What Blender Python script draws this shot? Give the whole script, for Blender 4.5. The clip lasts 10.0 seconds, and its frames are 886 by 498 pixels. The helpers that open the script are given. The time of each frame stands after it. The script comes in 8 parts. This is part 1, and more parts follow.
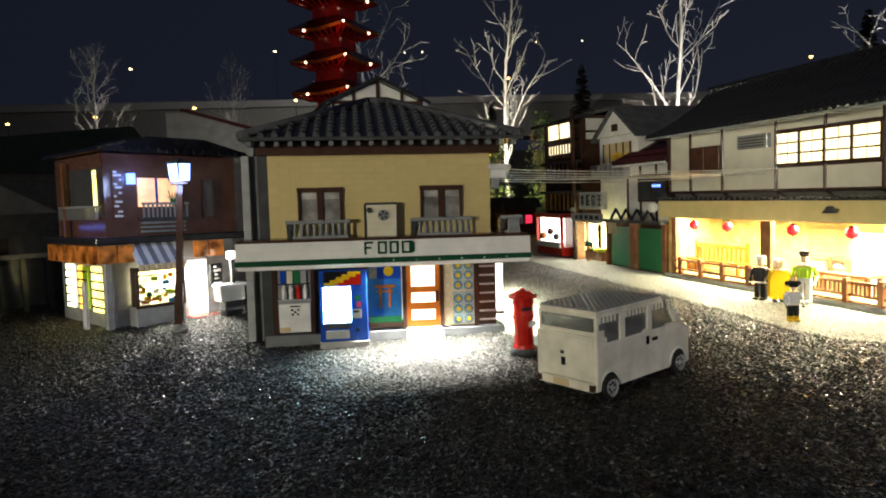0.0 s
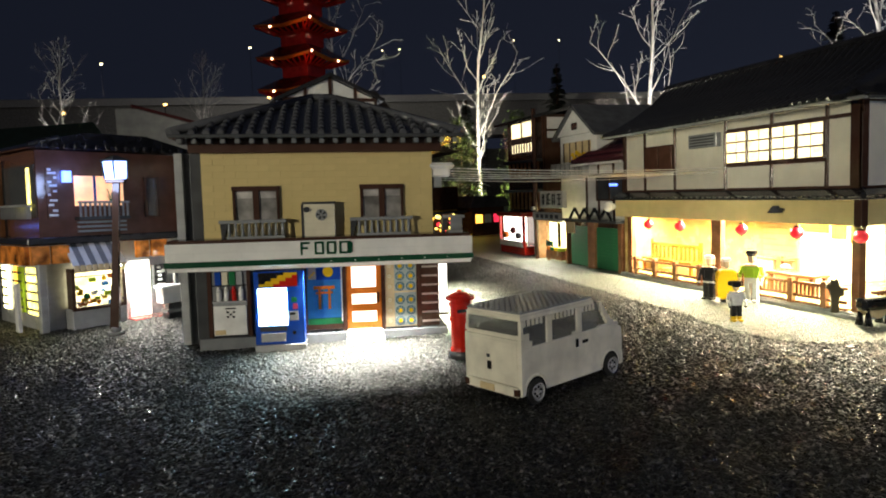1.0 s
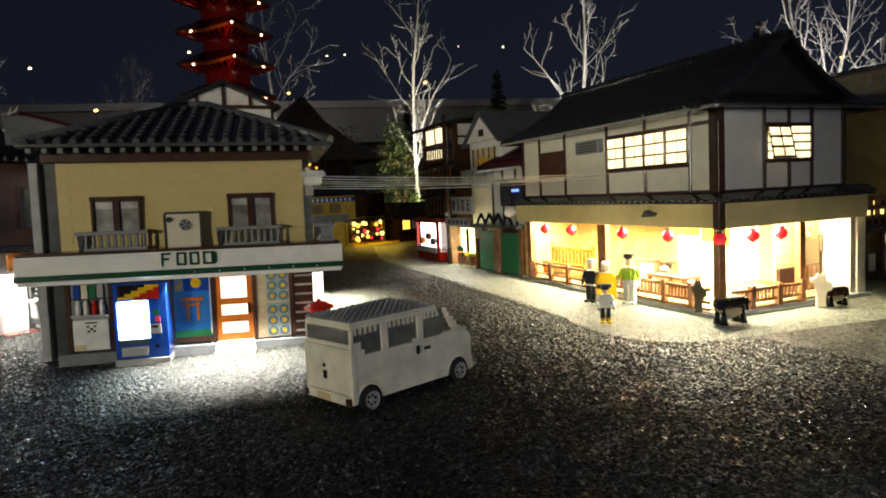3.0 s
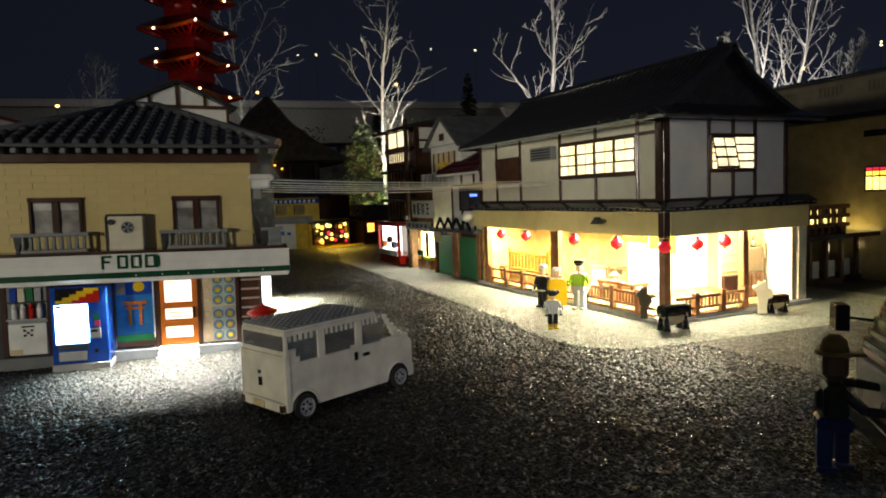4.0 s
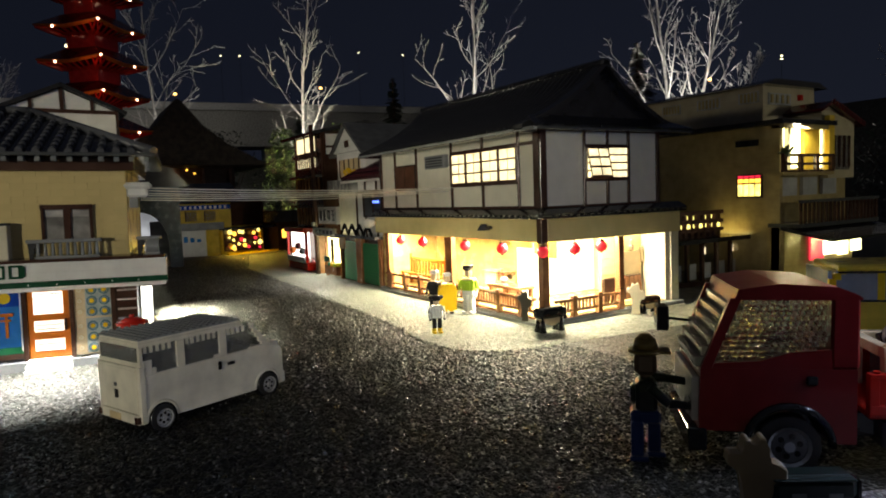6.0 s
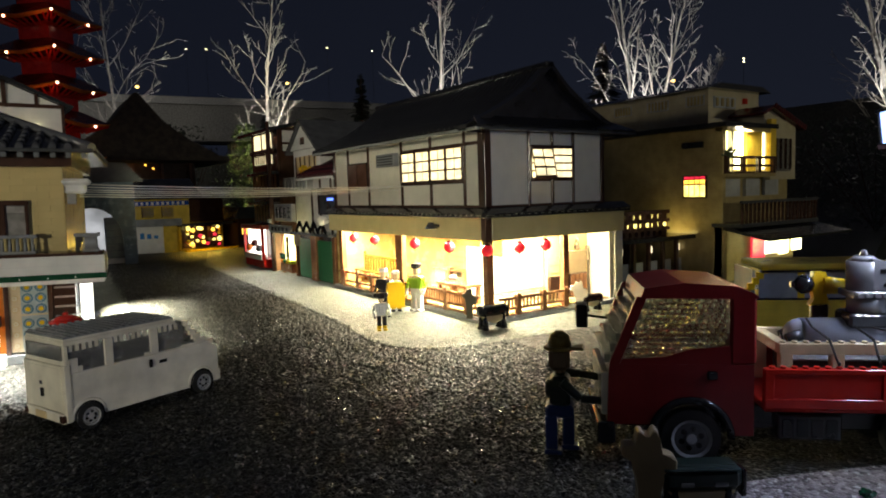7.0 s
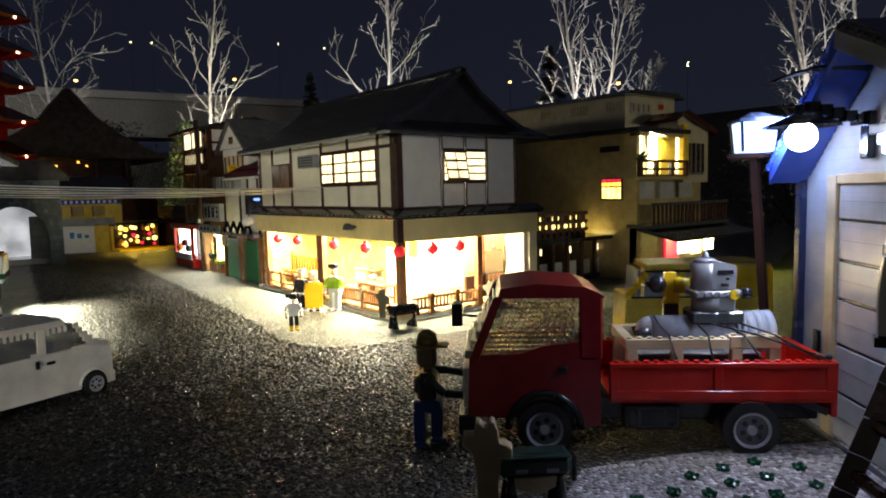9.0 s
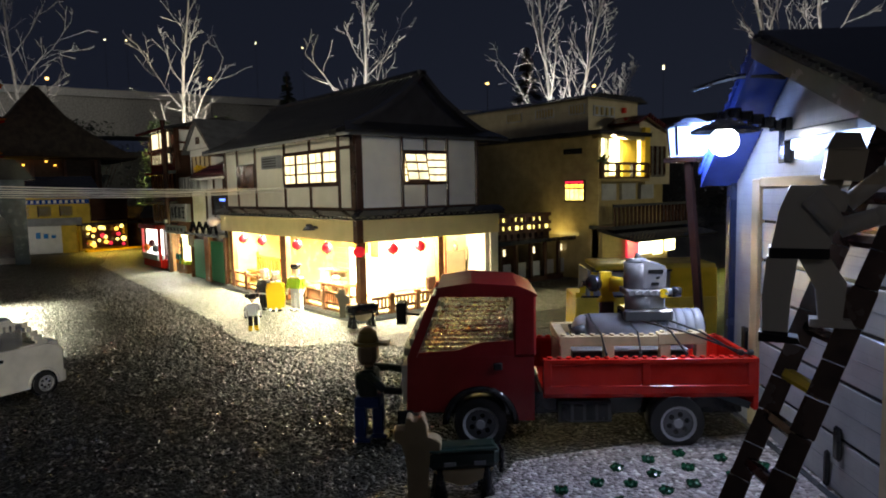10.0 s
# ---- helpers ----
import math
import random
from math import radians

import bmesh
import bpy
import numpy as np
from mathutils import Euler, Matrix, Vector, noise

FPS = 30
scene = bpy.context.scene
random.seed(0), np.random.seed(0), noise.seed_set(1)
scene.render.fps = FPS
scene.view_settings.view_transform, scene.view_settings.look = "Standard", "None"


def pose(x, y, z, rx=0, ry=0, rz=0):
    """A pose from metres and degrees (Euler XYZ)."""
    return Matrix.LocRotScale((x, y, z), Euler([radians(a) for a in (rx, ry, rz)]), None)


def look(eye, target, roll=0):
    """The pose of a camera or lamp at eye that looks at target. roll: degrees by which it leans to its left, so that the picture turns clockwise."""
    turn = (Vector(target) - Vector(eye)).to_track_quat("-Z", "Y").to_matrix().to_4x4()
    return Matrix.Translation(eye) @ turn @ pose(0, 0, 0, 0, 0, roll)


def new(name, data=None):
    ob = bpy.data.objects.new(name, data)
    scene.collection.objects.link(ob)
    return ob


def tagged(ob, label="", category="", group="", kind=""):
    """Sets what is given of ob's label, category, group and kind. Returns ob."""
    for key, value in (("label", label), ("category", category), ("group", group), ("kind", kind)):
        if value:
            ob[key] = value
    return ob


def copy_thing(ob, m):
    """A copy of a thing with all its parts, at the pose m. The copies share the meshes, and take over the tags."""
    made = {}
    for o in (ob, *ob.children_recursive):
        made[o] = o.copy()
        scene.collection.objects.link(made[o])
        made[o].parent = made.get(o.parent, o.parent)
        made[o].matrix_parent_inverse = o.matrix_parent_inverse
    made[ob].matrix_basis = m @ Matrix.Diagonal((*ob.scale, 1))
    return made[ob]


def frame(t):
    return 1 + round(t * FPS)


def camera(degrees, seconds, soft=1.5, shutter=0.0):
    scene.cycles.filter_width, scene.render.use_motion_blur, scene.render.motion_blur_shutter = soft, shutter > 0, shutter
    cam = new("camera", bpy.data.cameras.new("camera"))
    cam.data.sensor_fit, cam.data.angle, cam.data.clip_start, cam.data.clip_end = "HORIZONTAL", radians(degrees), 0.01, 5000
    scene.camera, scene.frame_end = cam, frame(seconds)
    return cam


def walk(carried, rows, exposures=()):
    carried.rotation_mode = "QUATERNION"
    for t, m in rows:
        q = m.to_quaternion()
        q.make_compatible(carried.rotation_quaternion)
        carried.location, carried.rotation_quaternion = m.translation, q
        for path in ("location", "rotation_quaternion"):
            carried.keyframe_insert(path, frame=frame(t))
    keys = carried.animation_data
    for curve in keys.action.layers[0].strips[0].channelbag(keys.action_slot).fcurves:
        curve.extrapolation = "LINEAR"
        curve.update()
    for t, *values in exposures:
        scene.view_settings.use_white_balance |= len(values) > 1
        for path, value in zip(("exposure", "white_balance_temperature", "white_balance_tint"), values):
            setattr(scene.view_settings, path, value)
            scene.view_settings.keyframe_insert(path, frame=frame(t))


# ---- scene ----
cam = camera(68.9, 10.0, soft=1.9)
PATH = [
    (0, (0.117, 0.141, 0.221), (0.686, 2.051, 0.051), -2.4),
    (0.5, (0.142, 0.145, 0.221), (0.75, 2.043, 0.052), -2.5),
    (1, (0.179, 0.142, 0.22), (0.807, 2.032, 0.042), -2.3),
    (1.5, (0.214, 0.131, 0.218), (0.866, 2.014, 0.045), -2.7),
    (2, (0.245, 0.118, 0.217), (0.928, 1.989, 0.042), -3.2),
    (2.5, (0.272, 0.106, 0.217), (0.996, 1.963, 0.046), -3.2),
    (4, (0.326, 0.081, 0.222), (1.171, 1.886, 0.056), -2.1),
    (4.5, (0.339, 0.07, 0.223), (1.227, 1.855, 0.06), -2.0),
    (5, (0.354, 0.058, 0.225), (1.293, 1.816, 0.06), -1.9),
    (5.5, (0.368, 0.042, 0.225), (1.355, 1.774, 0.064), -2.1),
    (7, (0.413, -0.007, 0.227), (1.52, 1.65, 0.054), -1.7),
    (7.5, (0.425, -0.024, 0.226), (1.562, 1.612, 0.048), -1.5),
    (8, (0.44, -0.037, 0.226), (1.599, 1.583, 0.046), -1.6),
    (8.5, (0.451, -0.058, 0.229), (1.644, 1.536, 0.045), -1.7),
    (9, (0.46, -0.072, 0.231), (1.677, 1.505, 0.05), -1.4),
    (9.5, (0.47, -0.092, 0.23), (1.713, 1.464, 0.049), -1.4),
    (10, (0.479, -0.107, 0.231), (1.744, 1.431, 0.051), -1.2),
]
walk(cam, [(t, look(eye, target, roll)) for t, eye, target, roll in PATH],
     [(0.0, 0.62), (1.5, 0.54), (2.5, 0.38), (4.0, 0.14), (5.0, 0.12), (7.0, 0.20), (8.5, 0.36), (10.0, 0.48)])


# ---- small helpers ----
def mat(name):
    m = bpy.data.materials.new(name)
    m.use_nodes = True
    nt = m.node_tree
    return m, nt, nt.nodes["Principled BSDF"]


def node(nt, kind, **values):
    n = nt.nodes.new(kind)
    for k, v in values.items():
        n.inputs[k].default_value = v
    return n


def mixed(nt, fac, a, b):
    n = nt.nodes.new("ShaderNodeMix")
    n.data_type = "RGBA"
    for i, v in ((0, fac), (6, a), (7, b)):
        if isinstance(v, (int, float)):
            n.inputs[i].default_value = v
        elif isinstance(v, tuple):
            n.inputs[i].default_value = (*v, 1)
        else:
            nt.links.new(v, n.inputs[i])
    return n.outputs[2]


def ramp(nt, src, p0, p1):
    r = nt.nodes.new("ShaderNodeMapRange")
    nt.links.new(src, r.inputs[0])
    r.inputs[1].default_value, r.inputs[2].default_value = p0, p1
    return r.outputs[0]


def plastic(name, col, rough=0.28, seams=True, vary=0.16, metal=0.0):
    """Moulded plastic bricks: joints every 16 x 9.6 mm, faint scuffs and dust."""
    m, nt, b = mat(name)
    tc = nt.nodes.new("ShaderNodeTexCoord")
    n1 = node(nt, "ShaderNodeTexNoise", Scale=38.0, Detail=5.0)
    nt.links.new(tc.outputs["Object"], n1.inputs["Vector"])
    dark = tuple(c * (1 - vary) for c in col)
    lite = tuple(min(1, c * (1 + vary * 0.5) + 0.004) for c in col)
    out = mixed(nt, ramp(nt, n1.outputs["Fac"], 0.35, 0.65), dark, lite)
    n2 = node(nt, "ShaderNodeTexNoise", Scale=260.0, Detail=3.0)
    nt.links.new(tc.outputs["Object"], n2.inputs["Vector"])
    bump = node(nt, "ShaderNodeBump", Strength=0.16, Distance=0.0004)
    nt.links.new(n2.outputs["Fac"], bump.inputs["Height"])
    if seams:
        sx = nt.nodes.new("ShaderNodeSeparateXYZ")
        nt.links.new(tc.outputs["Object"], sx.inputs[0])
        add = nt.nodes.new("ShaderNodeMath")
        nt.links.new(sx.outputs[0], add.inputs[0]), nt.links.new(sx.outputs[1], add.inputs[1])
        cx = nt.nodes.new("ShaderNodeCombineXYZ")
        nt.links.new(add.outputs[0], cx.inputs[0]), nt.links.new(sx.outputs[2], cx.inputs[1])
        br = node(nt, "ShaderNodeTexBrick", Scale=1.0)
        br.inputs["Mortar Size"].default_value = 0.00035
        br.inputs["Mortar Smooth"].default_value = 0.4
        br.inputs["Brick Width"].default_value, br.inputs["Row Height"].default_value = 0.032, 0.0096
        br.inputs["Color1"].default_value, br.inputs["Color2"].default_value = (0.965, 0.965, 0.965, 1), (1, 1, 1, 1)
        br.inputs["Mortar"].default_value = (0.88, 0.88, 0.88, 1)
        nt.links.new(cx.outputs[0], br.inputs["Vector"])
        mul = nt.nodes.new("ShaderNodeMix")
        mul.data_type, mul.blend_type = "RGBA", "MULTIPLY"
        mul.inputs[0].default_value = 1
        nt.links.new(out, mul.inputs[6]), nt.links.new(br.outputs["Color"], mul.inputs[7])
        out = mul.outputs[2]
        b2 = node(nt, "ShaderNodeBump", Strength=0.2, Distance=0.0004)
        b2.invert = True
        nt.links.new(br.outputs["Fac"], b2.inputs["Height"])
        nt.links.new(bump.outputs[0], b2.inputs["Normal"])
        bump = b2
    nt.links.new(out, b.inputs["Base Color"])
    nt.links.new(bump.outputs[0], b.inputs["Normal"])
    rr = nt.nodes.new("ShaderNodeMapRange")
    nt.links.new(n1.outputs["Fac"], rr.inputs[0])
    rr.inputs[3].default_value, rr.inputs[4].default_value = rough * 0.45, rough * 0.85
    nt.links.new(rr.outputs[0], b.inputs["Roughness"])
    b.inputs["Metallic"].default_value = metal
    return m


def vary_bricks(m, amount):
    """Each brick a little lighter or darker and more or less glossy than the next."""
    nt = m.node_tree
    b = nt.nodes["Principled BSDF"]
    info = nt.nodes.new("ShaderNodeObjectInfo")
    val = nt.nodes.new("ShaderNodeMapRange")
    nt.links.new(info.outputs["Random"], val.inputs[0])
    val.inputs[3].default_value, val.inputs[4].default_value = 1 - amount, 1 + amount * 0.4
    hsv = nt.nodes.new("ShaderNodeHueSaturation")
    nt.links.new(b.inputs["Base Color"].links[0].from_socket, hsv.inputs["Color"])
    nt.links.new(val.outputs[0], hsv.inputs["Value"])
    nt.links.new(hsv.outputs[0], b.inputs["Base Color"])


def glow(name, col, strength, rough=0.4, patch=0.0, scale=60.0):
    """A lit, frosted surface; patch: how unevenly it is lit."""
    m, nt, b = mat(name)
    b.inputs["Base Color"].default_value = (*[min(0.85, c) for c in col], 1)
    b.inputs["Roughness"].default_value = rough
    b.inputs["Emission Color"].default_value = (*col, 1)
    b.inputs["Emission Strength"].default_value = strength
    if patch:
        tc = nt.nodes.new("ShaderNodeTexCoord")
        n = node(nt, "ShaderNodeTexNoise", Scale=scale, Detail=3.0)
        nt.links.new(tc.outputs["Object"], n.inputs["Vector"])
        r = nt.nodes.new("ShaderNodeMapRange")
        nt.links.new(n.outputs["Fac"], r.inputs[0])
        r.inputs[1].default_value, r.inputs[2].default_value = 0.35, 0.65
        r.inputs[3].default_value, r.inputs[4].default_value = strength * (1 - patch), strength * (1 + patch)
        nt.links.new(r.outputs[0], b.inputs["Emission Strength"])
    return m


def clear(name, col=(0.9, 0.95, 0.95), rough=0.08):
    m, nt, b = mat(name)
    b.inputs["Base Color"].default_value = (*col, 1)
    b.inputs["Transmission Weight"].default_value = 0.85
    b.inputs["Roughness"].default_value = rough
    b.inputs["IOR"].default_value = 1.45
    return m


def stones(name, lo, hi, size, rough, depth, bright=0.0):
    """Loose or bound grit: cells of one stone each, uneven in height and colour, with patches of wear."""
    m, nt, b = mat(name)
    tc = nt.nodes.new("ShaderNodeTexCoord")
    v = node(nt, "ShaderNodeTexVoronoi", Scale=1 / size, Randomness=1.0)
    nt.links.new(tc.outputs["Object"], v.inputs["Vector"])
    hue = nt.nodes.new("ShaderNodeSeparateColor")
    nt.links.new(v.outputs["Color"], hue.inputs[0])
    col = mixed(nt, hue.outputs[0], lo, hi)
    if bright:
        col = mixed(nt, ramp(nt, hue.outputs[1], 0.90, 0.94), col, (bright, bright * 0.97, bright * 0.9))
    n = node(nt, "ShaderNodeTexNoise", Scale=5.0, Detail=6.0)
    nt.links.new(tc.outputs["Object"], n.inputs["Vector"])
    mul = nt.nodes.new("ShaderNodeMix")
    mul.data_type, mul.blend_type = "RGBA", "MULTIPLY"
    mul.inputs[0].default_value = 0.6
    nt.links.new(col, mul.inputs[6])
    nt.links.new(n.outputs["Fac"], mul.inputs[7])
    nt.links.new(mul.outputs[2], b.inputs["Base Color"])
    h = nt.nodes.new("ShaderNodeMath")
    h.operation = "MULTIPLY_ADD"
    nt.links.new(v.outputs["Distance"], h.inputs[0])
    h.inputs[1].default_value = -1.0
    nt.links.new(hue.outputs[2], h.inputs[2])
    b.inputs["Specular IOR Level"].default_value = 0.18
    bump = node(nt, "ShaderNodeBump", Strength=1.0, Distance=depth)
    nt.links.new(h.outputs[0], bump.inputs["Height"])
    nt.links.new(bump.outputs[0], b.inputs["Normal"])
    r = nt.nodes.new("ShaderNodeMapRange")
    nt.links.new(hue.outputs[1], r.inputs[0])
    r.inputs[3].default_value, r.inputs[4].default_value = rough - 0.15, rough + 0.2
    nt.links.new(r.outputs[0], b.inputs["Roughness"])
    return m


def box(bm, x0, x1, y0, y1, z0, z1, r=0.0):
    vs = [bm.verts.new((x, y, z)) for x in (x0, x1) for y in (y0, y1) for z in (z0, z1)]
    fs = [bm.faces.new([vs[i] for i in f]) for f in ((0, 1, 3, 2), (4, 6, 7, 5), (0, 4, 5, 1), (2, 3, 7, 6), (0, 2, 6, 4), (1, 5, 7, 3))]
    if r:
        bmesh.ops.bevel(bm, geom=list({e for f in fs for e in f.edges}), offset=r, segments=1, affect="EDGES")


def tube(bm, a, b, r0, r1=None, seg=10, caps=True):
    a, b = Vector(a), Vector(b)
    r1 = r0 if r1 is None else r1
    q = (b - a).to_track_quat("Z", "Y")
    rings = []
    for p, r in ((a, r0), (b, r1)):
        rings.append([bm.verts.new(p + q @ Vector((r * math.cos(k * math.tau / seg), r * math.sin(k * math.tau / seg), 0))) for k in range(seg)])
    for k in range(seg):
        f = bm.faces.new((rings[0][k], rings[0][(k + 1) % seg], rings[1][(k + 1) % seg], rings[1][k]))
        f.smooth = seg > 6
    if caps:
        bm.faces.new(rings[0][::-1]), bm.faces.new(rings[1])


def ball(bm, c, r, seg=12, sz=1.0):
    res = bmesh.ops.create_uvsphere(bm, u_segments=seg, v_segments=max(6, seg * 2 // 3), radius=r)
    for v in res["verts"]:
        v.co = Vector((v.co.x, v.co.y, v.co.z * sz)) + Vector(c)
        for f in v.link_faces:
            f.smooth = True


def slab(bm, pts, axis, d0, d1):
    """A polygon of 2D points drawn out along an axis: x: points are (y, z); y: (x, z); z: (x, y)."""
    put = {"x": lambda p, d: (d, p[0], p[1]), "y": lambda p, d: (p[0], d, p[1]), "z": lambda p, d: (p[0], p[1], d)}[axis]
    lo, hi = [bm.verts.new(put(p, d0)) for p in pts], [bm.verts.new(put(p, d1)) for p in pts]
    n = len(pts)
    bm.faces.new(lo), bm.faces.new(hi[::-1])
    for i in range(n):
        bm.faces.new((lo[i], hi[i], hi[(i + 1) % n], lo[(i + 1) % n]))


def sheet4(bm, a, b, c, d, t):
    """A four-sided board of thickness t below its corners a b c d."""
    n = (Vector(b) - Vector(a)).cross(Vector(d) - Vector(a)).normalized() * t
    top = [bm.verts.new(p) for p in (a, b, c, d)]
    bot = [bm.verts.new(Vector(p) - n) for p in (a, b, c, d)]
    bm.faces.new(top), bm.faces.new(bot[::-1])
    for i in range(4):
        bm.faces.new((top[i], bot[i], bot[(i + 1) % 4], top[(i + 1) % 4]))


def part(name, bm, material, parent=None, label="", **tags):
    bmesh.ops.recalc_face_normals(bm, faces=bm.faces)
    me = bpy.data.meshes.new(name)
    bm.to_mesh(me)
    bm.free()
    me.materials.append(material)
    ob = new(name, me)
    ob.parent = parent
    return tagged(ob, label, **tags)


def boxpart(name, material, parent, x0, x1, y0, y1, z0, z1, r=0.0, label="", **tags):
    bm = bmesh.new()
    box(bm, x0, x1, y0, y1, z0, z1, r)
    return part(name, bm, material, parent, label, **tags)


def twin(ob, x=0.0, y=0.0, z=0.0):
    """A second part like ob on the same mesh, moved."""
    o = bpy.data.objects.new(ob.name, ob.data)
    scene.collection.objects.link(o)
    o.parent = ob.parent
    o.location = ob.location + Vector((x, y, z))
    return o


def thing(name, m, label, category, group=""):
    ob = new(name)
    ob.empty_display_size = 0.02
    ob.matrix_world = m
    return tagged(ob, label, category, group)


def lamp(name, kind, watts, col, m, size=0.02, sy=None, spot=None, blend=0.5):
    d = bpy.data.lights.new(name, kind)
    d.energy, d.color = watts, col
    if kind == "AREA":
        d.shape, d.size, d.size_y = "RECTANGLE", size, sy or size
    elif kind == "SUN":
        d.angle = size
    else:
        d.shadow_soft_size = size
    if spot:
        d.spot_size, d.spot_blend = radians(spot), blend
    ob = new(name, d)
    ob.matrix_world = m
    return ob


# ---- night sky and lights ----
world = bpy.data.worlds.new("night_sky")
scene.world = world
world.use_nodes = True
wn = world.node_tree
bg = wn.nodes["Background"]
tcw = wn.nodes.new("ShaderNodeTexCoord")
sep = wn.nodes.new("ShaderNodeSeparateXYZ")
wn.links.new(tcw.outputs["Generated"], sep.inputs[0])
low = mixed(wn, ramp(wn, sep.outputs[0], -0.3, 0.85), (0.0050, 0.0062, 0.0110), (0.0082, 0.0100, 0.0168))
low = mixed(wn, ramp(wn, sep.outputs[1], -0.05, -0.75), low, (0.047, 0.042, 0.037))
sky = mixed(wn, ramp(wn, sep.outputs[2], 0.0, 0.6), low, (0.0045, 0.0056, 0.0102))
sky = mixed(wn, ramp(wn, sep.outputs[2], 0.36, 0.95), sky, (0.0125, 0.0135, 0.0190))
wn.links.new(sky, bg.inputs["Color"])
bg.inputs["Strength"].default_value = 1.0

WARM, COOL, ICE = (1.0, 0.89, 0.61), (0.80, 0.90, 1.0), (0.45, 0.58, 1.0)
# unseen fill spots, added to brighten the fronts, street end, ladder and brown house
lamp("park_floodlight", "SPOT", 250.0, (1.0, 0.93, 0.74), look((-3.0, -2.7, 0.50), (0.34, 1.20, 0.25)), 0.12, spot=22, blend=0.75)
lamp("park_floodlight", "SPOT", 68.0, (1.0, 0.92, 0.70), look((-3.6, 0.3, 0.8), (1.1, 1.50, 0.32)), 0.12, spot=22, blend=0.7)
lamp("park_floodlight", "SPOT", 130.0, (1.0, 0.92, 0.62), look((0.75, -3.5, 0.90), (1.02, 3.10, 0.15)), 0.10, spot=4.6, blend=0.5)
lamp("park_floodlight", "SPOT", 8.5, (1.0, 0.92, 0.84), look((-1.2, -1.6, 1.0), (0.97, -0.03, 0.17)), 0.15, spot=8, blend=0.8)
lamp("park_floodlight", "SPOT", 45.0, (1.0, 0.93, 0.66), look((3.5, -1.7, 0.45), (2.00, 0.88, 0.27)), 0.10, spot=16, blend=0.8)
# tea house ceiling lamps
for ly in (0.96, 1.10, 1.25, 1.39):
    lamp("tea_ceiling_lamp", "AREA", 2.3, WARM, look((1.120, ly, 0.1545), (1.075, ly, 0.0)), 0.09, 0.02)
for lx in (1.15, 1.235):
    lamp("tea_ceiling_lamp", "AREA", 1.5, WARM, look((lx, 0.898, 0.1545), (lx, 0.86, 0.0)), 0.06, 0.02)
lamp("niche_lamp", "AREA", 0.24, WARM, look((1.345, 0.905, 0.172), (1.345, 0.885, 0.0)), 0.05, 0.02)
# food shop: strip under the canopy, and the lamp at its side
FX = pose(0.135, 1.150, 0.0035, 0, 1.15, -9)
strip = lamp("canopy_strip", "AREA", 2.0, (1.0, 0.97, 0.86), FX @ look((0.238, -0.044, 0.1165), (0.238, -0.082, 0.0)), 0.17, 0.010)
strip.data.spread = radians(95)
lamp("side_lamp", "AREA", 9.5, (1.0, 0.95, 0.72), FX @ look((0.384, 0.21, 0.112), (0.440, 0.21, 0.0)), 0.54, 0.015).data.spread = radians(78)
# corner shop
CX = pose(-0.133, 1.425, 0, 0, 1.5, 32)
lamp("shop_lamp", "AREA", 0.9, (1.0, 0.97, 0.85), CX @ look((0.150, -0.010, 0.112), (0.150, -0.07, 0.0)), 0.06, 0.02)
lamp("shop_lamp", "AREA", 0.05, (0.95, 1.0, 0.5), CX @ look((-0.012, 0.05, 0.105), (-0.05, 0.05, 0.0)), 0.05, 0.02)
lamp("sign_lamp", "POINT", 0.05, (0.15, 0.25, 1.0), CX @ pose(0.047, -0.016, 0.274), 0.008)
# street stalls and the far shop
lamp("stall_lamp", "AREA", 1.1, (1.0, 0.93, 0.80), look((1.075, 2.08, 0.135), (1.02, 2.08, 0.0)), 0.14, 0.02)
lamp("stall_lamp", "AREA", 0.8, (1.0, 0.93, 0.80), look((1.075, 1.86, 0.118), (1.00, 1.84, 0.0)), 0.10, 0.02)
lamp("far_shop_lamp", "AREA", 0.38, (1.0, 0.66, 0.08), look((1.15, 2.985, 0.055), (1.155, 2.95, 0.0)), 0.24, 0.01)

# ---- materials ----
ASPHALT = stones("asphalt", (0.012, 0.012, 0.0105), (0.057, 0.056, 0.047), 0.0030, 0.42, 0.0026, 0.30)
ASPHALT.node_tree.nodes["Principled BSDF"].inputs["Specular IOR Level"].default_value = 0.18
PAVING = stones("pale_paving", (0.125, 0.135, 0.115), (0.50, 0.53, 0.45), 0.0030, 0.5, 0.0042)
GRAVEL = stones("pale_gravel", (0.14, 0.12, 0.115), (0.62, 0.55, 0.53), 0.0034, 0.6, 0.0030, 0.8)
GRASS = stones("lawn_grass", (0.03, 0.05, 0.008), (0.11, 0.12, 0.02), 0.004, 0.7, 0.003)
BEIGE = plastic("beige_bricks", (0.60, 0.48, 0.22), 0.28, True, 0.07)
BEIGE_B = plastic("beige_brick_faces", (0.60, 0.48, 0.22), 0.24, False, 0.05)
vary_bricks(BEIGE_B, 0.035)
CREAM = plastic("cream_bricks", (0.68, 0.63, 0.48), 0.28, True, 0.07)
WHITE = plastic("white_bricks", (0.74, 0.74, 0.72), 0.28, True, 0.08)
WHITE_S = plastic("white_plastic", (0.76, 0.76, 0.74), 0.25, False)
WALLGREY = plastic("grey_white_bricks", (0.46, 0.46, 0.45), 0.28, True, 0.1)
L_DIM = glow("dim_passage", (0.95, 0.97, 1.0), 0.35, 0.5, 0.5, 12)
LTGREY = plastic("light_grey_bricks", (0.36, 0.37, 0.38))
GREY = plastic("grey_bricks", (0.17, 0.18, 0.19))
GREY_S = plastic("grey_plastic", (0.24, 0.25, 0.26), 0.3, False)
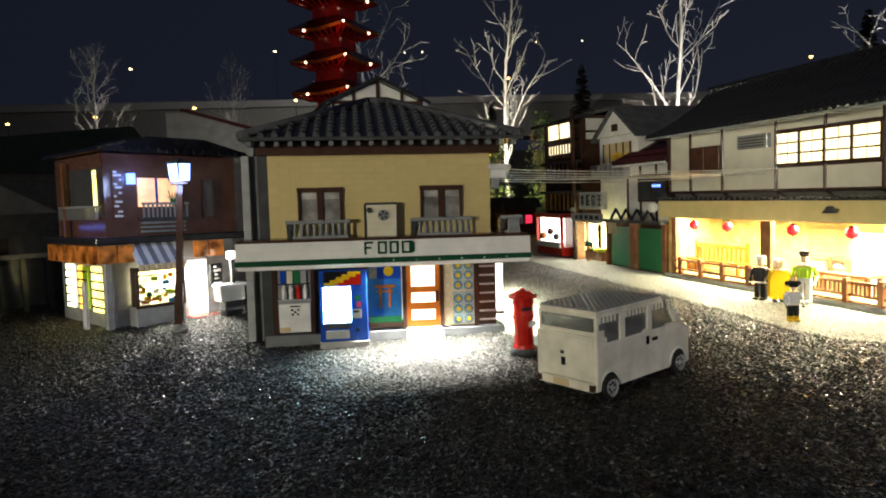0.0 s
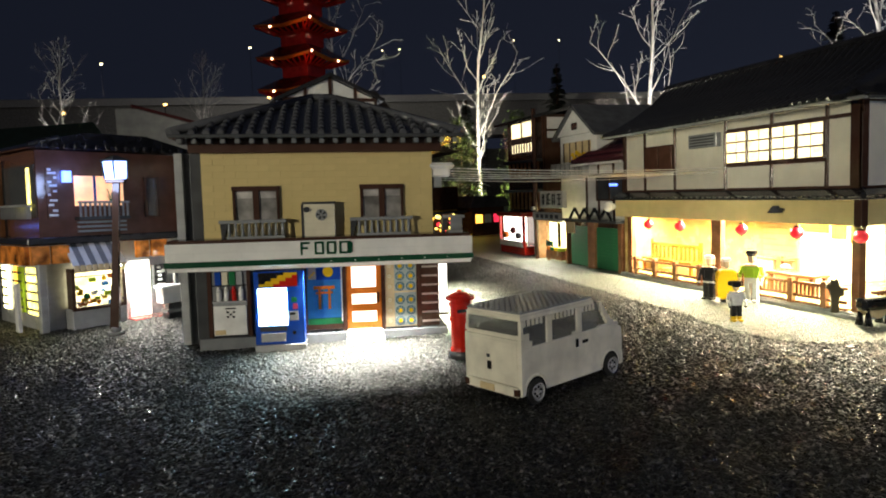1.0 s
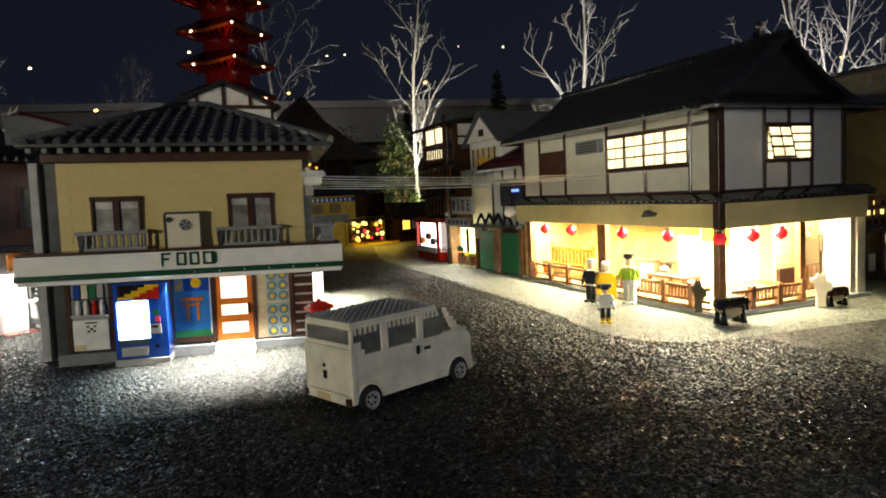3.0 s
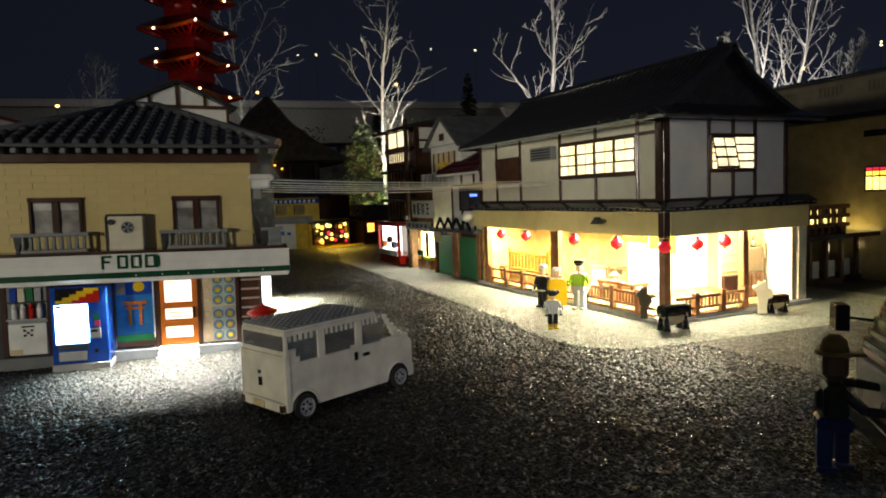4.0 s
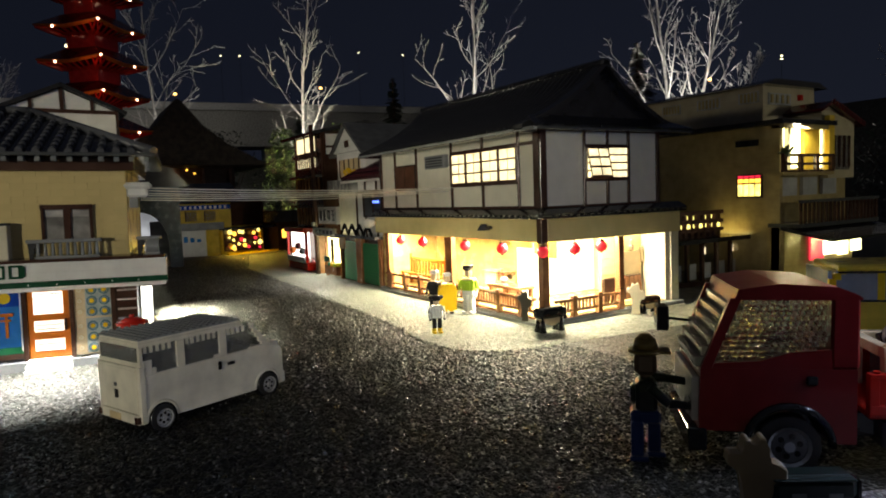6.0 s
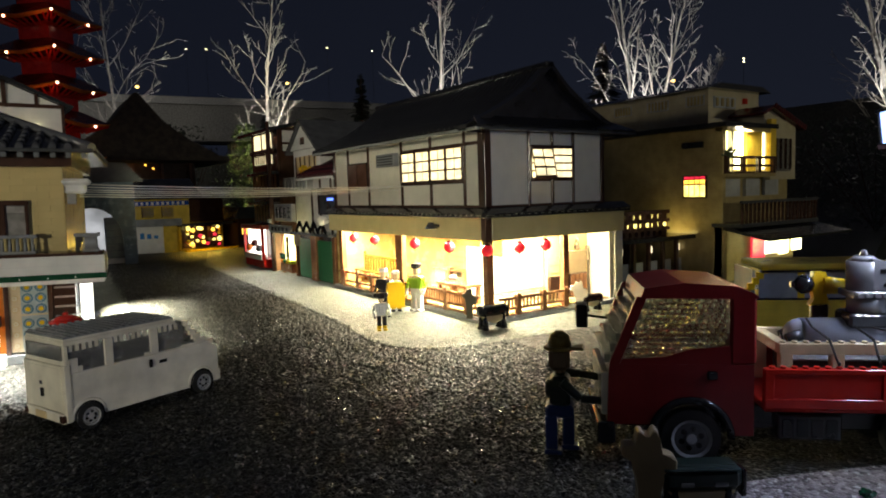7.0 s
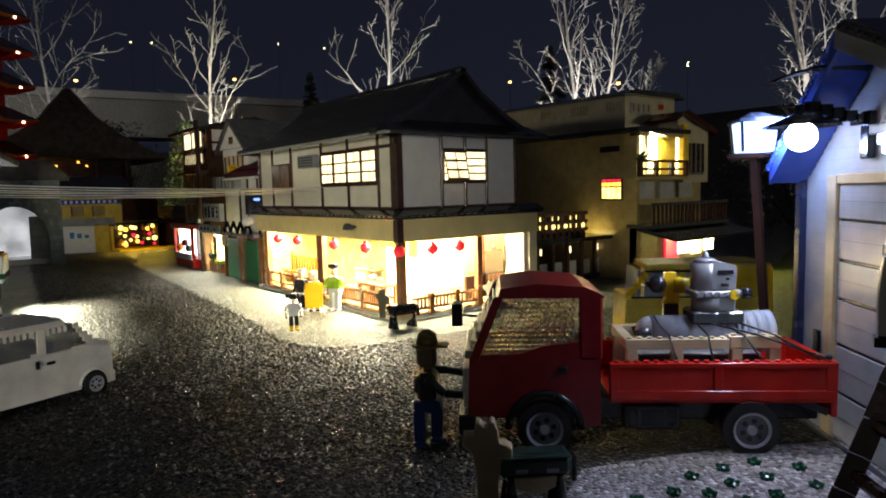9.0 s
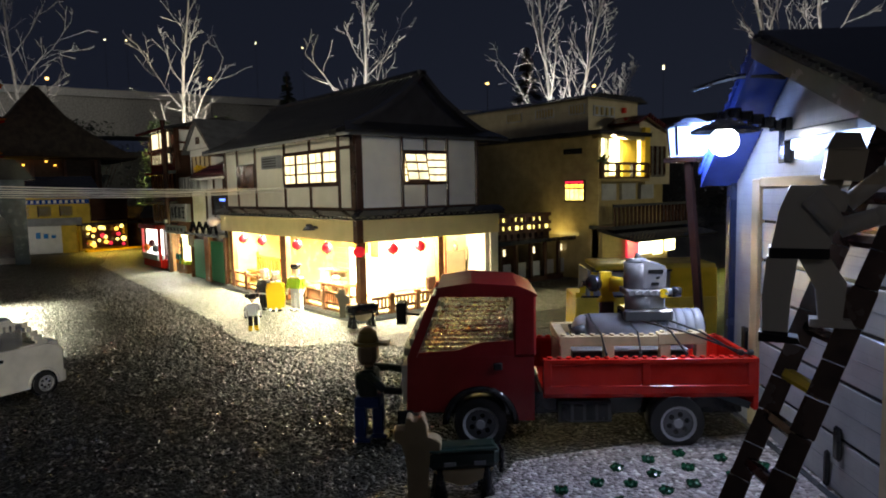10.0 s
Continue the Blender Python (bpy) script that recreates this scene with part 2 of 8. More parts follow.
DARK = plastic("dark_grey_plastic", (0.05, 0.053, 0.058), 0.3, False)
BLACK = plastic("black_plastic", (0.012, 0.012, 0.013), 0.22, False)
TILE = plastic("black_roof_tiles", (0.018, 0.018, 0.021), 0.24, False)
TILE_G = plastic("grey_roof_tiles", (0.075, 0.078, 0.088), 0.34, False)
PLASTER = plastic("white_infill", (0.76, 0.73, 0.62), 0.35, False, 0.05)
FASCIA = plastic("yellow_cream_beam", (0.68, 0.57, 0.27), 0.28, False, 0.06)
VANWHITE = plastic("white_moulded_body", (0.74, 0.70, 0.58), 0.3, False)
SEATGREY = plastic("grey_interior", (0.22, 0.21, 0.20), 0.5, False, 0.4)
BROWN = plastic("brown_plastic", (0.052, 0.024, 0.016), 0.28, False)
BROWN_B = plastic("brown_bricks", (0.105, 0.046, 0.030), 0.2)
WOOD = plastic("reddish_brown_timber", (0.24, 0.105, 0.045), 0.38, False, 0.3)
TAN = plastic("tan_bricks", (0.60, 0.47, 0.27), 0.32, False)
GREEN = plastic("green_plastic", (0.012, 0.15, 0.055), 0.3, False)
DRUM = plastic("dark_green_bricks", (0.004, 0.018, 0.012), 0.6, False)
STATUE_TAN = plastic("dull_tan_bricks", (0.34, 0.26, 0.15), 0.5, False)
STATUE_DK = plastic("dark_olive_bricks", (0.075, 0.065, 0.035), 0.5, False)
SHUTTER = plastic("shutter_green", (0.012, 0.15, 0.055), 0.9, False)
DKGREEN = plastic("dark_green_plastic", (0.006, 0.055, 0.026), 0.3, False)
RED = plastic("red_bricks", (0.50, 0.016, 0.008), 0.24, False)
# red of the truck cab, darkened because the cab stands in poor light
CAB_SHADED = plastic("dark_red_bricks", (0.19, 0.005, 0.006), 0.5, False)
DKRED = plastic("dark_red_tiles", (0.065, 0.008, 0.009), 0.3, False)
BLUE = plastic("blue_plastic", (0.010, 0.060, 0.36), 0.25, False)
SKYBLUE = plastic("sky_blue_plastic", (0.03, 0.20, 0.55), 0.22, False)
# one garage roof in two colours: unlit top, and underside blue from the lamp
ROOF_SHADED = plastic("navy_roof_tiles", (0.010, 0.014, 0.040), 0.35, False)
ROOF_LAMPLIT = plastic("blue_roof_tiles", (0.04, 0.085, 0.40), 0.35, False)
VERGE = plastic("grey_verge", (0.20, 0.205, 0.20), 0.4, False)
YELLOW = plastic("yellow_plastic", (0.72, 0.46, 0.015), 0.25, False)
YELLOW_B = plastic("yellow_bricks", (0.66, 0.46, 0.05))
LIME = plastic("lime_plastic", (0.36, 0.55, 0.03), 0.25, False)
ORANGE = plastic("orange_plastic", (0.62, 0.17, 0.02), 0.3, False)
SKINLESS = plastic("pale_tan_plastic", (0.62, 0.50, 0.33), 0.3, False)
RUBBER = plastic("black_rubber", (0.014, 0.014, 0.014), 0.55, False)
SILVER = plastic("silver_plastic", (0.34, 0.34, 0.35), 0.35, False, 0.1)
SPROUT = plastic("seedling_green", (0.010, 0.085, 0.040), 0.4, False)
TANK = plastic("blue_grey_plastic", (0.30, 0.315, 0.36), 0.25, False)
WIRE = plastic("pale_wire", (0.50, 0.49, 0.45), 0.3, False)
ROPE = plastic("black_cord", (0.015, 0.014, 0.013), 0.6, False)
PIPE = plastic("dark_blue_pipe", (0.022, 0.032, 0.075), 0.4, False)
DISC = plastic("grey_wheel_disc", (0.09, 0.09, 0.095), 0.3, False)
PUMP = plastic("pump_grey", (0.22, 0.22, 0.235), 0.35, False, 0.3)
TILE_R = plastic("dark_red_glazed_tiles", (0.055, 0.012, 0.016), 0.16, False, 0.5)
TILE_K = plastic("black_glazed_tiles", (0.010, 0.011, 0.016), 0.14, False, 0.4)
VERANDA = plastic("red_brown_timber", (0.085, 0.040, 0.028), 0.35, False, 0.3)
BARK = plastic("pale_bark", (0.56, 0.53, 0.49), 0.8, False, 0.4)
LEAF = plastic("leaf_green", (0.06, 0.09, 0.02), 0.5, False, 0.5)
LEAF_D = plastic("conifer_green", (0.015, 0.028, 0.012), 0.6, False, 0.5)
CONCRETE = plastic("viaduct_concrete", (0.24, 0.24, 0.24), 0.7, False, 0.3)
GLASS = clear("clear_panes", (0.80, 0.82, 0.80), 0.12)
SPARK = clear("sparkling_clear_bricks", (0.97, 0.93, 0.82), 0.03)
SPARK.node_tree.nodes["Principled BSDF"].inputs["Transmission Weight"].default_value = 0.94
SPARK.node_tree.nodes["Principled BSDF"].inputs["IOR"].default_value = 1.28
FROST = clear("frosted_clear_bricks", (0.90, 0.88, 0.80), 0.16)
FROST.node_tree.nodes["Principled BSDF"].inputs["Transmission Weight"].default_value = 0.72
SMOKE = clear("smoky_panes", (0.62, 0.63, 0.62), 0.22)
LACE = plastic("white_lace", (0.42, 0.40, 0.38), 0.6, True, 0.5)
PALEBLUE = plastic("pale_blue_grey", (0.36, 0.42, 0.44), 0.3, False)
TEALRING = plastic("teal_grey", (0.07, 0.16, 0.22), 0.3, False)
PINKGREY = plastic("pinkish_grey", (0.40, 0.32, 0.30), 0.35, False)
PINK = plastic("pink_plastic", (0.60, 0.06, 0.12), 0.3, False)
CURTAIN = plastic("lace_curtain", (0.20, 0.19, 0.18), 0.6, True, 0.7)
INNER = plastic("cream_interior", (0.52, 0.37, 0.13), 0.4)
BENCHWOOD = plastic("orange_bench_wood", (0.30, 0.085, 0.006), 0.3, False)
BANNER = plastic("amber_cloth", (0.50, 0.20, 0.0), 0.8, False)
SLATWOOD = plastic("honey_slats", (0.58, 0.40, 0.16), 0.3, False)
L_TEA = glow("lit_paper_panes", (1.0, 0.82, 0.48), 1.35, 0.4, 0.35, 90)
L_WALL = glow("lit_back_wall", (1.0, 0.90, 0.64), 1.7, 0.4, 0.2, 14)
L_WHITE = glow("lit_white_panel", (1.0, 0.96, 0.86), 2.6, 0.4, 0.1)
L_VEND = glow("lit_vending_panel", (0.50, 0.88, 1.0), 20.0, 0.3, 0.05)
L_DOOR = glow("lit_door_pane", (1.0, 0.90, 0.62), 3.0, 0.3, 0.15, 50)
L_LAMP = glow("lantern_pane", (0.34, 0.48, 1.0), 2.6)
L_DOOR = glow("lit_doorway", (1.0, 0.94, 0.80), 1.3)
L_STRIP = glow("strip_tube", (0.50, 0.64, 1.0), 3.5)
L_BULB = glow("frosted_bulb", (0.93, 0.95, 1.0), 14.0)
L_YEL = glow("lit_yellow_pane", (1.0, 0.80, 0.20), 2.2, 0.4, 0.4, 70)
L_AMB = glow("lit_amber_pane", (1.0, 0.50, 0.06), 2.4, 0.4, 0.4, 60)
L_RED = glow("lit_red_panel", (1.0, 0.03, 0.08), 0.8, 0.4, 0.3)
L_CREAM = glow("lit_cream_room", (1.0, 0.92, 0.46), 4.2, 0.4, 0.35, 30)
L_BAY = glow("lit_bay", (1.0, 0.86, 0.50), 1.7, 0.4, 0.5, 55)
L_ROSE = glow("lit_peach_room", (1.0, 0.55, 0.28), 0.7, 0.4, 0.3, 40)
L_BLUE = glow("blue_lamp", (0.12, 0.22, 1.0), 2.5)
L_DOT = glow("far_lamp", (1.0, 0.55, 0.14), 5.0)
LADDER = plastic("red_brown_ladder", (0.055, 0.026, 0.018), 0.4, False, 0.4)
L_DOTW = glow("far_white_lamp", (1.0, 0.86, 0.45), 6.0)
L_PAG = glow("pagoda_bulb", (1.0, 0.55, 0.34), 7.0)
L_LANT = glow("red_paper_lantern", (0.90, 0.02, 0.035), 0.30, 0.25)
TEAL = plastic("teal_roof", (0.008, 0.055, 0.045), 0.5, False)

# ---- ground and paving ----
EDGE = [(0.995, 2.42), (0.965, 2.36), (0.958, 2.22), (0.925, 1.60), (0.905, 1.25), (0.888, 1.02), (0.872, 0.93), (0.868, 0.87), (0.885, 0.805), (0.925, 0.768), (0.985, 0.752), (1.10, 0.742), (1.30, 0.720), (1.48, 0.700)]
SIDE = [(0.520, 1.035), (0.568, 1.045), (0.592, 1.10), (0.612, 1.45), (0.655, 2.05), (0.72, 2.95), (0.2, 2.95), (0.2, 1.3), (0.49, 1.3), (0.485, 1.06)]
GX0, GX1, GY0, GY1, GY2, GSTEP, GCELL = -0.40, 1.03, 0.30, 1.70, 3.10, 0.0019, 0.0036


def within(xs, ys, pts):
    """How far inside a polygon the points lie (0 outside)."""
    inside, near = np.zeros(xs.shape, bool), np.full(xs.shape, 9.0)
    for (ax, ay), (bx, by) in zip(pts, pts[1:] + pts[:1]):
        if ay != by:
            cut = (ys < ay) != (ys < by)
            inside ^= cut & (xs < ax + (ys - ay) * (bx - ax) / (by - ay))
        k = np.clip(((xs - ax) * (bx - ax) + (ys - ay) * (by - ay)) / ((bx - ax) ** 2 + (by - ay) ** 2), 0, 1)
        near = np.minimum(near, np.hypot(xs - ax - k * (bx - ax), ys - ay - k * (by - ay)))
    return np.where(inside, near, 0.0)


def grit(xs, ys, seed):
    """Height of broken stone: each stone a tilted facet at its own level."""
    rng = np.random.default_rng(seed)
    table = rng.random((512, 512, 5))
    ci, cj = np.floor(xs / GCELL).astype(int), np.floor(ys / GCELL).astype(int)
    best, high = np.full(xs.shape, 9.0), np.zeros(xs.shape)
    for di in (-1, 0, 1):
        for dj in (-1, 0, 1):
            r = table[(ci + di) % 512, (cj + dj) % 512]
            dx, dy = xs - (ci + di + r[..., 0]) * GCELL, ys - (cj + dj + r[..., 1]) * GCELL
            d = np.hypot(dx, dy)
            h = (r[..., 2] - 0.62) * 0.0026 + (r[..., 3] - 0.5) * 0.9 * dx + (r[..., 4] - 0.5) * 0.9 * dy - d * d * 60.0
            pick = d < best
            best, high = np.where(pick, d, best), np.where(pick, h, high)
    return high


gx = np.arange(GX0, GX1, GSTEP)
gy = np.concatenate([np.arange(GY0, GY1, GSTEP), np.arange(GY1, GY2, GSTEP * 2)])
gxx, gyy = np.meshgrid(gx, gy, indexing="ij")
deep = np.maximum(within(gxx, gyy, EDGE + [(1.60, 0.74), (1.62, 2.9), (1.12, 2.9)]), within(gxx, gyy, SIDE))
sunk = np.clip(deep / 0.05, 0, 1)
gz = grit(gxx, gyy, 4) - 0.0045 * sunk + 0.0008 * (deep > 0) * (1 - sunk)
gz[0, :] = gz[-1, :] = gz[:, 0] = gz[:, -1] = 0.0
nx, ny = gxx.shape
idx = np.arange(nx * ny).reshape(nx, ny)
quads = np.stack([idx[:-1, :-1], idx[1:, :-1], idx[1:, 1:], idx[:-1, 1:]], -1).reshape(-1, 4)
FARG = 60.0
outer = np.array([(-FARG, -FARG, 0), (FARG, -FARG, 0), (FARG, FARG, 0), (-FARG, FARG, 0)])
verts = np.concatenate([np.stack([gxx.ravel(), gyy.ravel(), gz.ravel()], 1), outer])
o = nx * ny
c00, c10, c11, c01 = idx[0, 0], idx[-1, 0], idx[-1, -1], idx[0, -1]
quads = np.concatenate([quads, np.array([(o, o + 1, c10, c00), (o + 1, o + 2, c11, c10), (o + 2, o + 3, c01, c11), (o + 3, o, c00, c01)])])
me = bpy.data.meshes.new("ground")
me.vertices.add(len(verts))
me.vertices.foreach_set("co", verts.astype(np.float32).ravel())
me.loops.add(quads.size)
me.loops.foreach_set("vertex_index", quads.astype(np.int32).ravel())
me.polygons.add(len(quads))
me.polygons.foreach_set("loop_start", np.arange(0, quads.size, 4, dtype=np.int32))
me.update(calc_edges=True)
me.validate()
me.materials.append(ASPHALT)
tagged(new("ground", me), "dark coarse asphalt of a model street", category="ground", kind="structure")


def paving(name, pts, z, material, label):
    bm = bmesh.new()
    slab(bm, pts, "z", -0.01, z)
    return part(name, bm, material, None, label, category="paving", kind="structure")


paving("pavement", EDGE + [(1.60, 0.74), (1.62, 2.9), (1.12, 2.9)], 0.0002, PAVING, "pale paving along the lit shop fronts")
paving("pavement", SIDE, 0.0002, PAVING, "pale paving beside the food shop")
paving("gravel_bed", [(0.855, 0.262), (0.915, 0.238), (0.98, 0.208), (1.075, 0.150), (1.15, 0.06), (1.0, -0.25), (0.70, -0.15), (0.72, 0.13), (0.79, 0.23)], 0.0030, GRAVEL, "bed of pale loose gravel beside the truck")
paving("lawn", [(1.16, 0.33), (1.45, 0.56), (1.62, 0.70), (2.3, 0.78), (4.0, 1.4), (4.0, -0.6), (1.5, -0.3), (1.25, 0.2)], 0.004, GRASS, "short yellow-green grass behind the truck")


# ---- food shop ----
food = thing("food_shop", FX, "two-storey beige brick food shop with a tiled hip roof", "shop")
boxpart("plinth", GREY, food, -0.004, 0.366, -0.010, 0.36, -0.004, 0.014, 0.001)
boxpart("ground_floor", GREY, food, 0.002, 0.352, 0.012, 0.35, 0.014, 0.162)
wall_b = boxpart("upper_wall", BEIGE, food, 0.008, 0.347, 0.0, 0.35, 0.158, 0.288)
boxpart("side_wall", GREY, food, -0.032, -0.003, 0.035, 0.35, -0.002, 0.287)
boxpart("corner_pilaster", DARK, food, -0.008, 0.008, 0.004, 0.03, 0.0, 0.287, 0.001, "dark grey corner pilaster")
boxpart("side_pilaster", LTGREY, food, -0.034, -0.022, 0.022, 0.05, 0.0, 0.287, 0.001)
# bricks of the upper front, one and a half or two units long, laid in bond
bm = bmesh.new()
box(bm, 0.00006, 0.03194, -0.0016, 0.0004, 0.00006, 0.00954, 0.00018)
brick0 = part("brick", bm, BEIGE_B, wall_b)
rng = random.Random(77)
for j in range(13):
    for i in range(11):
        x = 0.0085 + i * 0.032 - 0.016 * (j % 2)
        if x < 0.006 or x > 0.3155:
            continue
        b = brick0 if (i, j) == (0, 0) else twin(brick0)
        b.location = (x, rng.gauss(0, 0.00012), 0.1620 + j * 0.0096)
        b.rotation_euler = (rng.gauss(0, 0.003), 0, rng.gauss(0, 0.002))
for j in range(13):
    for x0, x1 in ((0.0085, 0.0243), (0.3127 if j % 2 else 0.3287, 0.3465)):
        if x0 < 0.1 and not j % 2:
            continue
        b = boxpart("half_brick", BEIGE_B, wall_b, x0, x1, -0.0016, 0.0004, 0.16206 + j * 0.0096, 0.17154 + j * 0.0096, 0.00018)
        b.rotation_euler = (0, 0, rng.gauss(0, 0.0012))
# hip roof with rounded tile rows
EV, RZ0, RZ1 = (-0.024, 0.388, -0.042, 0.395), 0.308, 0.388
AX0, AX1, AY = 0.165, 0.199, 0.176
bm = bmesh.new()
e = [bm.verts.new(p) for p in ((EV[0], EV[2], RZ0), (EV[1], EV[2], RZ0), (EV[1], EV[3], RZ0), (EV[0], EV[3], RZ0))]
lo = [bm.verts.new((v.co.x, v.co.y, RZ0 - 0.004)) for v in e]
a, b = bm.verts.new((AX0, AY, RZ1)), bm.verts.new((AX1, AY, RZ1))
for f in ((e[0], e[1], b, a), (e[1], e[2], b), (e[2], e[3], a, b), (e[3], e[0], a), lo[::-1]):
    bm.faces.new(f)
for i in range(4):
    bm.faces.new((e[i], lo[i], lo[(i + 1) % 4], e[(i + 1) % 4]))
roof = part("roof", bm, TILE_G, food, "hip roof of dark grey rounded tiles")


def hip_rows(face, n):
    """Tile rows that climb one face of the hip roof."""
    for i in range(n):
        s = (i + 0.5) / n
        if face == "front":
            x = EV[0] + s * (EV[1] - EV[0])
            k = min((x - EV[0]) / (AX0 - EV[0]), 1.0, (EV[1] - x) / (EV[1] - AX1))
            p, q = Vector((x, EV[2] - 0.002, RZ0)), Vector((x, EV[2] + k * (AY - EV[2]), RZ0 + k * (RZ1 - RZ0)))
        else:
            y = EV[2] + s * (EV[3] - EV[2])
            k = min((y - EV[2]) / (AY - EV[2]), (EV[3] - y) / (EV[3] - AY))
            x0, x1 = (EV[1] + 0.002, AX1) if face == "right" else (EV[0] - 0.002, AX0)
            p, q = Vector((x0, y, RZ0)), Vector((x0 + k * (x1 - x0), y, RZ0 + k * (RZ1 - RZ0)))
        bm = bmesh.new()
        m = max(2, int((q - p).length / 0.022))
        for j in range(m):
            u, w = p.lerp(q, j / m), p.lerp(q, (j + 1) / m)
            tube(bm, u + Vector((0, 0, 0.0018)), w + Vector((0, 0, 0.0012)), 0.0050, 0.0046, 7)
        part("roof_tile", bm, TILE_G, roof)


hip_rows("front", 21)
hip_rows("left", 18)
hip_rows("right", 18)
for p, q in (((EV[0], EV[2], RZ0), (AX0, AY, RZ1)), ((EV[1], EV[2], RZ0), (AX1, AY, RZ1)), ((AX0, AY, RZ1), (AX1, AY, RZ1))):
    bm = bmesh.new()
    tube(bm, Vector(p) + Vector((0, 0, 0.003)), Vector(q) + Vector((0, 0, 0.003)), 0.007, 0.007, 8)
    part("hip_cap", bm, TILE_G, roof)
boxpart("gutter", DARK, food, EV[0] - 0.002, EV[1] + 0.002, EV[2] - 0.004, EV[3], 0.3035, 0.3085, 0.001, "dark grey eaves course")
boxpart("eave_board", BROWN, food, -0.006, 0.360, -0.016, 0.36, 0.2845, 0.3035, 0.001, "brown board under the eaves")
dent = boxpart("dentil", GREY, food, -0.016, -0.009, -0.036, -0.014, 0.2965, 0.3034, 0.0006)
for i in range(1, 21):
    twin(dent, i * 0.0195)


def food_window(u0, u1):
    """A two-light window with lace curtains behind."""
    m = (u0 + u1) / 2
    w = boxpart("window", BROWN, food, u0, u1, -0.0028, 0.002, 0.183, 0.236, label="dark brown window with lace curtains")
    for x0, x1 in ((u0 + 0.004, m - 0.0045), (m + 0.0045, u1 - 0.004)):
        boxpart("curtain", CURTAIN, w, x0, x1, -0.0036, -0.0028, 0.186, 0.2295)
        boxpart("curtain_top", LACE, w, x0 + 0.001, x1 - 0.001, -0.0042, -0.0036, 0.2190, 0.2280)
    for x0, x1, z0, z1 in ((u0, u0 + 0.004, 0.183, 0.2345), (u1 - 0.004, u1, 0.183, 0.2345), (u0 - 0.001, u1 + 0.001, 0.2300, 0.2365), (m - 0.0045, m + 0.0045, 0.183, 0.2300)):
        boxpart("window_frame", BROWN, w, x0, x1, -0.0078, -0.0028, z0, z1, 0.0006)


def balcony(u0, u1, z0, z1):
    bal = boxpart("balcony", GREY_S, food, u0 + 0.010, u1 - 0.003, -0.024, 0.0, z0, z0 + 0.004, 0.0006, "small grey balcony with round balusters")
    boxpart("handrail", GREY_S, bal, u0, u1, -0.027, -0.019, z1 - 0.005, z1, 0.0008)
    boxpart("side_rail", GREY_S, bal, u1 - 0.005, u1 - 0.001, -0.019, 0.0, z1 - 0.005, z1, 0.0006)
    for j, (w, z) in enumerate(((0.010, 0.0), (0.0075, -0.008), (0.005, -0.016))):
        boxpart("bracket", DARK, bal, u0 + 0.001, u0 + 0.001 + w, -0.019 + j * 0.003, 0.0, z1 - 0.0128 + z, z1 - 0.005 + z, 0.0006)
    n = 9
    bm = bmesh.new()
    x = u0 + 0.014
    tube(bm, (x, -0.0225, z0 + 0.004), (x, -0.0225, z1 - 0.005), 0.0026, 0.0020, 8)
    first = part("baluster", bm, GREY_S, bal)
    for i in range(1, n):
        twin(first, i * (u1 - u0 - 0.020) / (n - 1))


food_window(0.0510, 0.1175)
food_window(0.2360, 0.3012)
balcony(0.033, 0.128, 0.1605, 0.1880)
balcony(0.219, 0.3125, 0.1605, 0.1880)
balcony(0.358, 0.392, 0.1605, 0.1880)
# canopy with sign
can = boxpart("canopy", WHITE, food, -0.036, 0.398, -0.050, 0.02, 0.122, 0.1575, 0.001, "white canopy band with a green stripe")
boxpart("canopy_deck", BROWN, can, -0.034, 0.396, -0.048, 0.0, 0.1575, 0.1615, 0.001)
boxpart("green_stripe", DKGREEN, can, -0.0372, 0.3992, -0.0512, 0.02, 0.1240, 0.1320, 0.0004, "dark green stripe")
boxpart("soffit", WHITE_S, can, -0.034, 0.396, -0.048, 0.02, 0.1180, 0.1220)
for k in range(6):
    bm = bmesh.new()
    tube(bm, (0.190 + k * 0.034, -0.0516, 0.1272), (0.190 + k * 0.034, -0.0508, 0.1272), 0.0010, 0.0010, 6)
    part("rivet", bm, WHITE_S, can)
STROKES = {"F": ((0, 0, 1, 6), (1, 5, 4.2, 6), (1, 2.6, 3.4, 3.6)), "O": ((0, 0, 1, 6), (3.3, 0, 4.3, 6), (1, 0, 3.3, 1), (1, 5, 3.3, 6)),
           "D": ((0, 0, 1, 6), (3.6, 0.7, 6.2, 5.3), (1, 0, 5.4, 1), (1, 5, 5.4, 6))}
for u, ch in ((0.1475, "F"), (0.1672, "O"), (0.1845, "O"), (0.2022, "D")):
    bm = bmesh.new()
    for x0, z0, x1, z1 in STROKES[ch]:
        box(bm, u + x0 * 0.0031, u + x1 * 0.0031, -0.0515, -0.0490, 0.1370 + z0 * 0.0031, 0.1370 + z1 * 0.0031, 0.0002)
    part("letter", bm, DKGREEN, can, "green letter of the word food")
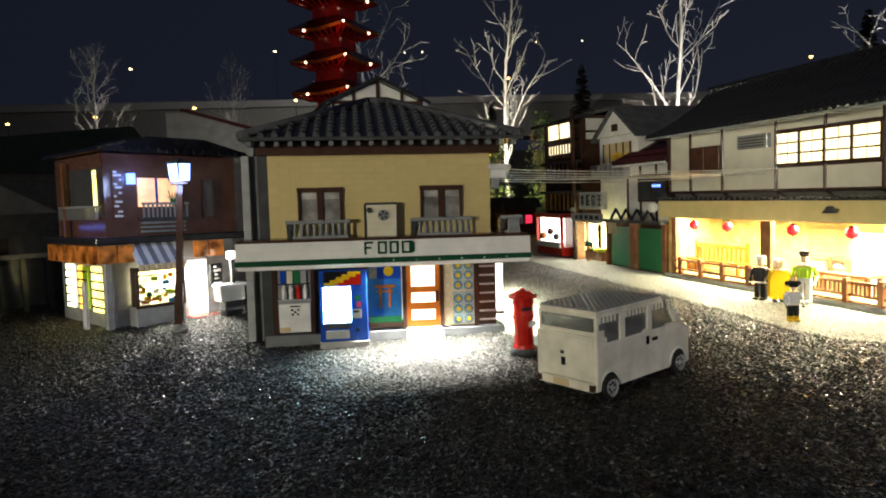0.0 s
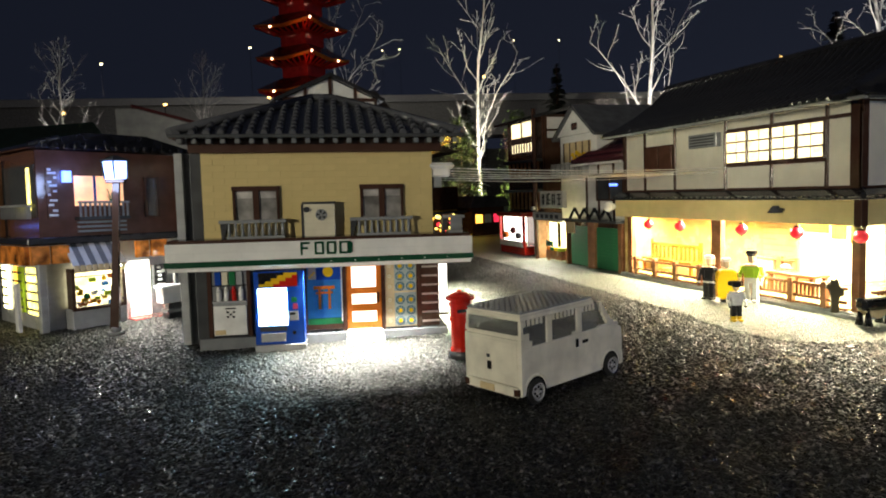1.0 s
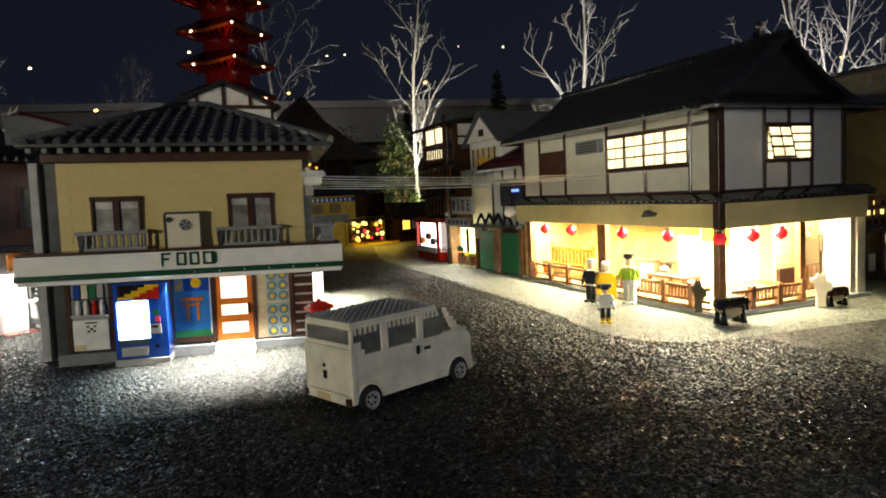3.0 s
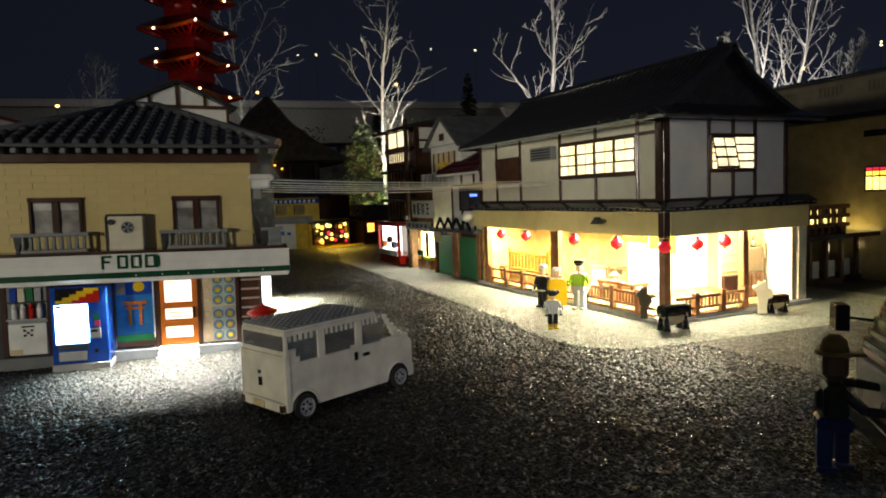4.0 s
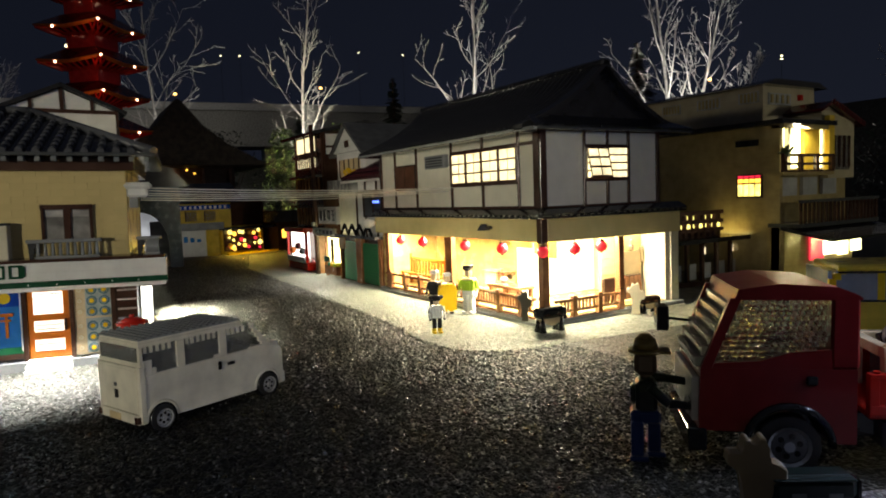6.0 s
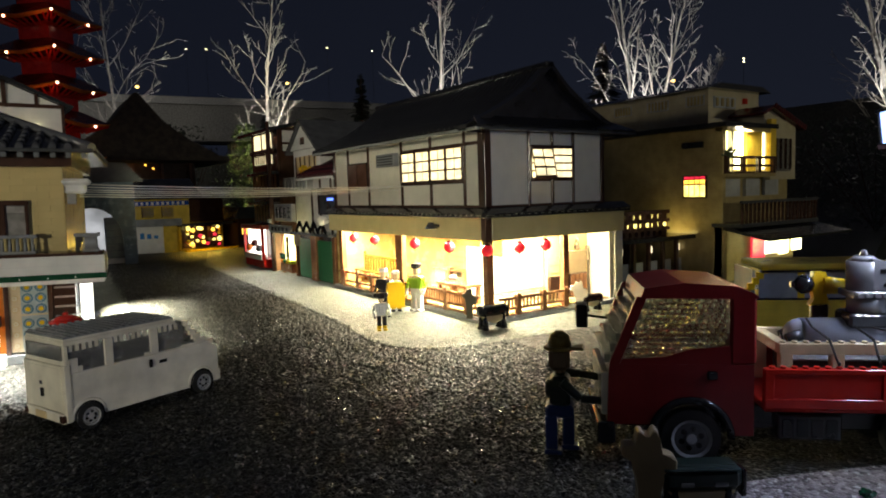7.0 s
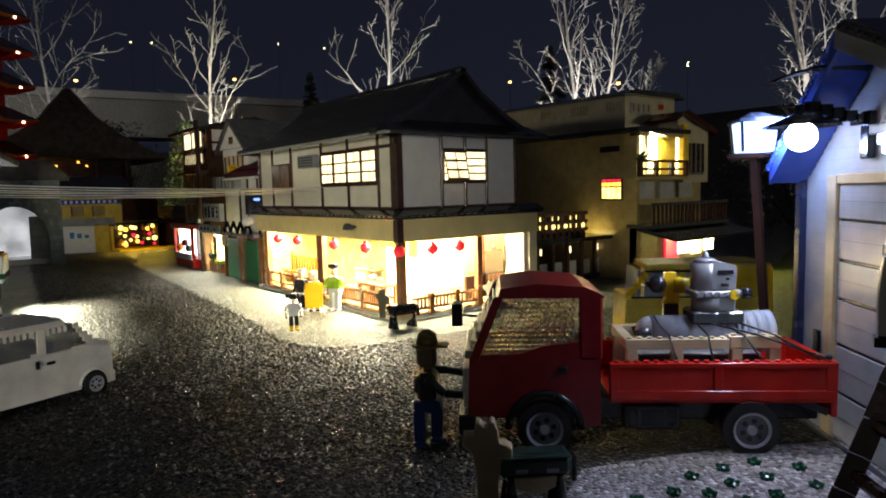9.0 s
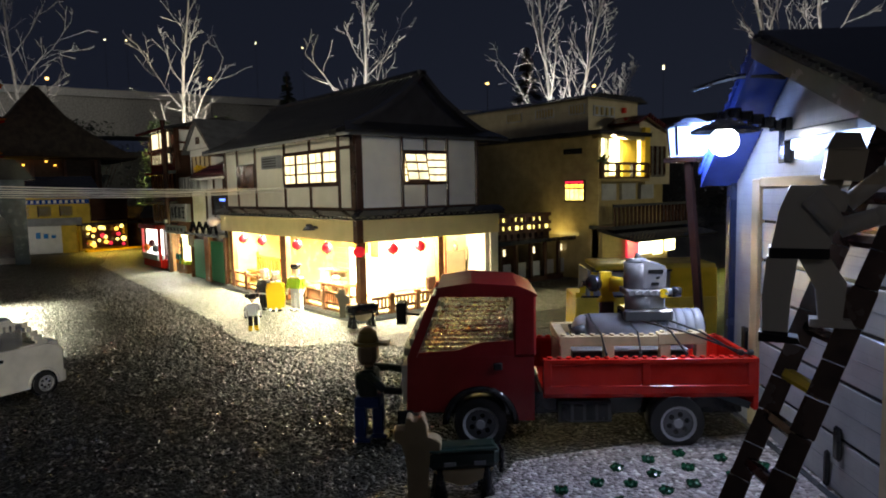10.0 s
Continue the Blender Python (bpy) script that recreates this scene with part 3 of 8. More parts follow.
# shop front, bay by bay
for u in (0.012, 0.068, 0.149, 0.208, 0.267, 0.3215):
    boxpart("front_post", BROWN, food, u - 0.003, u + 0.003, -0.004, 0.014, 0.014, 0.120, 0.0005)
d1 = boxpart("display_case", GREY_S, food, 0.016, 0.065, -0.002, 0.012, 0.061, 0.118, label="dim shelf display with small bottles")
for mt, u in ((BLUE, 0.0245), (CREAM, 0.0345), (GREEN, 0.0450), (LTGREY, 0.0550)):
    boxpart("carton", mt, d1, u - 0.0044, u + 0.0044, -0.006, -0.002, 0.0925, 0.1120, 0.0006)
for mt, u in ((WHITE_S, 0.0255), (WHITE_S, 0.0360), (RED, 0.0470), (WHITE_S, 0.0570)):
    bm = bmesh.new()
    tube(bm, (u, -0.0065, 0.0690), (u, -0.0065, 0.0840), 0.0036, 0.0036, 10)
    tube(bm, (u, -0.0065, 0.0840), (u, -0.0065, 0.0905), 0.0036, 0.0012, 10)
    part("bottle", bm, mt, d1)
boxpart("shelf", LTGREY, d1, 0.016, 0.065, -0.010, -0.002, 0.0665, 0.0690)
boxpart("shelf", DARK, d1, 0.016, 0.065, -0.009, -0.002, 0.0908, 0.0925)
d2 = boxpart("white_cabinet", WHITE_S, food, 0.0165, 0.0640, -0.006, 0.012, 0.017, 0.0615, 0.001, "white cabinet with a small black emblem")
boxpart("emblem_bar", BLACK, d2, 0.0330, 0.0490, -0.0068, -0.006, 0.0565, 0.0583)
for x, z in ((0.0365, 0.0520), (0.0455, 0.0520), (0.0410, 0.0485), (0.0370, 0.0450), (0.0450, 0.0450)):
    boxpart("emblem_dot", BLACK, d2, x - 0.0016, x + 0.0016, -0.0068, -0.006, z - 0.0014, z + 0.0014)
boxpart("cabinet_label", TAN, d2, 0.0175, 0.0330, -0.0066, -0.006, 0.0185, 0.0255)
wn1 = boxpart("picture_window", SKYBLUE, food, 0.152, 0.205, 0.002, 0.012, 0.018, 0.118, label="blue glazed front with a brick-built gate and sun")
boxpart("dark_sky", BLUE, wn1, 0.1665, 0.2045, 0.0, 0.002, 0.0935, 0.1160)
bm = bmesh.new()
tube(bm, (0.184, -0.0015, 0.1055), (0.184, 0.001, 0.1055), 0.0078, 0.0078, 16)
part("sun_disc", bm, YELLOW, wn1)
boxpart("picture_block", LTGREY, wn1, 0.1545, 0.1660, -0.0008, 0.002, 0.0945, 0.1130)
for k in range(3):
    boxpart("picture_stripe", YELLOW, wn1, 0.1550 + k * 0.003, 0.1590 + k * 0.003, -0.0016, -0.0008, 0.0970 + k * 0.0032, 0.0995 + k * 0.0032)
for x0, x1, z0, z1 in ((0.1620, 0.1935, 0.0795, 0.0840), (0.1650, 0.1905, 0.0725, 0.0752), (0.1690, 0.1725, 0.0490, 0.0795), (0.1835, 0.1870, 0.0490, 0.0795)):
    boxpart("gate_beam", ORANGE, wn1, x0, x1, -0.001, 0.002, z0, z1)
boxpart("grass_strip", GREEN, wn1, 0.153, 0.2045, -0.001, 0.002, 0.0255, 0.0350)
boxpart("earth_strip", BROWN, wn1, 0.152, 0.205, -0.002, 0.002, 0.0180, 0.0255)
boxpart("water_strip", SKYBLUE, wn1, 0.153, 0.2045, 0.0006, 0.002, 0.0350, 0.0490)
boxpart("window_edge", WHITE_S, wn1, 0.2030, 0.2046, -0.0056, -0.0040, 0.0300, 0.1150)
door = boxpart("door", ORANGE, food, 0.211, 0.2645, -0.001, 0.012, 0.016, 0.118, 0.001, "lit orange-framed shop door")
for z0, z1 in ((0.0800, 0.1120), (0.0545, 0.0700), (0.0270, 0.0430)):
    boxpart("door_pane", L_DOOR, door, 0.2190, 0.2560, -0.0022, 0.0, z0, z1)
for z in (0.0575, 0.0635, 0.0300, 0.0360):
    boxpart("shelf_line", TAN, door, 0.2210, 0.2540, -0.0032, -0.0022, z, z + 0.0014)
for x in (0.2230, 0.2400):
    boxpart("door_vent", BROWN, door, x, x + 0.0120, -0.0036, -0.0020, 0.1085, 0.1098)
boxpart("door_handle", BROWN, door, 0.2570, 0.2605, -0.006, -0.001, 0.0560, 0.0720, 0.0005)
st = boxpart("step", WHITE, food, 0.209, 0.266, -0.036, -0.010, -0.006, 0.006, 0.001)
boxpart("middle_step", WHITE, food, 0.2095, 0.2655, -0.030, -0.008, 0.006, 0.0115, 0.001)
boxpart("upper_step", WHITE, food, 0.2105, 0.2645, -0.022, -0.006, 0.0115, 0.0170, 0.001)
pan = boxpart("patterned_panel", SKINLESS, food, 0.270, 0.3185, 0.0, 0.012, 0.016, 0.118, label="cream and blue-grey panel with rows of ring shapes")
for z0, z1 in ((0.0180, 0.0690), (0.0720, 0.1165)):
    boxpart("ring_ground", PALEBLUE, pan, 0.2845, 0.3180, -0.0010, 0.0, z0, z1, 0.0004)
for j in range(6):
    z = (0.0255, 0.0415, 0.0580, 0.0790, 0.0950, 0.1110)[j]
    for i in range(2):
        for mt, r0, dy in ((TEALRING, 0.0072, 0.0), (PALEBLUE, 0.0052, -0.0006), (TEALRING, 0.0042, -0.0011), (YELLOW, 0.0034, -0.0016)):
            bm = bmesh.new()
            u = 0.2930 + i * 0.0165
            tube(bm, (u, -0.0018 + dy, z), (u, -0.0005, z), r0, r0, 12)
            part("ring_disc", bm, mt, pan)
    for mt, r0, dy in ((TAN, 0.0046, 0.0), (CREAM, 0.0032, -0.0005), (TAN, 0.0013, -0.0010)):
        bm = bmesh.new()
        tube(bm, (0.2770, -0.0010 + dy, z), (0.2770, 0.0005, z), r0, r0, 10)
        part("panel_bead", bm, mt, pan)
sl = boxpart("brown_panel", BROWN, food, 0.3245, 0.354, 0.0, 0.012, 0.015, 0.118)
for j in range(7):
    boxpart("pale_slat", PINKGREY, sl, 0.3270, 0.3550, -0.003, 0.0, 0.0215 + j * 0.0142, 0.0245 + j * 0.0142, 0.0005)
boxpart("side_light_box", L_WHITE, food, 0.358, 0.372, 0.030, 0.075, 0.030, 0.108, label="lit white side display")
for z in (0.026, 0.1085):
    boxpart("side_light_frame", BROWN, food, 0.356, 0.374, 0.026, 0.079, z, z + 0.0035)

vm = thing("vending_machine", FX @ pose(0.0797, -0.043, 0), "blue drinks vending machine with a lit white panel", "vending machine")
boxpart("cabinet", BLUE, vm, 0.0, 0.0705, 0.0, 0.045, 0.008, 0.1145, 0.0015)
boxpart("plinth", LTGREY, vm, -0.001, 0.0715, -0.003, 0.045, -0.004, 0.008, 0.001)
boxpart("lit_panel", L_VEND, vm, 0.0055, 0.0455, -0.0012, 0.0, 0.0365, 0.0895)
boxpart("panel_corner", PINK, vm, 0.0060, 0.0150, -0.0018, -0.0012, 0.0855, 0.0890)
boxpart("dark_band", DARK, vm, 0.0065, 0.0445, -0.0012, 0.0, 0.0275, 0.0350, 0.0004)
boxpart("pick_up_flap", LTGREY, vm, 0.0080, 0.0425, -0.0030, 0.0, 0.0125, 0.0250, 0.0006)
cp = boxpart("coin_panel", LTGREY, vm, 0.0475, 0.0610, -0.0020, 0.0, 0.0420, 0.0560, 0.0005)
boxpart("coin_slot", BLACK, cp, 0.0490, 0.0570, -0.0026, -0.0020, 0.0505, 0.0540)
boxpart("button", PINK, vm, 0.0540, 0.0605, -0.0025, 0.0, 0.0590, 0.0665)
boxpart("button", GREEN, vm, 0.0520, 0.0595, -0.0025, 0.0, 0.0690, 0.0760)
bm = bmesh.new()
tube(bm, (0.0545, -0.0028, 0.0245), (0.0545, 0.0, 0.0245), 0.0028, 0.0028, 8)
part("knob", bm, BLACK, vm)
mo = boxpart("motif", BLACK, vm, 0.0070, 0.0610, -0.0014, 0.0, 0.0920, 0.1125)
for j in range(5):
    z, x = 0.0922 + j * 0.0040, 0.0072 + j * 0.0088
    boxpart("motif_stripe", YELLOW, mo, x, min(x + 0.0200, 0.0608), -0.0022, -0.0014, z, z + 0.0040)
    if x + 0.0200 < 0.0600 and j < 4:
        boxpart("motif_stripe", RED, mo, x + 0.0200, 0.0608, -0.0022, -0.0014, z, z + 0.0040)

ac = thing("air_conditioner", FX @ pose(0.1505, -0.024, 0.1615), "cream air conditioner unit on the canopy deck", "air conditioner")
boxpart("casing", CREAM, ac, 0.002, 0.0475, 0.0, 0.022, 0.0, 0.0475, 0.001)
boxpart("frame", DARK, ac, 0.0, 0.0485, -0.001, 0.022, 0.0475, 0.0505, 0.0006)
boxpart("frame", DARK, ac, -0.0015, 0.002, -0.001, 0.022, 0.0, 0.0475, 0.0006)
bm = bmesh.new()
tube(bm, (0.0275, -0.0015, 0.0315), (0.0275, 0.002, 0.0315), 0.0085, 0.0085, 16)
fan = part("fan_grille", bm, GREY_S, ac)
for k in range(5):
    bm = bmesh.new()
    c, q = math.cos(k * math.tau / 5 + 0.5), math.sin(k * math.tau / 5 + 0.5)
    tube(bm, (0.0275 + 0.002 * c, -0.0018, 0.0315 + 0.002 * q), (0.0275 + 0.0070 * c, -0.0018, 0.0315 + 0.0070 * q), 0.0009, 0.0020, 5)
    part("fan_blade", bm, DARK, fan)
bm = bmesh.new()
tube(bm, (0.0065, -0.0035, 0.0395), (0.0065, 0.001, 0.0395), 0.0042, 0.0042, 10)
part("valve", bm, DARK, ac)

mb = thing("post_box", pose(0.463, 0.936, 0), "round red cast post box on the pavement", "post box")
bm = bmesh.new()
tube(bm, (0, 0, 0.0), (0, 0, 0.010), 0.0185, 0.0175, 16)
part("base", bm, DARK, mb)
bm, last = bmesh.new(), None
for z0, z1, r0, r1 in ((0.010, 0.014, 0.0150, 0.0140), (0.014, 0.050, 0.0132, 0.0130), (0.050, 0.0545, 0.0150, 0.0150), (0.0545, 0.070, 0.0132, 0.0132), (0.070, 0.0735, 0.0150, 0.0150), (0.0735, 0.078, 0.0132, 0.0145)):
    a, b = ([bm.verts.new((r * math.cos(k * math.tau / 16), r * math.sin(k * math.tau / 16), z)) for k in range(16)] for r, z in ((r0, z0), (r1, z1)))
    for k in range(16):
        bm.faces.new((a[k], a[(k + 1) % 16], b[(k + 1) % 16], b[k]))
    if last:
        for k in range(16):
            bm.faces.new((last[k], last[(k + 1) % 16], a[(k + 1) % 16], a[k]))
    last = b
part("barrel", bm, RED, mb)
bm = bmesh.new()
tube(bm, (0, 0, 0.078), (0, 0, 0.0815), 0.0195, 0.0195, 16)
tube(bm, (0, 0, 0.0815), (0, 0, 0.0870), 0.0175, 0.0070, 16)
tube(bm, (0, 0, 0.0870), (0, 0, 0.0905), 0.0034, 0.0026, 8)
part("cap", bm, RED, mb)
boxpart("letter_slot", BLACK, mb, -0.008, 0.006, -0.0150, -0.012, 0.0620, 0.0660)
boxpart("label_plate", WHITE_S, mb, 0.002, 0.012, -0.0150, -0.009, 0.040, 0.047)

# ---- tea house ----
tea = thing("tea_house", pose(1.09, 0.87, 0), "two-storey half-timbered tea house with a dark tiled roof", "house")
# local axes: x into the block along the short front, y along the street
boxpart("floor_slab", LTGREY, tea, -0.012, 0.345, -0.012, 0.615, 0.0, 0.008, 0.001)
boxpart("inner_floor", INNER, tea, 0.004, 0.335, 0.004, 0.61, 0.008, 0.011)
boxpart("back_wall", INNER, tea, 0.150, 0.158, 0.20, 0.615, 0.008, 0.178, label="cream wall inside the tea room")
boxpart("inner_wall", INNER, tea, 0.100, 0.336, 0.200, 0.208, 0.008, 0.178)
boxpart("end_wall", INNER, tea, 0.0, 0.158, 0.605, 0.613, 0.008, 0.178)
boxpart("party_wall", CREAM, tea, 0.306, 0.340, 0.0, 0.62, 0.008, 0.178)
boxpart("rear_wall", CREAM, tea, 0.158, 0.306, 0.60, 0.62, 0.008, 0.178)
boxpart("inner_ceiling", CREAM, tea, 0.0, 0.335, 0.0, 0.615, 0.176, 0.182)
# bright paper screen behind the short front
boxpart("paper_screen", L_WALL, tea, 0.100, 0.304, 0.192, 0.1985, 0.012, 0.172, label="glowing paper screen")
for k in range(11):
    boxpart("wall_slat", SLATWOOD, tea, 0.1470, 0.1500, 0.210, 0.335, 0.040 + k * 0.0115, 0.0485 + k * 0.0115)
bm = bmesh.new()
for i in range(5):
    box(bm, 0.050 + i * 0.012, 0.062 + i * 0.012, 0.215, 0.275, 0.011, 0.022 + i * 0.0096, 0.0005)
part("stair_block", bm, TAN, tea, "stepped tan counter inside")


def post(x0, x1, y0, y1, z1=0.150):
    boxpart("timber_post", WOOD, tea, x0, x1, y0, y1, 0.008, z1, 0.0008)


post(0.0, 0.014, 0.0, 0.014)
post(0.0, 0.012, 0.293, 0.320)
post(0.0, 0.012, 0.585, 0.602)
post(0.181, 0.194, 0.0, 0.012)
boxpart("end_pier", CREAM, tea, 0.318, 0.340, -0.004, 0.02, 0.0, 0.150, 0.0008, "cream end pier")
boxpart("niche_wall", FASCIA, tea, 0.194, 0.318, 0.060, 0.066, 0.008, 0.178, label="cream niche wall")
nd = boxpart("niche_panel", BROWN, tea, 0.248, 0.296, 0.050, 0.060, 0.010, 0.058, 0.001, "brown cupboard with a tan upper panel in the niche")
for k in range(4):
    boxpart("cupboard_slat", WOOD, nd, 0.250 + k * 0.0115, 0.2595 + k * 0.0115, 0.0485, 0.050, 0.013, 0.056, 0.0005)
boxpart("tan_panel", STATUE_TAN, nd, 0.246, 0.296, 0.052, 0.060, 0.058, 0.104, 0.001)
boxpart("niche_figurine", STATUE_TAN, nd, 0.266, 0.280, 0.050, 0.060, 0.104, 0.118, 0.004)
boxpart("niche_figurine", STATUE_TAN, nd, 0.270, 0.276, 0.051, 0.059, 0.117, 0.128, 0.002)
boxpart("side_cloth", STATUE_TAN, nd, 0.297, 0.303, 0.050, 0.058, 0.080, 0.112, 0.002)
boxpart("niche_post", WOOD, tea, 0.2395, 0.2455, 0.052, 0.060, 0.010, 0.140, 0.0006)
for k in range(6):
    boxpart("wall_joint", TAN, tea, 0.200, 0.238, 0.0590, 0.0600, 0.062 + k * 0.016, 0.0632 + k * 0.016)
boxpart("niche_skirting", BROWN, tea, 0.194, 0.247, 0.052, 0.060, 0.008, 0.056, 0.001)
# fascia and lower roof
boxpart("fascia_long", FASCIA, tea, -0.008, 0.006, -0.008, 0.640, 0.142, 0.182, 0.001, "beige beam over the shop front")
boxpart("fascia_short", FASCIA, tea, 0.006, 0.340, -0.008, 0.006, 0.142, 0.182, 0.001, "beige beam over the shop front")
boxpart("fascia_corner", BROWN, tea, -0.0095, 0.004, -0.0095, 0.004, 0.141, 0.184, 0.0006)
low = boxpart("lower_roof", TILE, tea, -0.020, 0.345, -0.020, 0.630, 0.182, 0.186, 0.001, "narrow dark tiled roof between the storeys")
bm = bmesh.new()
sheet4(bm, (-0.020, -0.020, 0.187), (-0.020, 0.630, 0.187), (0.0, 0.630, 0.198), (0.0, 0.0, 0.198), 0.003)
sheet4(bm, (0.345, -0.020, 0.187), (-0.020, -0.020, 0.187), (0.0, 0.0, 0.198), (0.345, 0.0, 0.198), 0.003)
part("roof_slope", bm, TILE, low)
bm = bmesh.new()
tube(bm, (-0.0215, 0.008, 0.187), (0.001, 0.008, 0.199), 0.0026, 0.0026, 6)
row = part("roof_tile", bm, TILE, low)
for i in range(1, 39):
    twin(row, 0, i * 0.016)
bm = bmesh.new()
tube(bm, (0.008, -0.0215, 0.187), (0.008, 0.001, 0.199), 0.0026, 0.0026, 6)
row = part("roof_tile", bm, TILE, low)
for i in range(1, 21):
    twin(row, i * 0.016)
bm = bmesh.new()
tube(bm, (-0.023, -0.023, 0.188), (0.002, -0.000, 0.200), 0.004, 0.004, 8)
part("corner_ridge", bm, TILE, low)
# upper storey
boxpart("upper_wall", PLASTER, tea, 0.0, 0.290, 0.0, 0.615, 0.186, 0.338, label="cream infill wall")
ZB, ZT = 0.200, 0.334


def timber(x0, x1, y0, y1, z0, z1):
    boxpart("timber_strip", BROWN, tea, x0, x1, y0, y1, z0, z1, 0.0006)


for y, w in ((0.0, 0.016), (0.058, 0.005), (0.168, 0.005), (0.278, 0.005), (0.425, 0.005), (0.528, 0.005), (0.605, 0.010)):
    timber(-0.004, 0.001, y - (0.004 if y == 0 else w / 2), y + (w if y == 0 else w / 2), ZB, ZT)
timber(-0.0035, 0.001, 0.0, 0.615, ZB - 0.002, ZB + 0.004)
timber(-0.0035, 0.001, 0.0, 0.615, ZT - 0.006, ZT)
timber(-0.0035, 0.001, 0.0, 0.280, 0.3085, 0.3145)
timber(-0.0035, 0.001, 0.058, 0.280, 0.243, 0.249)
for x, w in ((0.0, 0.010), (0.097, 0.005), (0.153, 0.005), (0.206, 0.005), (0.284, 0.007)):
    timber(x - (0.004 if x == 0 else w / 2), x + (w if x == 0 else w / 2), -0.0042, 0.001, ZB, ZT)
timber(0.0, 0.290, -0.0035, 0.001, ZB - 0.002, ZB + 0.003)
timber(0.0, 0.290, -0.0035, 0.001, ZT - 0.005, ZT)
timber(0.097, 0.206, -0.0035, 0.001, 0.3035, 0.308)
timber(0.097, 0.206, -0.0035, 0.001, 0.243, 0.2475)


def lit_window(axis, s0, s1, z0, z1, cols, rows):
    """Paper panes in a brown lattice; axis: the local axis along which it runs."""
    q = (lambda a, b, c, d, z0, z1: (c, d, a, b, z0, z1)) if axis == "y" else (lambda a, b, c, d, z0, z1: (a, b, c, d, z0, z1))
    w = boxpart("window", BROWN, tea, *q(s0, s1, -0.0022, 0.001, z0, z1), label="window with lit paper panes in brown lattice")
    dx, dz = (s1 - s0) / cols, (z1 - z0) / rows
    for i in range(cols):
        for j in range(rows):
            boxpart("pane", L_TEA, w, *q(s0 + i * dx + 0.0022, s0 + (i + 1) * dx - 0.0022, -0.0030, -0.002, z0 + j * dz + 0.0016, z0 + (j + 1) * dz - 0.0016))
            if cols > 3:
                m = s0 + (i + 0.5) * dx
                boxpart("lattice_bar", BROWN, w, *q(m - 0.0005, m + 0.0005, -0.0036, -0.003, z0 + j * dz, z0 + (j + 1) * dz))
    for i in range(0, cols + 1, max(1, cols // 4)):
        c = s0 + i * dx
        boxpart("mullion", BROWN, w, *q(c - 0.0025, c + 0.0025, -0.0062, -0.002, z0, z1), 0.0004)
    for zz in (z0, z1):
        boxpart("window_rail", BROWN, w, *q(s0, s1, -0.0062, -0.002, zz - 0.002, zz + 0.002), 0.0004)
    return w


lit_window("y", 0.060, 0.276, 0.2495, 0.3085, 4, 3)
lw = lit_window("x", 0.099, 0.204, 0.2478, 0.3035, 2, 4)
# top-hung sash that stands open
def tilt(k, out=0.0):
    """A point k of the way down the open sash."""
    return -0.006 - 0.011 * k - out * 0.9, 0.3015 - 0.050 * k - out * 0.3


bm = bmesh.new()
for k in range(3):
    for x0, x1 in ((0.102, 0.124), (0.127, 0.148)):
        (ya, za), (yb, zb) = tilt(k / 3 + 0.03), tilt(k / 3 + 0.30)
        sheet4(bm, (x0, ya, za), (x1, ya, za), (x1, yb, zb), (x0, yb, zb), 0.001)
sash = part("open_sash", bm, L_TEA, lw, "tilted open sash of paper panes")
for k in range(4):
    y, z = tilt(k / 3)
    boxpart("sash_bar", BROWN, lw, 0.100, 0.150, y - 0.0015, y + 0.0015, z - 0.002, z + 0.002)
for x in (0.1005, 0.1255, 0.1495):
    bm = bmesh.new()
    (ya, za), (yb, zb) = tilt(0.0, 0.001), tilt(1.0, 0.001)
    tube(bm, (x, ya, za), (x, yb, zb), 0.0015, 0.0015, 4)
    part("sash_stile", bm, BROWN, lw)
sh = boxpart("shutter", BROWN, tea, -0.0042, 0.0, 0.427, 0.526, 0.240, 0.300, label="closed brown wooden shutter")
for k in range(2):
    boxpart("shutter_leaf", BROWN_B, sh, -0.0062, -0.004, 0.431 + k * 0.048, 0.474 + k * 0.048, 0.243, 0.297, 0.0005)
vent = boxpart("wall_vent", GREY_S, tea, -0.012, 0.0, 0.291, 0.370, 0.285, 0.312, 0.0008, "grey louvred wall unit")
for k in range(4):
    boxpart("louvre", DARK, vent, -0.0132, -0.012, 0.297, 0.364, 0.2885 + k * 0.0055, 0.2912 + k * 0.0055)
# main roof: concave gable with the ridge along the street
PROF = [(-0.046, 0.333), (0.0, 0.351), (0.05, 0.376), (0.10, 0.408), (0.145, 0.449)]
R0, R1 = -0.040, 0.640


def slope_pts(side):
    return [((x if side < 0 else 0.290 - x), z) for x, z in PROF]


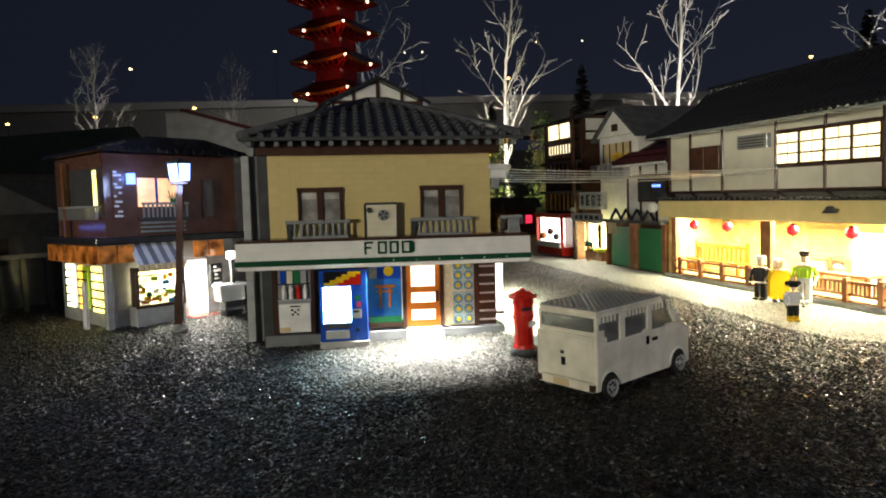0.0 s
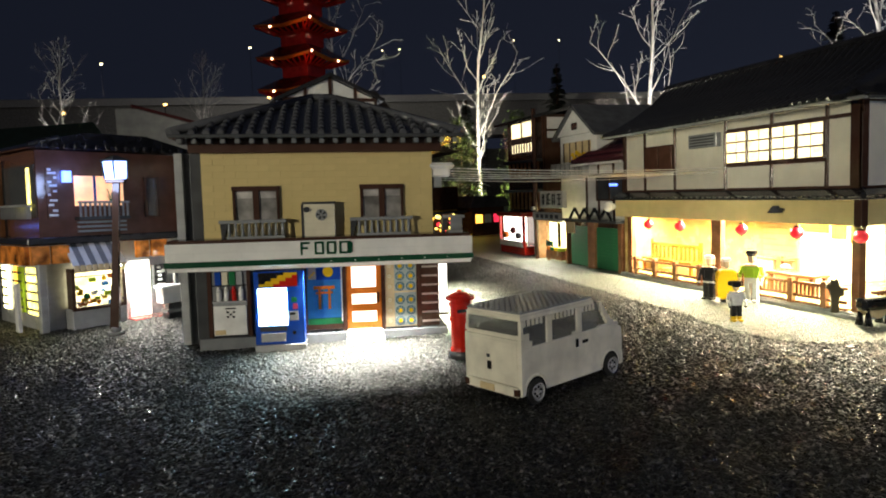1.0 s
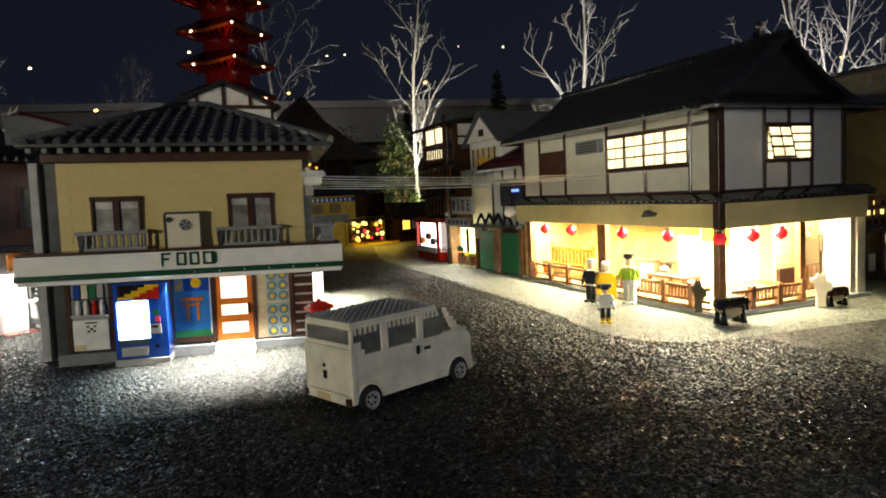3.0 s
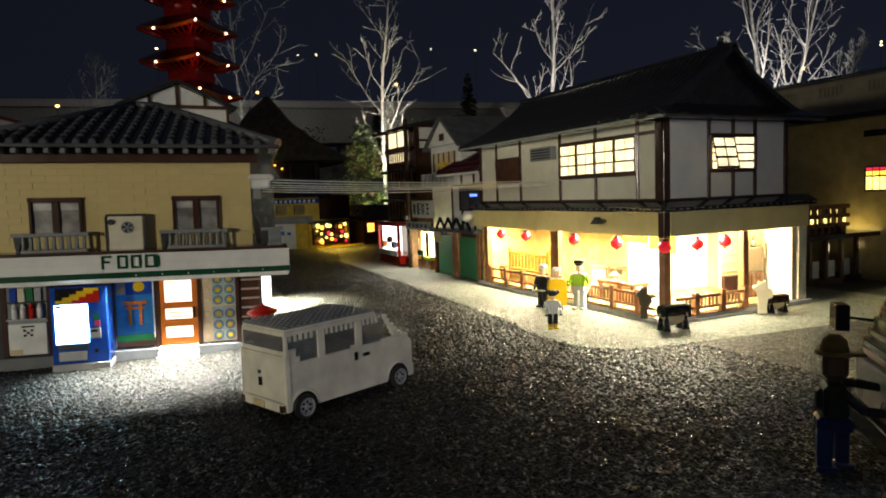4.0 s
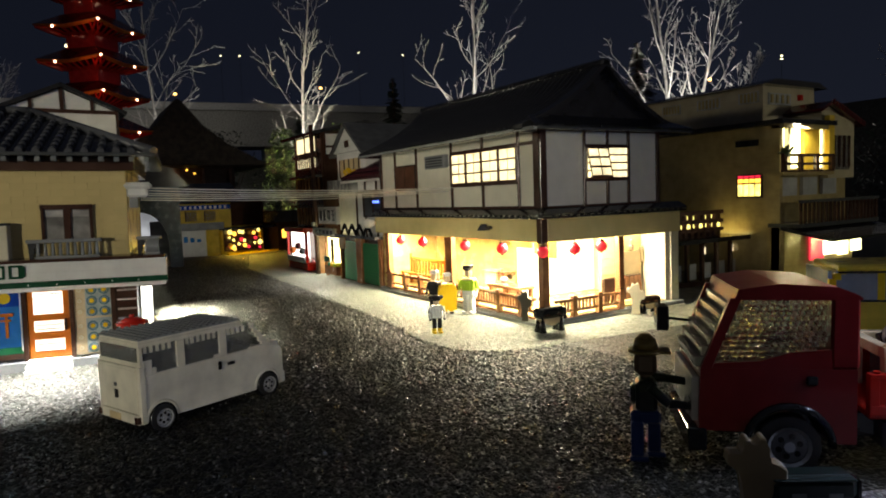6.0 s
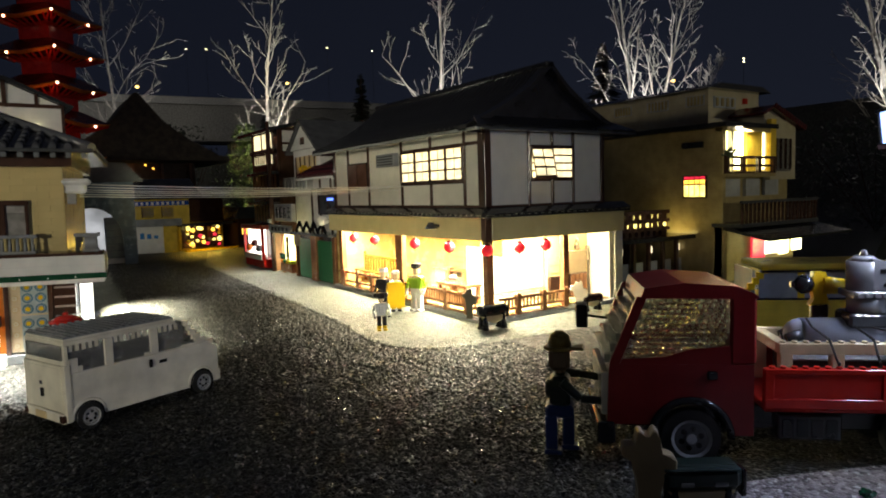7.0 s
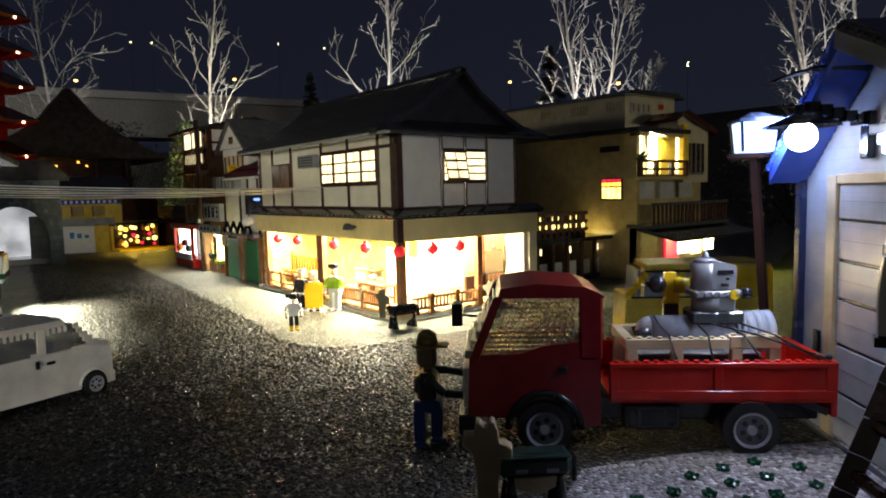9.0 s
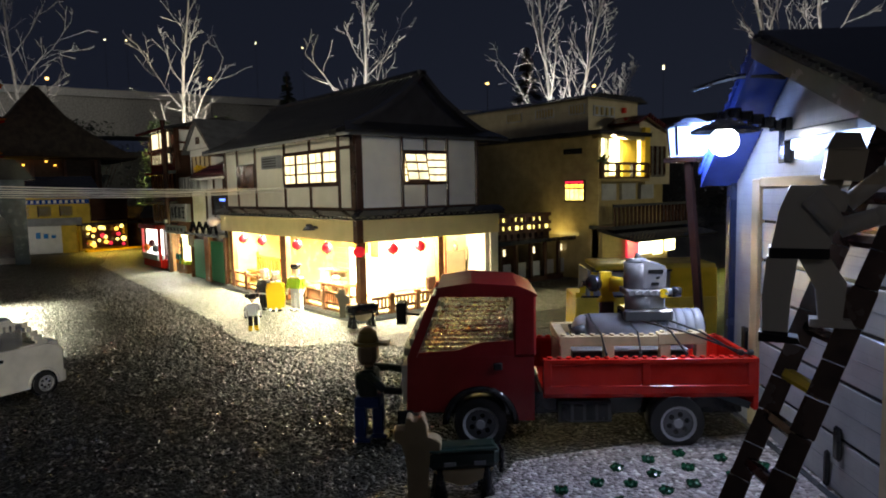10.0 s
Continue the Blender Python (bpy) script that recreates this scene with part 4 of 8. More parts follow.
bm = bmesh.new()
prof = slope_pts(-1) + slope_pts(1)[::-1][1:]
slab(bm, prof + [(0.330, 0.327), (-0.040, 0.327)], "y", 0.004, R1)
roof = part("roof", bm, TILE, tea, "steep black tiled gable roof")
bm = bmesh.new()
sheet4(bm, (0.336, R0, 0.331), (-0.046, R0, 0.331), (-0.020, 0.006, 0.352), (0.312, 0.006, 0.352), 0.005)
part("end_skirt", bm, TILE, roof)
bm = bmesh.new()
slab(bm, [(x, z + 0.006) for x, z in prof] + [(x, z - 0.004) for x, z in prof[::-1]], "y", -0.012, 0.012)
part("gable_rake", bm, TILE, roof)
for side in (-1, 1):
    bm = bmesh.new()
    pts = slope_pts(side)
    for (x0, z0), (x1, z1) in zip(pts, pts[1:]):
        tube(bm, (x0, 0.020, z0 + 0.001), (x1, 0.020, z1 + 0.001), 0.0044, 0.0044, 6)
    row = part("roof_tile", bm, TILE, roof)
    for i in range(1, 38):
        twin(row, 0, i * 0.0165)
bm = bmesh.new()
box(bm, 0.135, 0.155, -0.012, R1, 0.444, 0.456, 0.003)
part("ridge_cap", bm, TILE, roof)
boxpart("eave_edge", GREY_S, tea, -0.046, -0.038, -0.040, R1, 0.3275, 0.3325, 0.001, "pale eaves edge")
boxpart("eave_edge", DARK, tea, -0.038, 0.336, -0.042, -0.034, 0.3275, 0.3325, 0.001)
bm = bmesh.new()
tube(bm, (-0.003, -0.003, 0.327), (-0.014, -0.014, 0.312), 0.003, 0.002, 6)
part("corner_bracket", bm, BROWN, tea)
# railings
def railing(axis, s0, s1, off, z0, z1, posts, full=1.0):
    q = (lambda a, b, c, d, e, f: (c, d, a, b, e, f)) if axis == "y" else (lambda a, b, c, d, e, f: (a, b, c, d, e, f))
    rl = boxpart("railing", WOOD, tea, *q(s0, s1, off - 0.003, off + 0.003, z1 - 0.007, z1 - 0.002), 0.0006, "low brown railing with small balusters")
    boxpart("bottom_rail", WOOD, rl, *q(s0, s1, off - 0.0025, off + 0.0025, z0, z0 + 0.0035), 0.0005)
    boxpart("middle_rail", WOOD, rl, *q(s0, s1, off - 0.002, off + 0.002, z0 + 0.0105, z0 + 0.0155), 0.0005)
    for s in posts:
        boxpart("rail_post", WOOD, rl, *q(s - 0.005, s + 0.005, off - 0.005, off + 0.005, z0 - 0.002, z1 + 0.003), 0.0008)
    ends = [s0] + [s for s in posts if s < full] + ([s1] if posts[-1] < full else [])
    for a, b in zip(ends, ends[1:]):
        n = int((b - a - 0.014) / 0.0085)
        for i in range(n):
            s = a + 0.009 + (i + 0.5) * (b - a - 0.018) / n
            boxpart("baluster", WOOD, rl, *q(s - 0.0016, s + 0.0016, off - 0.0016, off + 0.0016, z0 + 0.0155, z1 - 0.007))


railing("y", 0.016, 0.590, -0.006, 0.009, 0.048, (0.055, 0.120, 0.200, 0.275, 0.345, 0.420, 0.490, 0.560), 0.36)
railing("x", 0.020, 0.182, -0.006, 0.007, 0.043, (0.062, 0.122, 0.176))
boxpart("kerb_strip", LTGREY, tea, -0.018, -0.012, -0.018, 0.605, 0.0, 0.006, 0.0006)
boxpart("kerb_strip", LTGREY, tea, -0.012, 0.200, -0.018, -0.012, 0.0, 0.006, 0.0006)
# hood lamp on the beam
hood = thing("hood_lamp", pose(1.082, 1.005, 0.165), "dark hooded lamp on the beige beam", "lamp")
bm = bmesh.new()
tube(bm, (0, 0, 0), (-0.018, 0, 0.004), 0.003, 0.003, 7)
tube(bm, (-0.018, 0, 0.008), (-0.018, 0, -0.004), 0.005, 0.013, 10)
part("shade", bm, DARK, hood)
spk = thing("loudspeaker", pose(1.062, 1.512, 0.166), "white round horn at the end of the beam", "loudspeaker")
bm = bmesh.new()
tube(bm, (0.020, 0, 0), (0, -0.004, 0), 0.006, 0.013, 12)
ball(bm, (-0.002, -0.005, 0), 0.012, 10)
part("horn", bm, WHITE_S, spk)
for k in range(5):
    boxpart("ceiling_spot", L_BULB, tea, 0.030, 0.042, 0.10 + k * 0.105, 0.112 + k * 0.105, 0.170, 0.176)
# red paper lanterns
LANT = [(1.090, 1.389), (1.090, 1.282), (1.090, 1.109), (1.090, 0.985), (1.087, 0.866), (1.164, 0.872), (1.228, 0.872)]
lan = thing("paper_lantern", pose(*LANT[0], 0.126), "round red paper lantern hung under the beam", "lantern", "lanterns along the tea house")
bm = bmesh.new()
ball(bm, (0, 0, 0), 0.0108, 14, 0.92)
part("shade", bm, L_LANT, lan)
bm = bmesh.new()
tube(bm, (0, 0, 0.0095), (0, 0, 0.012), 0.005, 0.005, 8)
tube(bm, (0, 0, 0.012), (0, 0, 0.022), 0.0009, 0.0009, 5)
tube(bm, (0, 0, -0.0125), (0, 0, -0.0095), 0.0016, 0.0022, 8)
part("cap", bm, BLACK, lan)
for x, y in LANT[1:]:
    copy_thing(lan, pose(x, y, 0.126))
# furniture in the tea room
bn = thing("bench", pose(1.150, 1.300, 0.011), "orange wooden bench with a slatted back", "bench")
boxpart("seat", BENCHWOOD, bn, -0.018, 0.014, 0.0, 0.180, 0.026, 0.032, 0.001)
boxpart("backrest", BENCHWOOD, bn, 0.010, 0.014, 0.0, 0.180, 0.058, 0.066, 0.001)
for k in range(12):
    boxpart("slat", BENCHWOOD, bn, 0.010, 0.013, 0.005 + k * 0.0148, 0.012 + k * 0.0148, 0.032, 0.059)
for y in (0.0, 0.172):
    boxpart("arm_post", BENCHWOOD, bn, 0.009, 0.015, y, y + 0.008, 0.026, 0.074, 0.001)
for x, y in ((-0.016, 0.002), (-0.016, 0.170), (0.008, 0.002), (0.008, 0.170)):
    boxpart("leg", BENCHWOOD, bn, x, x + 0.006, y, y + 0.007, 0.0, 0.026)
cb = thing("counter_cabinet", pose(1.160, 1.075, 0.011), "tan counter cabinet with a brown upright in the tea room", "cabinet")
boxpart("body", TAN, cb, 0.0, 0.030, 0.028, 0.072, 0.0, 0.054, 0.001)
boxpart("top", WOOD, cb, -0.002, 0.032, 0.000, 0.074, 0.054, 0.058, 0.001)
boxpart("upright", WOOD, cb, -0.002, 0.008, 0.010, 0.020, 0.0, 0.062, 0.001)
bm = bmesh.new()
ball(bm, (-0.004, -0.004, 0.044), 0.009, 12, 0.7)
tube(bm, (-0.004, -0.004, 0.034), (-0.004, -0.004, 0.038), 0.004, 0.006, 8)
part("kettle", bm, GREY_S, cb, "grey kettle on the counter")
boxpart("shelf", WOOD, cb, -0.008, 0.010, -0.016, 0.010, 0.029, 0.033, 0.001)
boxpart("shelf_leg", WOOD, cb, -0.006, 0.000, -0.014, -0.008, 0.0, 0.029)
tb = thing("low_table", pose(1.140, 1.000, 0.011), "brown timber table in the tea room", "table")
boxpart("tabletop", WOOD, tb, -0.018, 0.022, -0.02, 0.085, 0.033, 0.039, 0.001)
for x, y in ((-0.015, -0.016), (-0.015, 0.075), (0.013, -0.016), (0.013, 0.075)):
    boxpart("leg", WOOD, tb, x, x + 0.007, y, y + 0.007, 0.0, 0.033)
for y in (-0.016, 0.034):
    boxpart("panel", TAN, tb, -0.014, -0.011, y, y + 0.030, 0.004, 0.033)
boxpart("panel", WOOD, tb, -0.016, -0.012, 0.016, 0.032, 0.0, 0.033)
for y0, y1, z0, z1 in ((0.986, 1.050, 0.121, 0.143), (0.953, 0.980, 0.112, 0.145), (0.918, 0.944, 0.106, 0.145)):
    bb = thing("hanging_banner", pose(1.162, (y0 + y1) / 2, z0), "small amber cloth banner hung inside the tea house", "banner", "banners in the tea house")
    w, h = (y1 - y0) / 2, z1 - z0
    boxpart("cloth", BANNER, bb, -0.001, 0.001, -w, w, 0.0, h)
    boxpart("rod", BROWN, bb, -0.0015, 0.0015, -w - 0.002, w + 0.002, h, h + 0.002)
# wires across the street
for k, (z0, y1, z1) in enumerate(((0.256, 1.14, 0.243), (0.252, 1.20, 0.241), (0.248, 1.26, 0.240), (0.245, 1.32, 0.2395), (0.241, 1.16, 0.236), (0.238, 1.38, 0.233))):
    bm = bmesh.new()
    a, b = Vector((0.505, 1.100 + 0.006 * k, z0)), Vector((1.087, y1, z1))
    rings = []
    for i in range(13):
        s = i / 12
        p = a.lerp(b, s) - Vector((0, 0, 0.020 * s * (1 - s)))
        rings.append([bm.verts.new(p + Vector((0, 0.0009 * math.cos(n * math.tau / 5), 0.0009 * math.sin(n * math.tau / 5)))) for n in range(5)])
    for r0, r1 in zip(rings, rings[1:]):
        for n in range(5):
            bm.faces.new((r0[n], r0[(n + 1) % 5], r1[(n + 1) % 5], r1[n]))
    part("overhead_wire", bm, WIRE, None, "thin pale wire slung across the street", category="wire", group="overhead wires")
br = thing("wire_bracket", FX @ pose(0.346, 0.01, 0.236), "white insulator bracket on the shop wall", "bracket")
boxpart("arm", WHITE_S, br, 0.0, 0.030, -0.010, 0.0, 0.010, 0.026, 0.003)
boxpart("hood", WHITE_S, br, -0.004, 0.036, -0.014, 0.004, 0.022, 0.032, 0.004)
boxpart("clamp", GREY_S, br, 0.004, 0.016, -0.012, -0.002, -0.006, 0.010, 0.001)


# ---- vehicles ----
def arch(bm, x, y, z, big, small, n=14):
    """A half ring over a wheel, swept as one tube."""
    rings = []
    for k in range(n + 1):
        a = math.pi * k / n
        c, s = math.cos(a), math.sin(a)
        rings.append([bm.verts.new((x + (big + small * math.cos(j * math.tau / 8)) * c, y + small * math.sin(j * math.tau / 8), z + (big + small * math.cos(j * math.tau / 8)) * s)) for j in range(8)])
    for p, q in zip(rings, rings[1:]):
        for j in range(8):
            bm.faces.new((p[j], p[(j + 1) % 8], q[(j + 1) % 8], q[j])).smooth = True
    bm.faces.new(rings[0][::-1]), bm.faces.new(rings[-1])


def wheel(parent, x, y, r, w, rim, disc=None):
    """One wheel; the outer face looks along -y."""
    bm = bmesh.new()
    tube(bm, (x, y, r), (x, y + w, r), r, r, 20)
    wh = part("wheel", bm, RUBBER, parent, "black tyre with a pale rim")
    bm = bmesh.new()
    n = 20
    for ra, rb, ya, yb in ((rim, rim * 0.84, -0.0026, -0.0012),):
        ring0 = [bm.verts.new((x + ra * math.cos(k * math.tau / n), y + ya, r + ra * math.sin(k * math.tau / n))) for k in range(n)]
        ring1 = [bm.verts.new((x + rb * math.cos(k * math.tau / n), y + yb, r + rb * math.sin(k * math.tau / n))) for k in range(n)]
        for k in range(n):
            bm.faces.new((ring0[k], ring0[(k + 1) % n], ring1[(k + 1) % n], ring1[k]))
    tube(bm, (x, y - 0.0026, r), (x, y + 0.002, r), rim * 0.26, rim * 0.26, 10)
    part("rim", bm, SILVER, wh)
    bm = bmesh.new()
    tube(bm, (x, y - 0.0007, r), (x, y + 0.001, r), rim * 0.8, rim * 0.8, 16)
    part("rim_disc", bm, disc or SILVER, wh)
    for k in range(6):
        bm = bmesh.new()
        c, s = math.cos(k * math.tau / 6 + 0.3), math.sin(k * math.tau / 6 + 0.3)
        tube(bm, (x + rim * 0.5 * c, y - 0.0011, r + rim * 0.5 * s), (x + rim * 0.5 * c, y, r + rim * 0.5 * s), rim * 0.15, rim * 0.15, 8)
        part("rim_hole", bm, BLACK, wh)
    return wh


def stud_field(parent, x0, x1, y0, y1, z, material, nx, ny):
    """Rows of moulded studs, 4.8 mm across."""
    bm = bmesh.new()
    tube(bm, (x0, y0, z), (x0, y0, z + 0.0018), 0.0024, 0.0024, 8)
    first = part("stud", bm, material, parent)
    for i in range(nx):
        for j in range(ny):
            if i or j:
                twin(first, i * (x1 - x0) / max(1, nx - 1), j * (y1 - y0) / max(1, ny - 1))


van = thing("minivan", pose(0.466, 0.724, 0, 0, 0, 23.3), "white toy-brick minivan parked on the asphalt", "van")
VW = 0.078
bm = bmesh.new()
slab(bm, [(-0.021, 0.0120), (-0.021, 0.0600), (0.1400, 0.0600), (0.1550, 0.0545), (0.1575, 0.0500), (0.1575, 0.0095)], "y", 0.0, VW)
bmesh.ops.bevel(bm, geom=bm.edges[:], offset=0.0010, segments=1, affect="EDGES")
body = part("body", bm, VANWHITE, van)
boxpart("roof", VANWHITE, van, -0.0205, 0.1035, 0.0008, VW - 0.0008, 0.0880, 0.0925, 0.0006)
boxpart("roof_course", VANWHITE, van, -0.0195, 0.1020, 0.0018, VW - 0.0018, 0.0925, 0.0950, 0.0004)
boxpart("roof_plate", GREY_S, van, -0.0200, 0.1005, 0.0012, VW - 0.0012, 0.0950, 0.0965, label="grey studded roof plate")
stud_field(van, -0.0160, 0.0965, 0.0040, VW - 0.0040, 0.0965, GREY_S, 15, 10)
boxpart("seat_row", SEATGREY, van, -0.014, 0.012, 0.010, VW - 0.010, 0.060, 0.077, 0.003, "grey seats inside the van")
for x0 in (0.030, 0.080):
    boxpart("seat_row", SEATGREY, van, x0, x0 + 0.016, 0.010, VW - 0.010, 0.060, 0.074, 0.003, "grey seats inside the van")
for y in (0.0, VW - 0.004):
    for x0, x1 in ((-0.0205, -0.0165), (0.0200, 0.0292), (0.0710, 0.0805)):
        boxpart("pillar", VANWHITE, body, x0, x1, y, y + 0.004, 0.0600, 0.0880, 0.0005)
    # stepped corners of the window openings, and the jagged top edge
    for x0, x1, z0, z1 in ((-0.0165, -0.0075, 0.060, 0.0745), (-0.0075, -0.0030, 0.060, 0.0660), (0.0640, 0.0710, 0.060, 0.0632), (0.1090, 0.1290, 0.060, 0.0620)):
        boxpart("window_step", VANWHITE, body, x0, x1, y, y + 0.004, z0, z1, 0.0004)
    for w0, n in ((-0.0150, 5), (0.0312, 6), (0.0822, 4)):
        for k in range(n):
            boxpart("window_tooth", VANWHITE, body, w0 + k * 0.0066, w0 + k * 0.0066 + 0.0034, y + 0.0012, y + 0.0040, 0.0815, 0.0880)
    for x0, x1 in ((-0.0165, 0.0200), (0.0292, 0.0710), (0.0805, 0.1120)):
        boxpart("side_window", SMOKE, body, x0, x1, y + 0.0016, y + 0.0026, 0.0605, 0.0878)
    # raked front pillars built of steps
    for k in range(5):
        xi, z = 0.1275 - 0.0036 * k, 0.0600 + k * 0.0058
        boxpart("pillar_step", VANWHITE, body, xi, max(xi + 0.0055, 0.1400 - 0.0058 * k), y, y + 0.004, z, z + 0.0059, 0.0004)
for k in range(5):
    z = 0.0604 + k * 0.0057
    boxpart("windscreen_step", SMOKE, body, 0.1285 - 0.0050 * k, 0.1340 - 0.0050 * k, 0.004, VW - 0.004, z, z + 0.0054)
boxpart("bonnet_step", VANWHITE, body, 0.138, 0.1545, 0.003, VW - 0.003, 0.0545, 0.0610, 0.001)
rear = boxpart("rear_door", VANWHITE, van, -0.0232, -0.0208, 0.004, VW - 0.004, 0.0215, 0.0660, 0.0006, "white rear door")
boxpart("rear_window", SMOKE, van, -0.0215, -0.0195, 0.005, VW - 0.005, 0.0735, 0.0880, label="smoky rear window")
boxpart("rear_panel", VANWHITE, van, -0.0210, -0.0170, 0.001, VW - 0.001, 0.0600, 0.0735, 0.0005)
boxpart("rear_ledge", VANWHITE, rear, -0.0240, -0.0206, 0.004, VW - 0.004, 0.0655, 0.0690, 0.0006)
boxpart("rear_bumper", VANWHITE, van, -0.0250, -0.0200, 0.002, VW - 0.002, 0.0110, 0.0210, 0.001)
boxpart("rear_latch", BLACK, rear, -0.0246, -0.0230, 0.0390, 0.0440, 0.0345, 0.0430)
boxpart("rear_latch", DARK, rear, -0.0242, -0.0230, 0.0410, 0.0450, 0.0465, 0.0500)
boxpart("number_plate", TAN, rear, -0.0262, -0.0248, 0.034, 0.054, 0.0125, 0.0195)
for y in (0.001, VW - 0.007):
    boxpart("rear_light", BROWN, van, -0.0262, -0.0205, y, y + 0.006, 0.0125, 0.0195, 0.0006)
    boxpart("corner_strip", VANWHITE, van, -0.0222, -0.0160, y - 0.0022, y + 0.0082, 0.0120, 0.0690, 0.0006)
for y in (0.005, VW - 0.017):
    boxpart("headlight", GLASS, van, 0.1565, 0.1600, y, y + 0.012, 0.032, 0.043, 0.001)
boxpart("bumper", VANWHITE, van, 0.1560, 0.1605, 0.001, VW - 0.001, 0.0095, 0.0230, 0.001)
boxpart("door_handle", BLACK, van, 0.0675, 0.0715, -0.002, 0.0, 0.0460, 0.0550, 0.0004)
boxpart("door_handle", BLACK, van, 0.0795, 0.0885, -0.002, 0.0, 0.0482, 0.0518, 0.0004)
for xx in (0.0, 0.1325):
    bm = bmesh.new()
    arch(bm, xx, 0.0004, 0.0135, 0.0168, 0.0018)
    part("wheel_arch", bm, VANWHITE, body)
    bm = bmesh.new()
    tube(bm, (xx, -0.0006, 0.0140), (xx, 0.006, 0.0140), 0.0162, 0.0162, 18)
    part("wheel_well", bm, BLACK, body)
    wheel(van, xx, -0.0018, 0.0135, 0.010, 0.0094)
    wheel(van, xx, VW - 0.0082, 0.0135, 0.010, 0.0094)

truck = thing("flatbed_truck", pose(0.858, 0.306, 0, 0, 0, -42), "red toy-brick flatbed truck loaded with tank and crates", "truck")
bm = bmesh.new()
slab(bm, [(-0.066, 0.034), (-0.064, 0.084), (0.048, 0.084), (0.048, 0.026), (0.030, 0.026), (0.026, 0.044), (0.012, 0.056), (-0.012, 0.056), (-0.026, 0.044), (-0.030, 0.034)], "y", 0.0, 0.092)
cab = part("cab", bm, CAB_SHADED, truck)
rng = random.Random(77)
boxpart("cab_back", CAB_SHADED, cab, 0.030, 0.050, 0.0, 0.092, 0.084, 0.141, 0.002)
bm = bmesh.new()
slab(bm, [(-0.040, 0.135), (-0.036, 0.146), (-0.006, 0.150), (0.034, 0.147), (0.046, 0.142), (0.051, 0.139), (0.051, 0.137), (-0.036, 0.138)], "y", 0.0, 0.092)
part("cab_roof", bm, CAB_SHADED, cab)
for y in (0.0, 0.088):
    bm = bmesh.new()
    slab(bm, [(-0.064, 0.084), (-0.056, 0.084), (-0.034, 0.139), (-0.042, 0.139)], "y", y, y + 0.004)
    part("door_pillar", bm, CAB_SHADED, cab)
    bm = bmesh.new()
    slab(bm, [(-0.056, 0.083), (-0.054, 0.0880), (-0.020, 0.0900), (0.000, 0.0965), (0.030, 0.0990), (0.031, 0.083)], "y", y + 0.0002, y + 0.0036)
    pane = part("side_window", bm, CAB_SHADED, cab, "clear side window of small bricks over the red sill")
    for j in range(12):
        for i in range(17):
            z = 0.0885 + j * 0.0041
            x = -0.052 + i * 0.0049 + j * 0.0017
            if x < 0.0265 and z > 0.0875 + max(0.0, x + 0.030) * 0.20:
                bm = bmesh.new()
                box(bm, x, x + 0.0046, y + 0.0004, y + 0.0036, z, z + 0.0039, 0.0008)
                turn = Matrix.Rotation(rng.gauss(0, 0.16), 3, "Z") @ Matrix.Rotation(rng.gauss(0, 0.16), 3, "X")
                bmesh.ops.rotate(bm, cent=(x + 0.0023, y + 0.002, z + 0.002), matrix=turn, verts=bm.verts[:])
                part("clear_brick", bm, SPARK, pane)
for k in range(6):
    x = -0.068 + k * 0.0050
    boxpart("windscreen_step", FROST, cab, x, x + 0.012, 0.004, 0.088, 0.084 + k * 0.0086, 0.0918 + k * 0.0086, 0.0008, "clear stepped windscreen brick")
boxpart("front_panel", WHITE_S, cab, -0.070, -0.064, 0.004, 0.088, 0.040, 0.076, 0.001)
boxpart("bumper", BLACK, truck, -0.074, -0.060, -0.002, 0.094, 0.018, 0.036, 0.001)
for y in (0.008, 0.070):
    bm = bmesh.new()
    tube(bm, (-0.0725, y + 0.007, 0.050), (-0.069, y + 0.007, 0.050), 0.0075, 0.0075, 12)
    part("headlight", bm, GLASS, truck)
for y, s, w in ((0.093, 1, 0.020),):
    mi = boxpart("wing_mirror", BLACK, truck, -0.0845, -0.0735, min(y, y + s * w), max(y, y + s * w), 0.094, 0.1165, 0.001)
    bm = bmesh.new()
    tube(bm, (-0.0745, y, 0.106), (-0.052, y - s * 0.004, 0.104), 0.0013, 0.0013, 6)
    part("mirror_arm", bm, BLACK, mi)
boxpart("door_handle", BLACK, cab, 0.012, 0.020, -0.003, 0.0, 0.072, 0.079, 0.001)
bm = bmesh.new()
arch(bm, 0.0, -0.001, 0.024, 0.031, 0.0032)
part("wheel_arch", bm, BLACK, cab)
boxpart("chassis", BLACK, truck, -0.050, 0.236, 0.018, 0.074, 0.026, 0.046, 0.001)
box_s = boxpart("side_box", DARK, truck, 0.070, 0.118, 0.010, 0.030, 0.020, 0.040, 0.001)
for k in range(4):
    boxpart("side_box_rib", BLACK, box_s, 0.073 + k * 0.011, 0.081 + k * 0.011, 0.008, 0.010, 0.023, 0.037)
boxpart("bed_floor", RED, truck, 0.056, 0.240, 0.0, 0.092, 0.046, 0.052, 0.001)
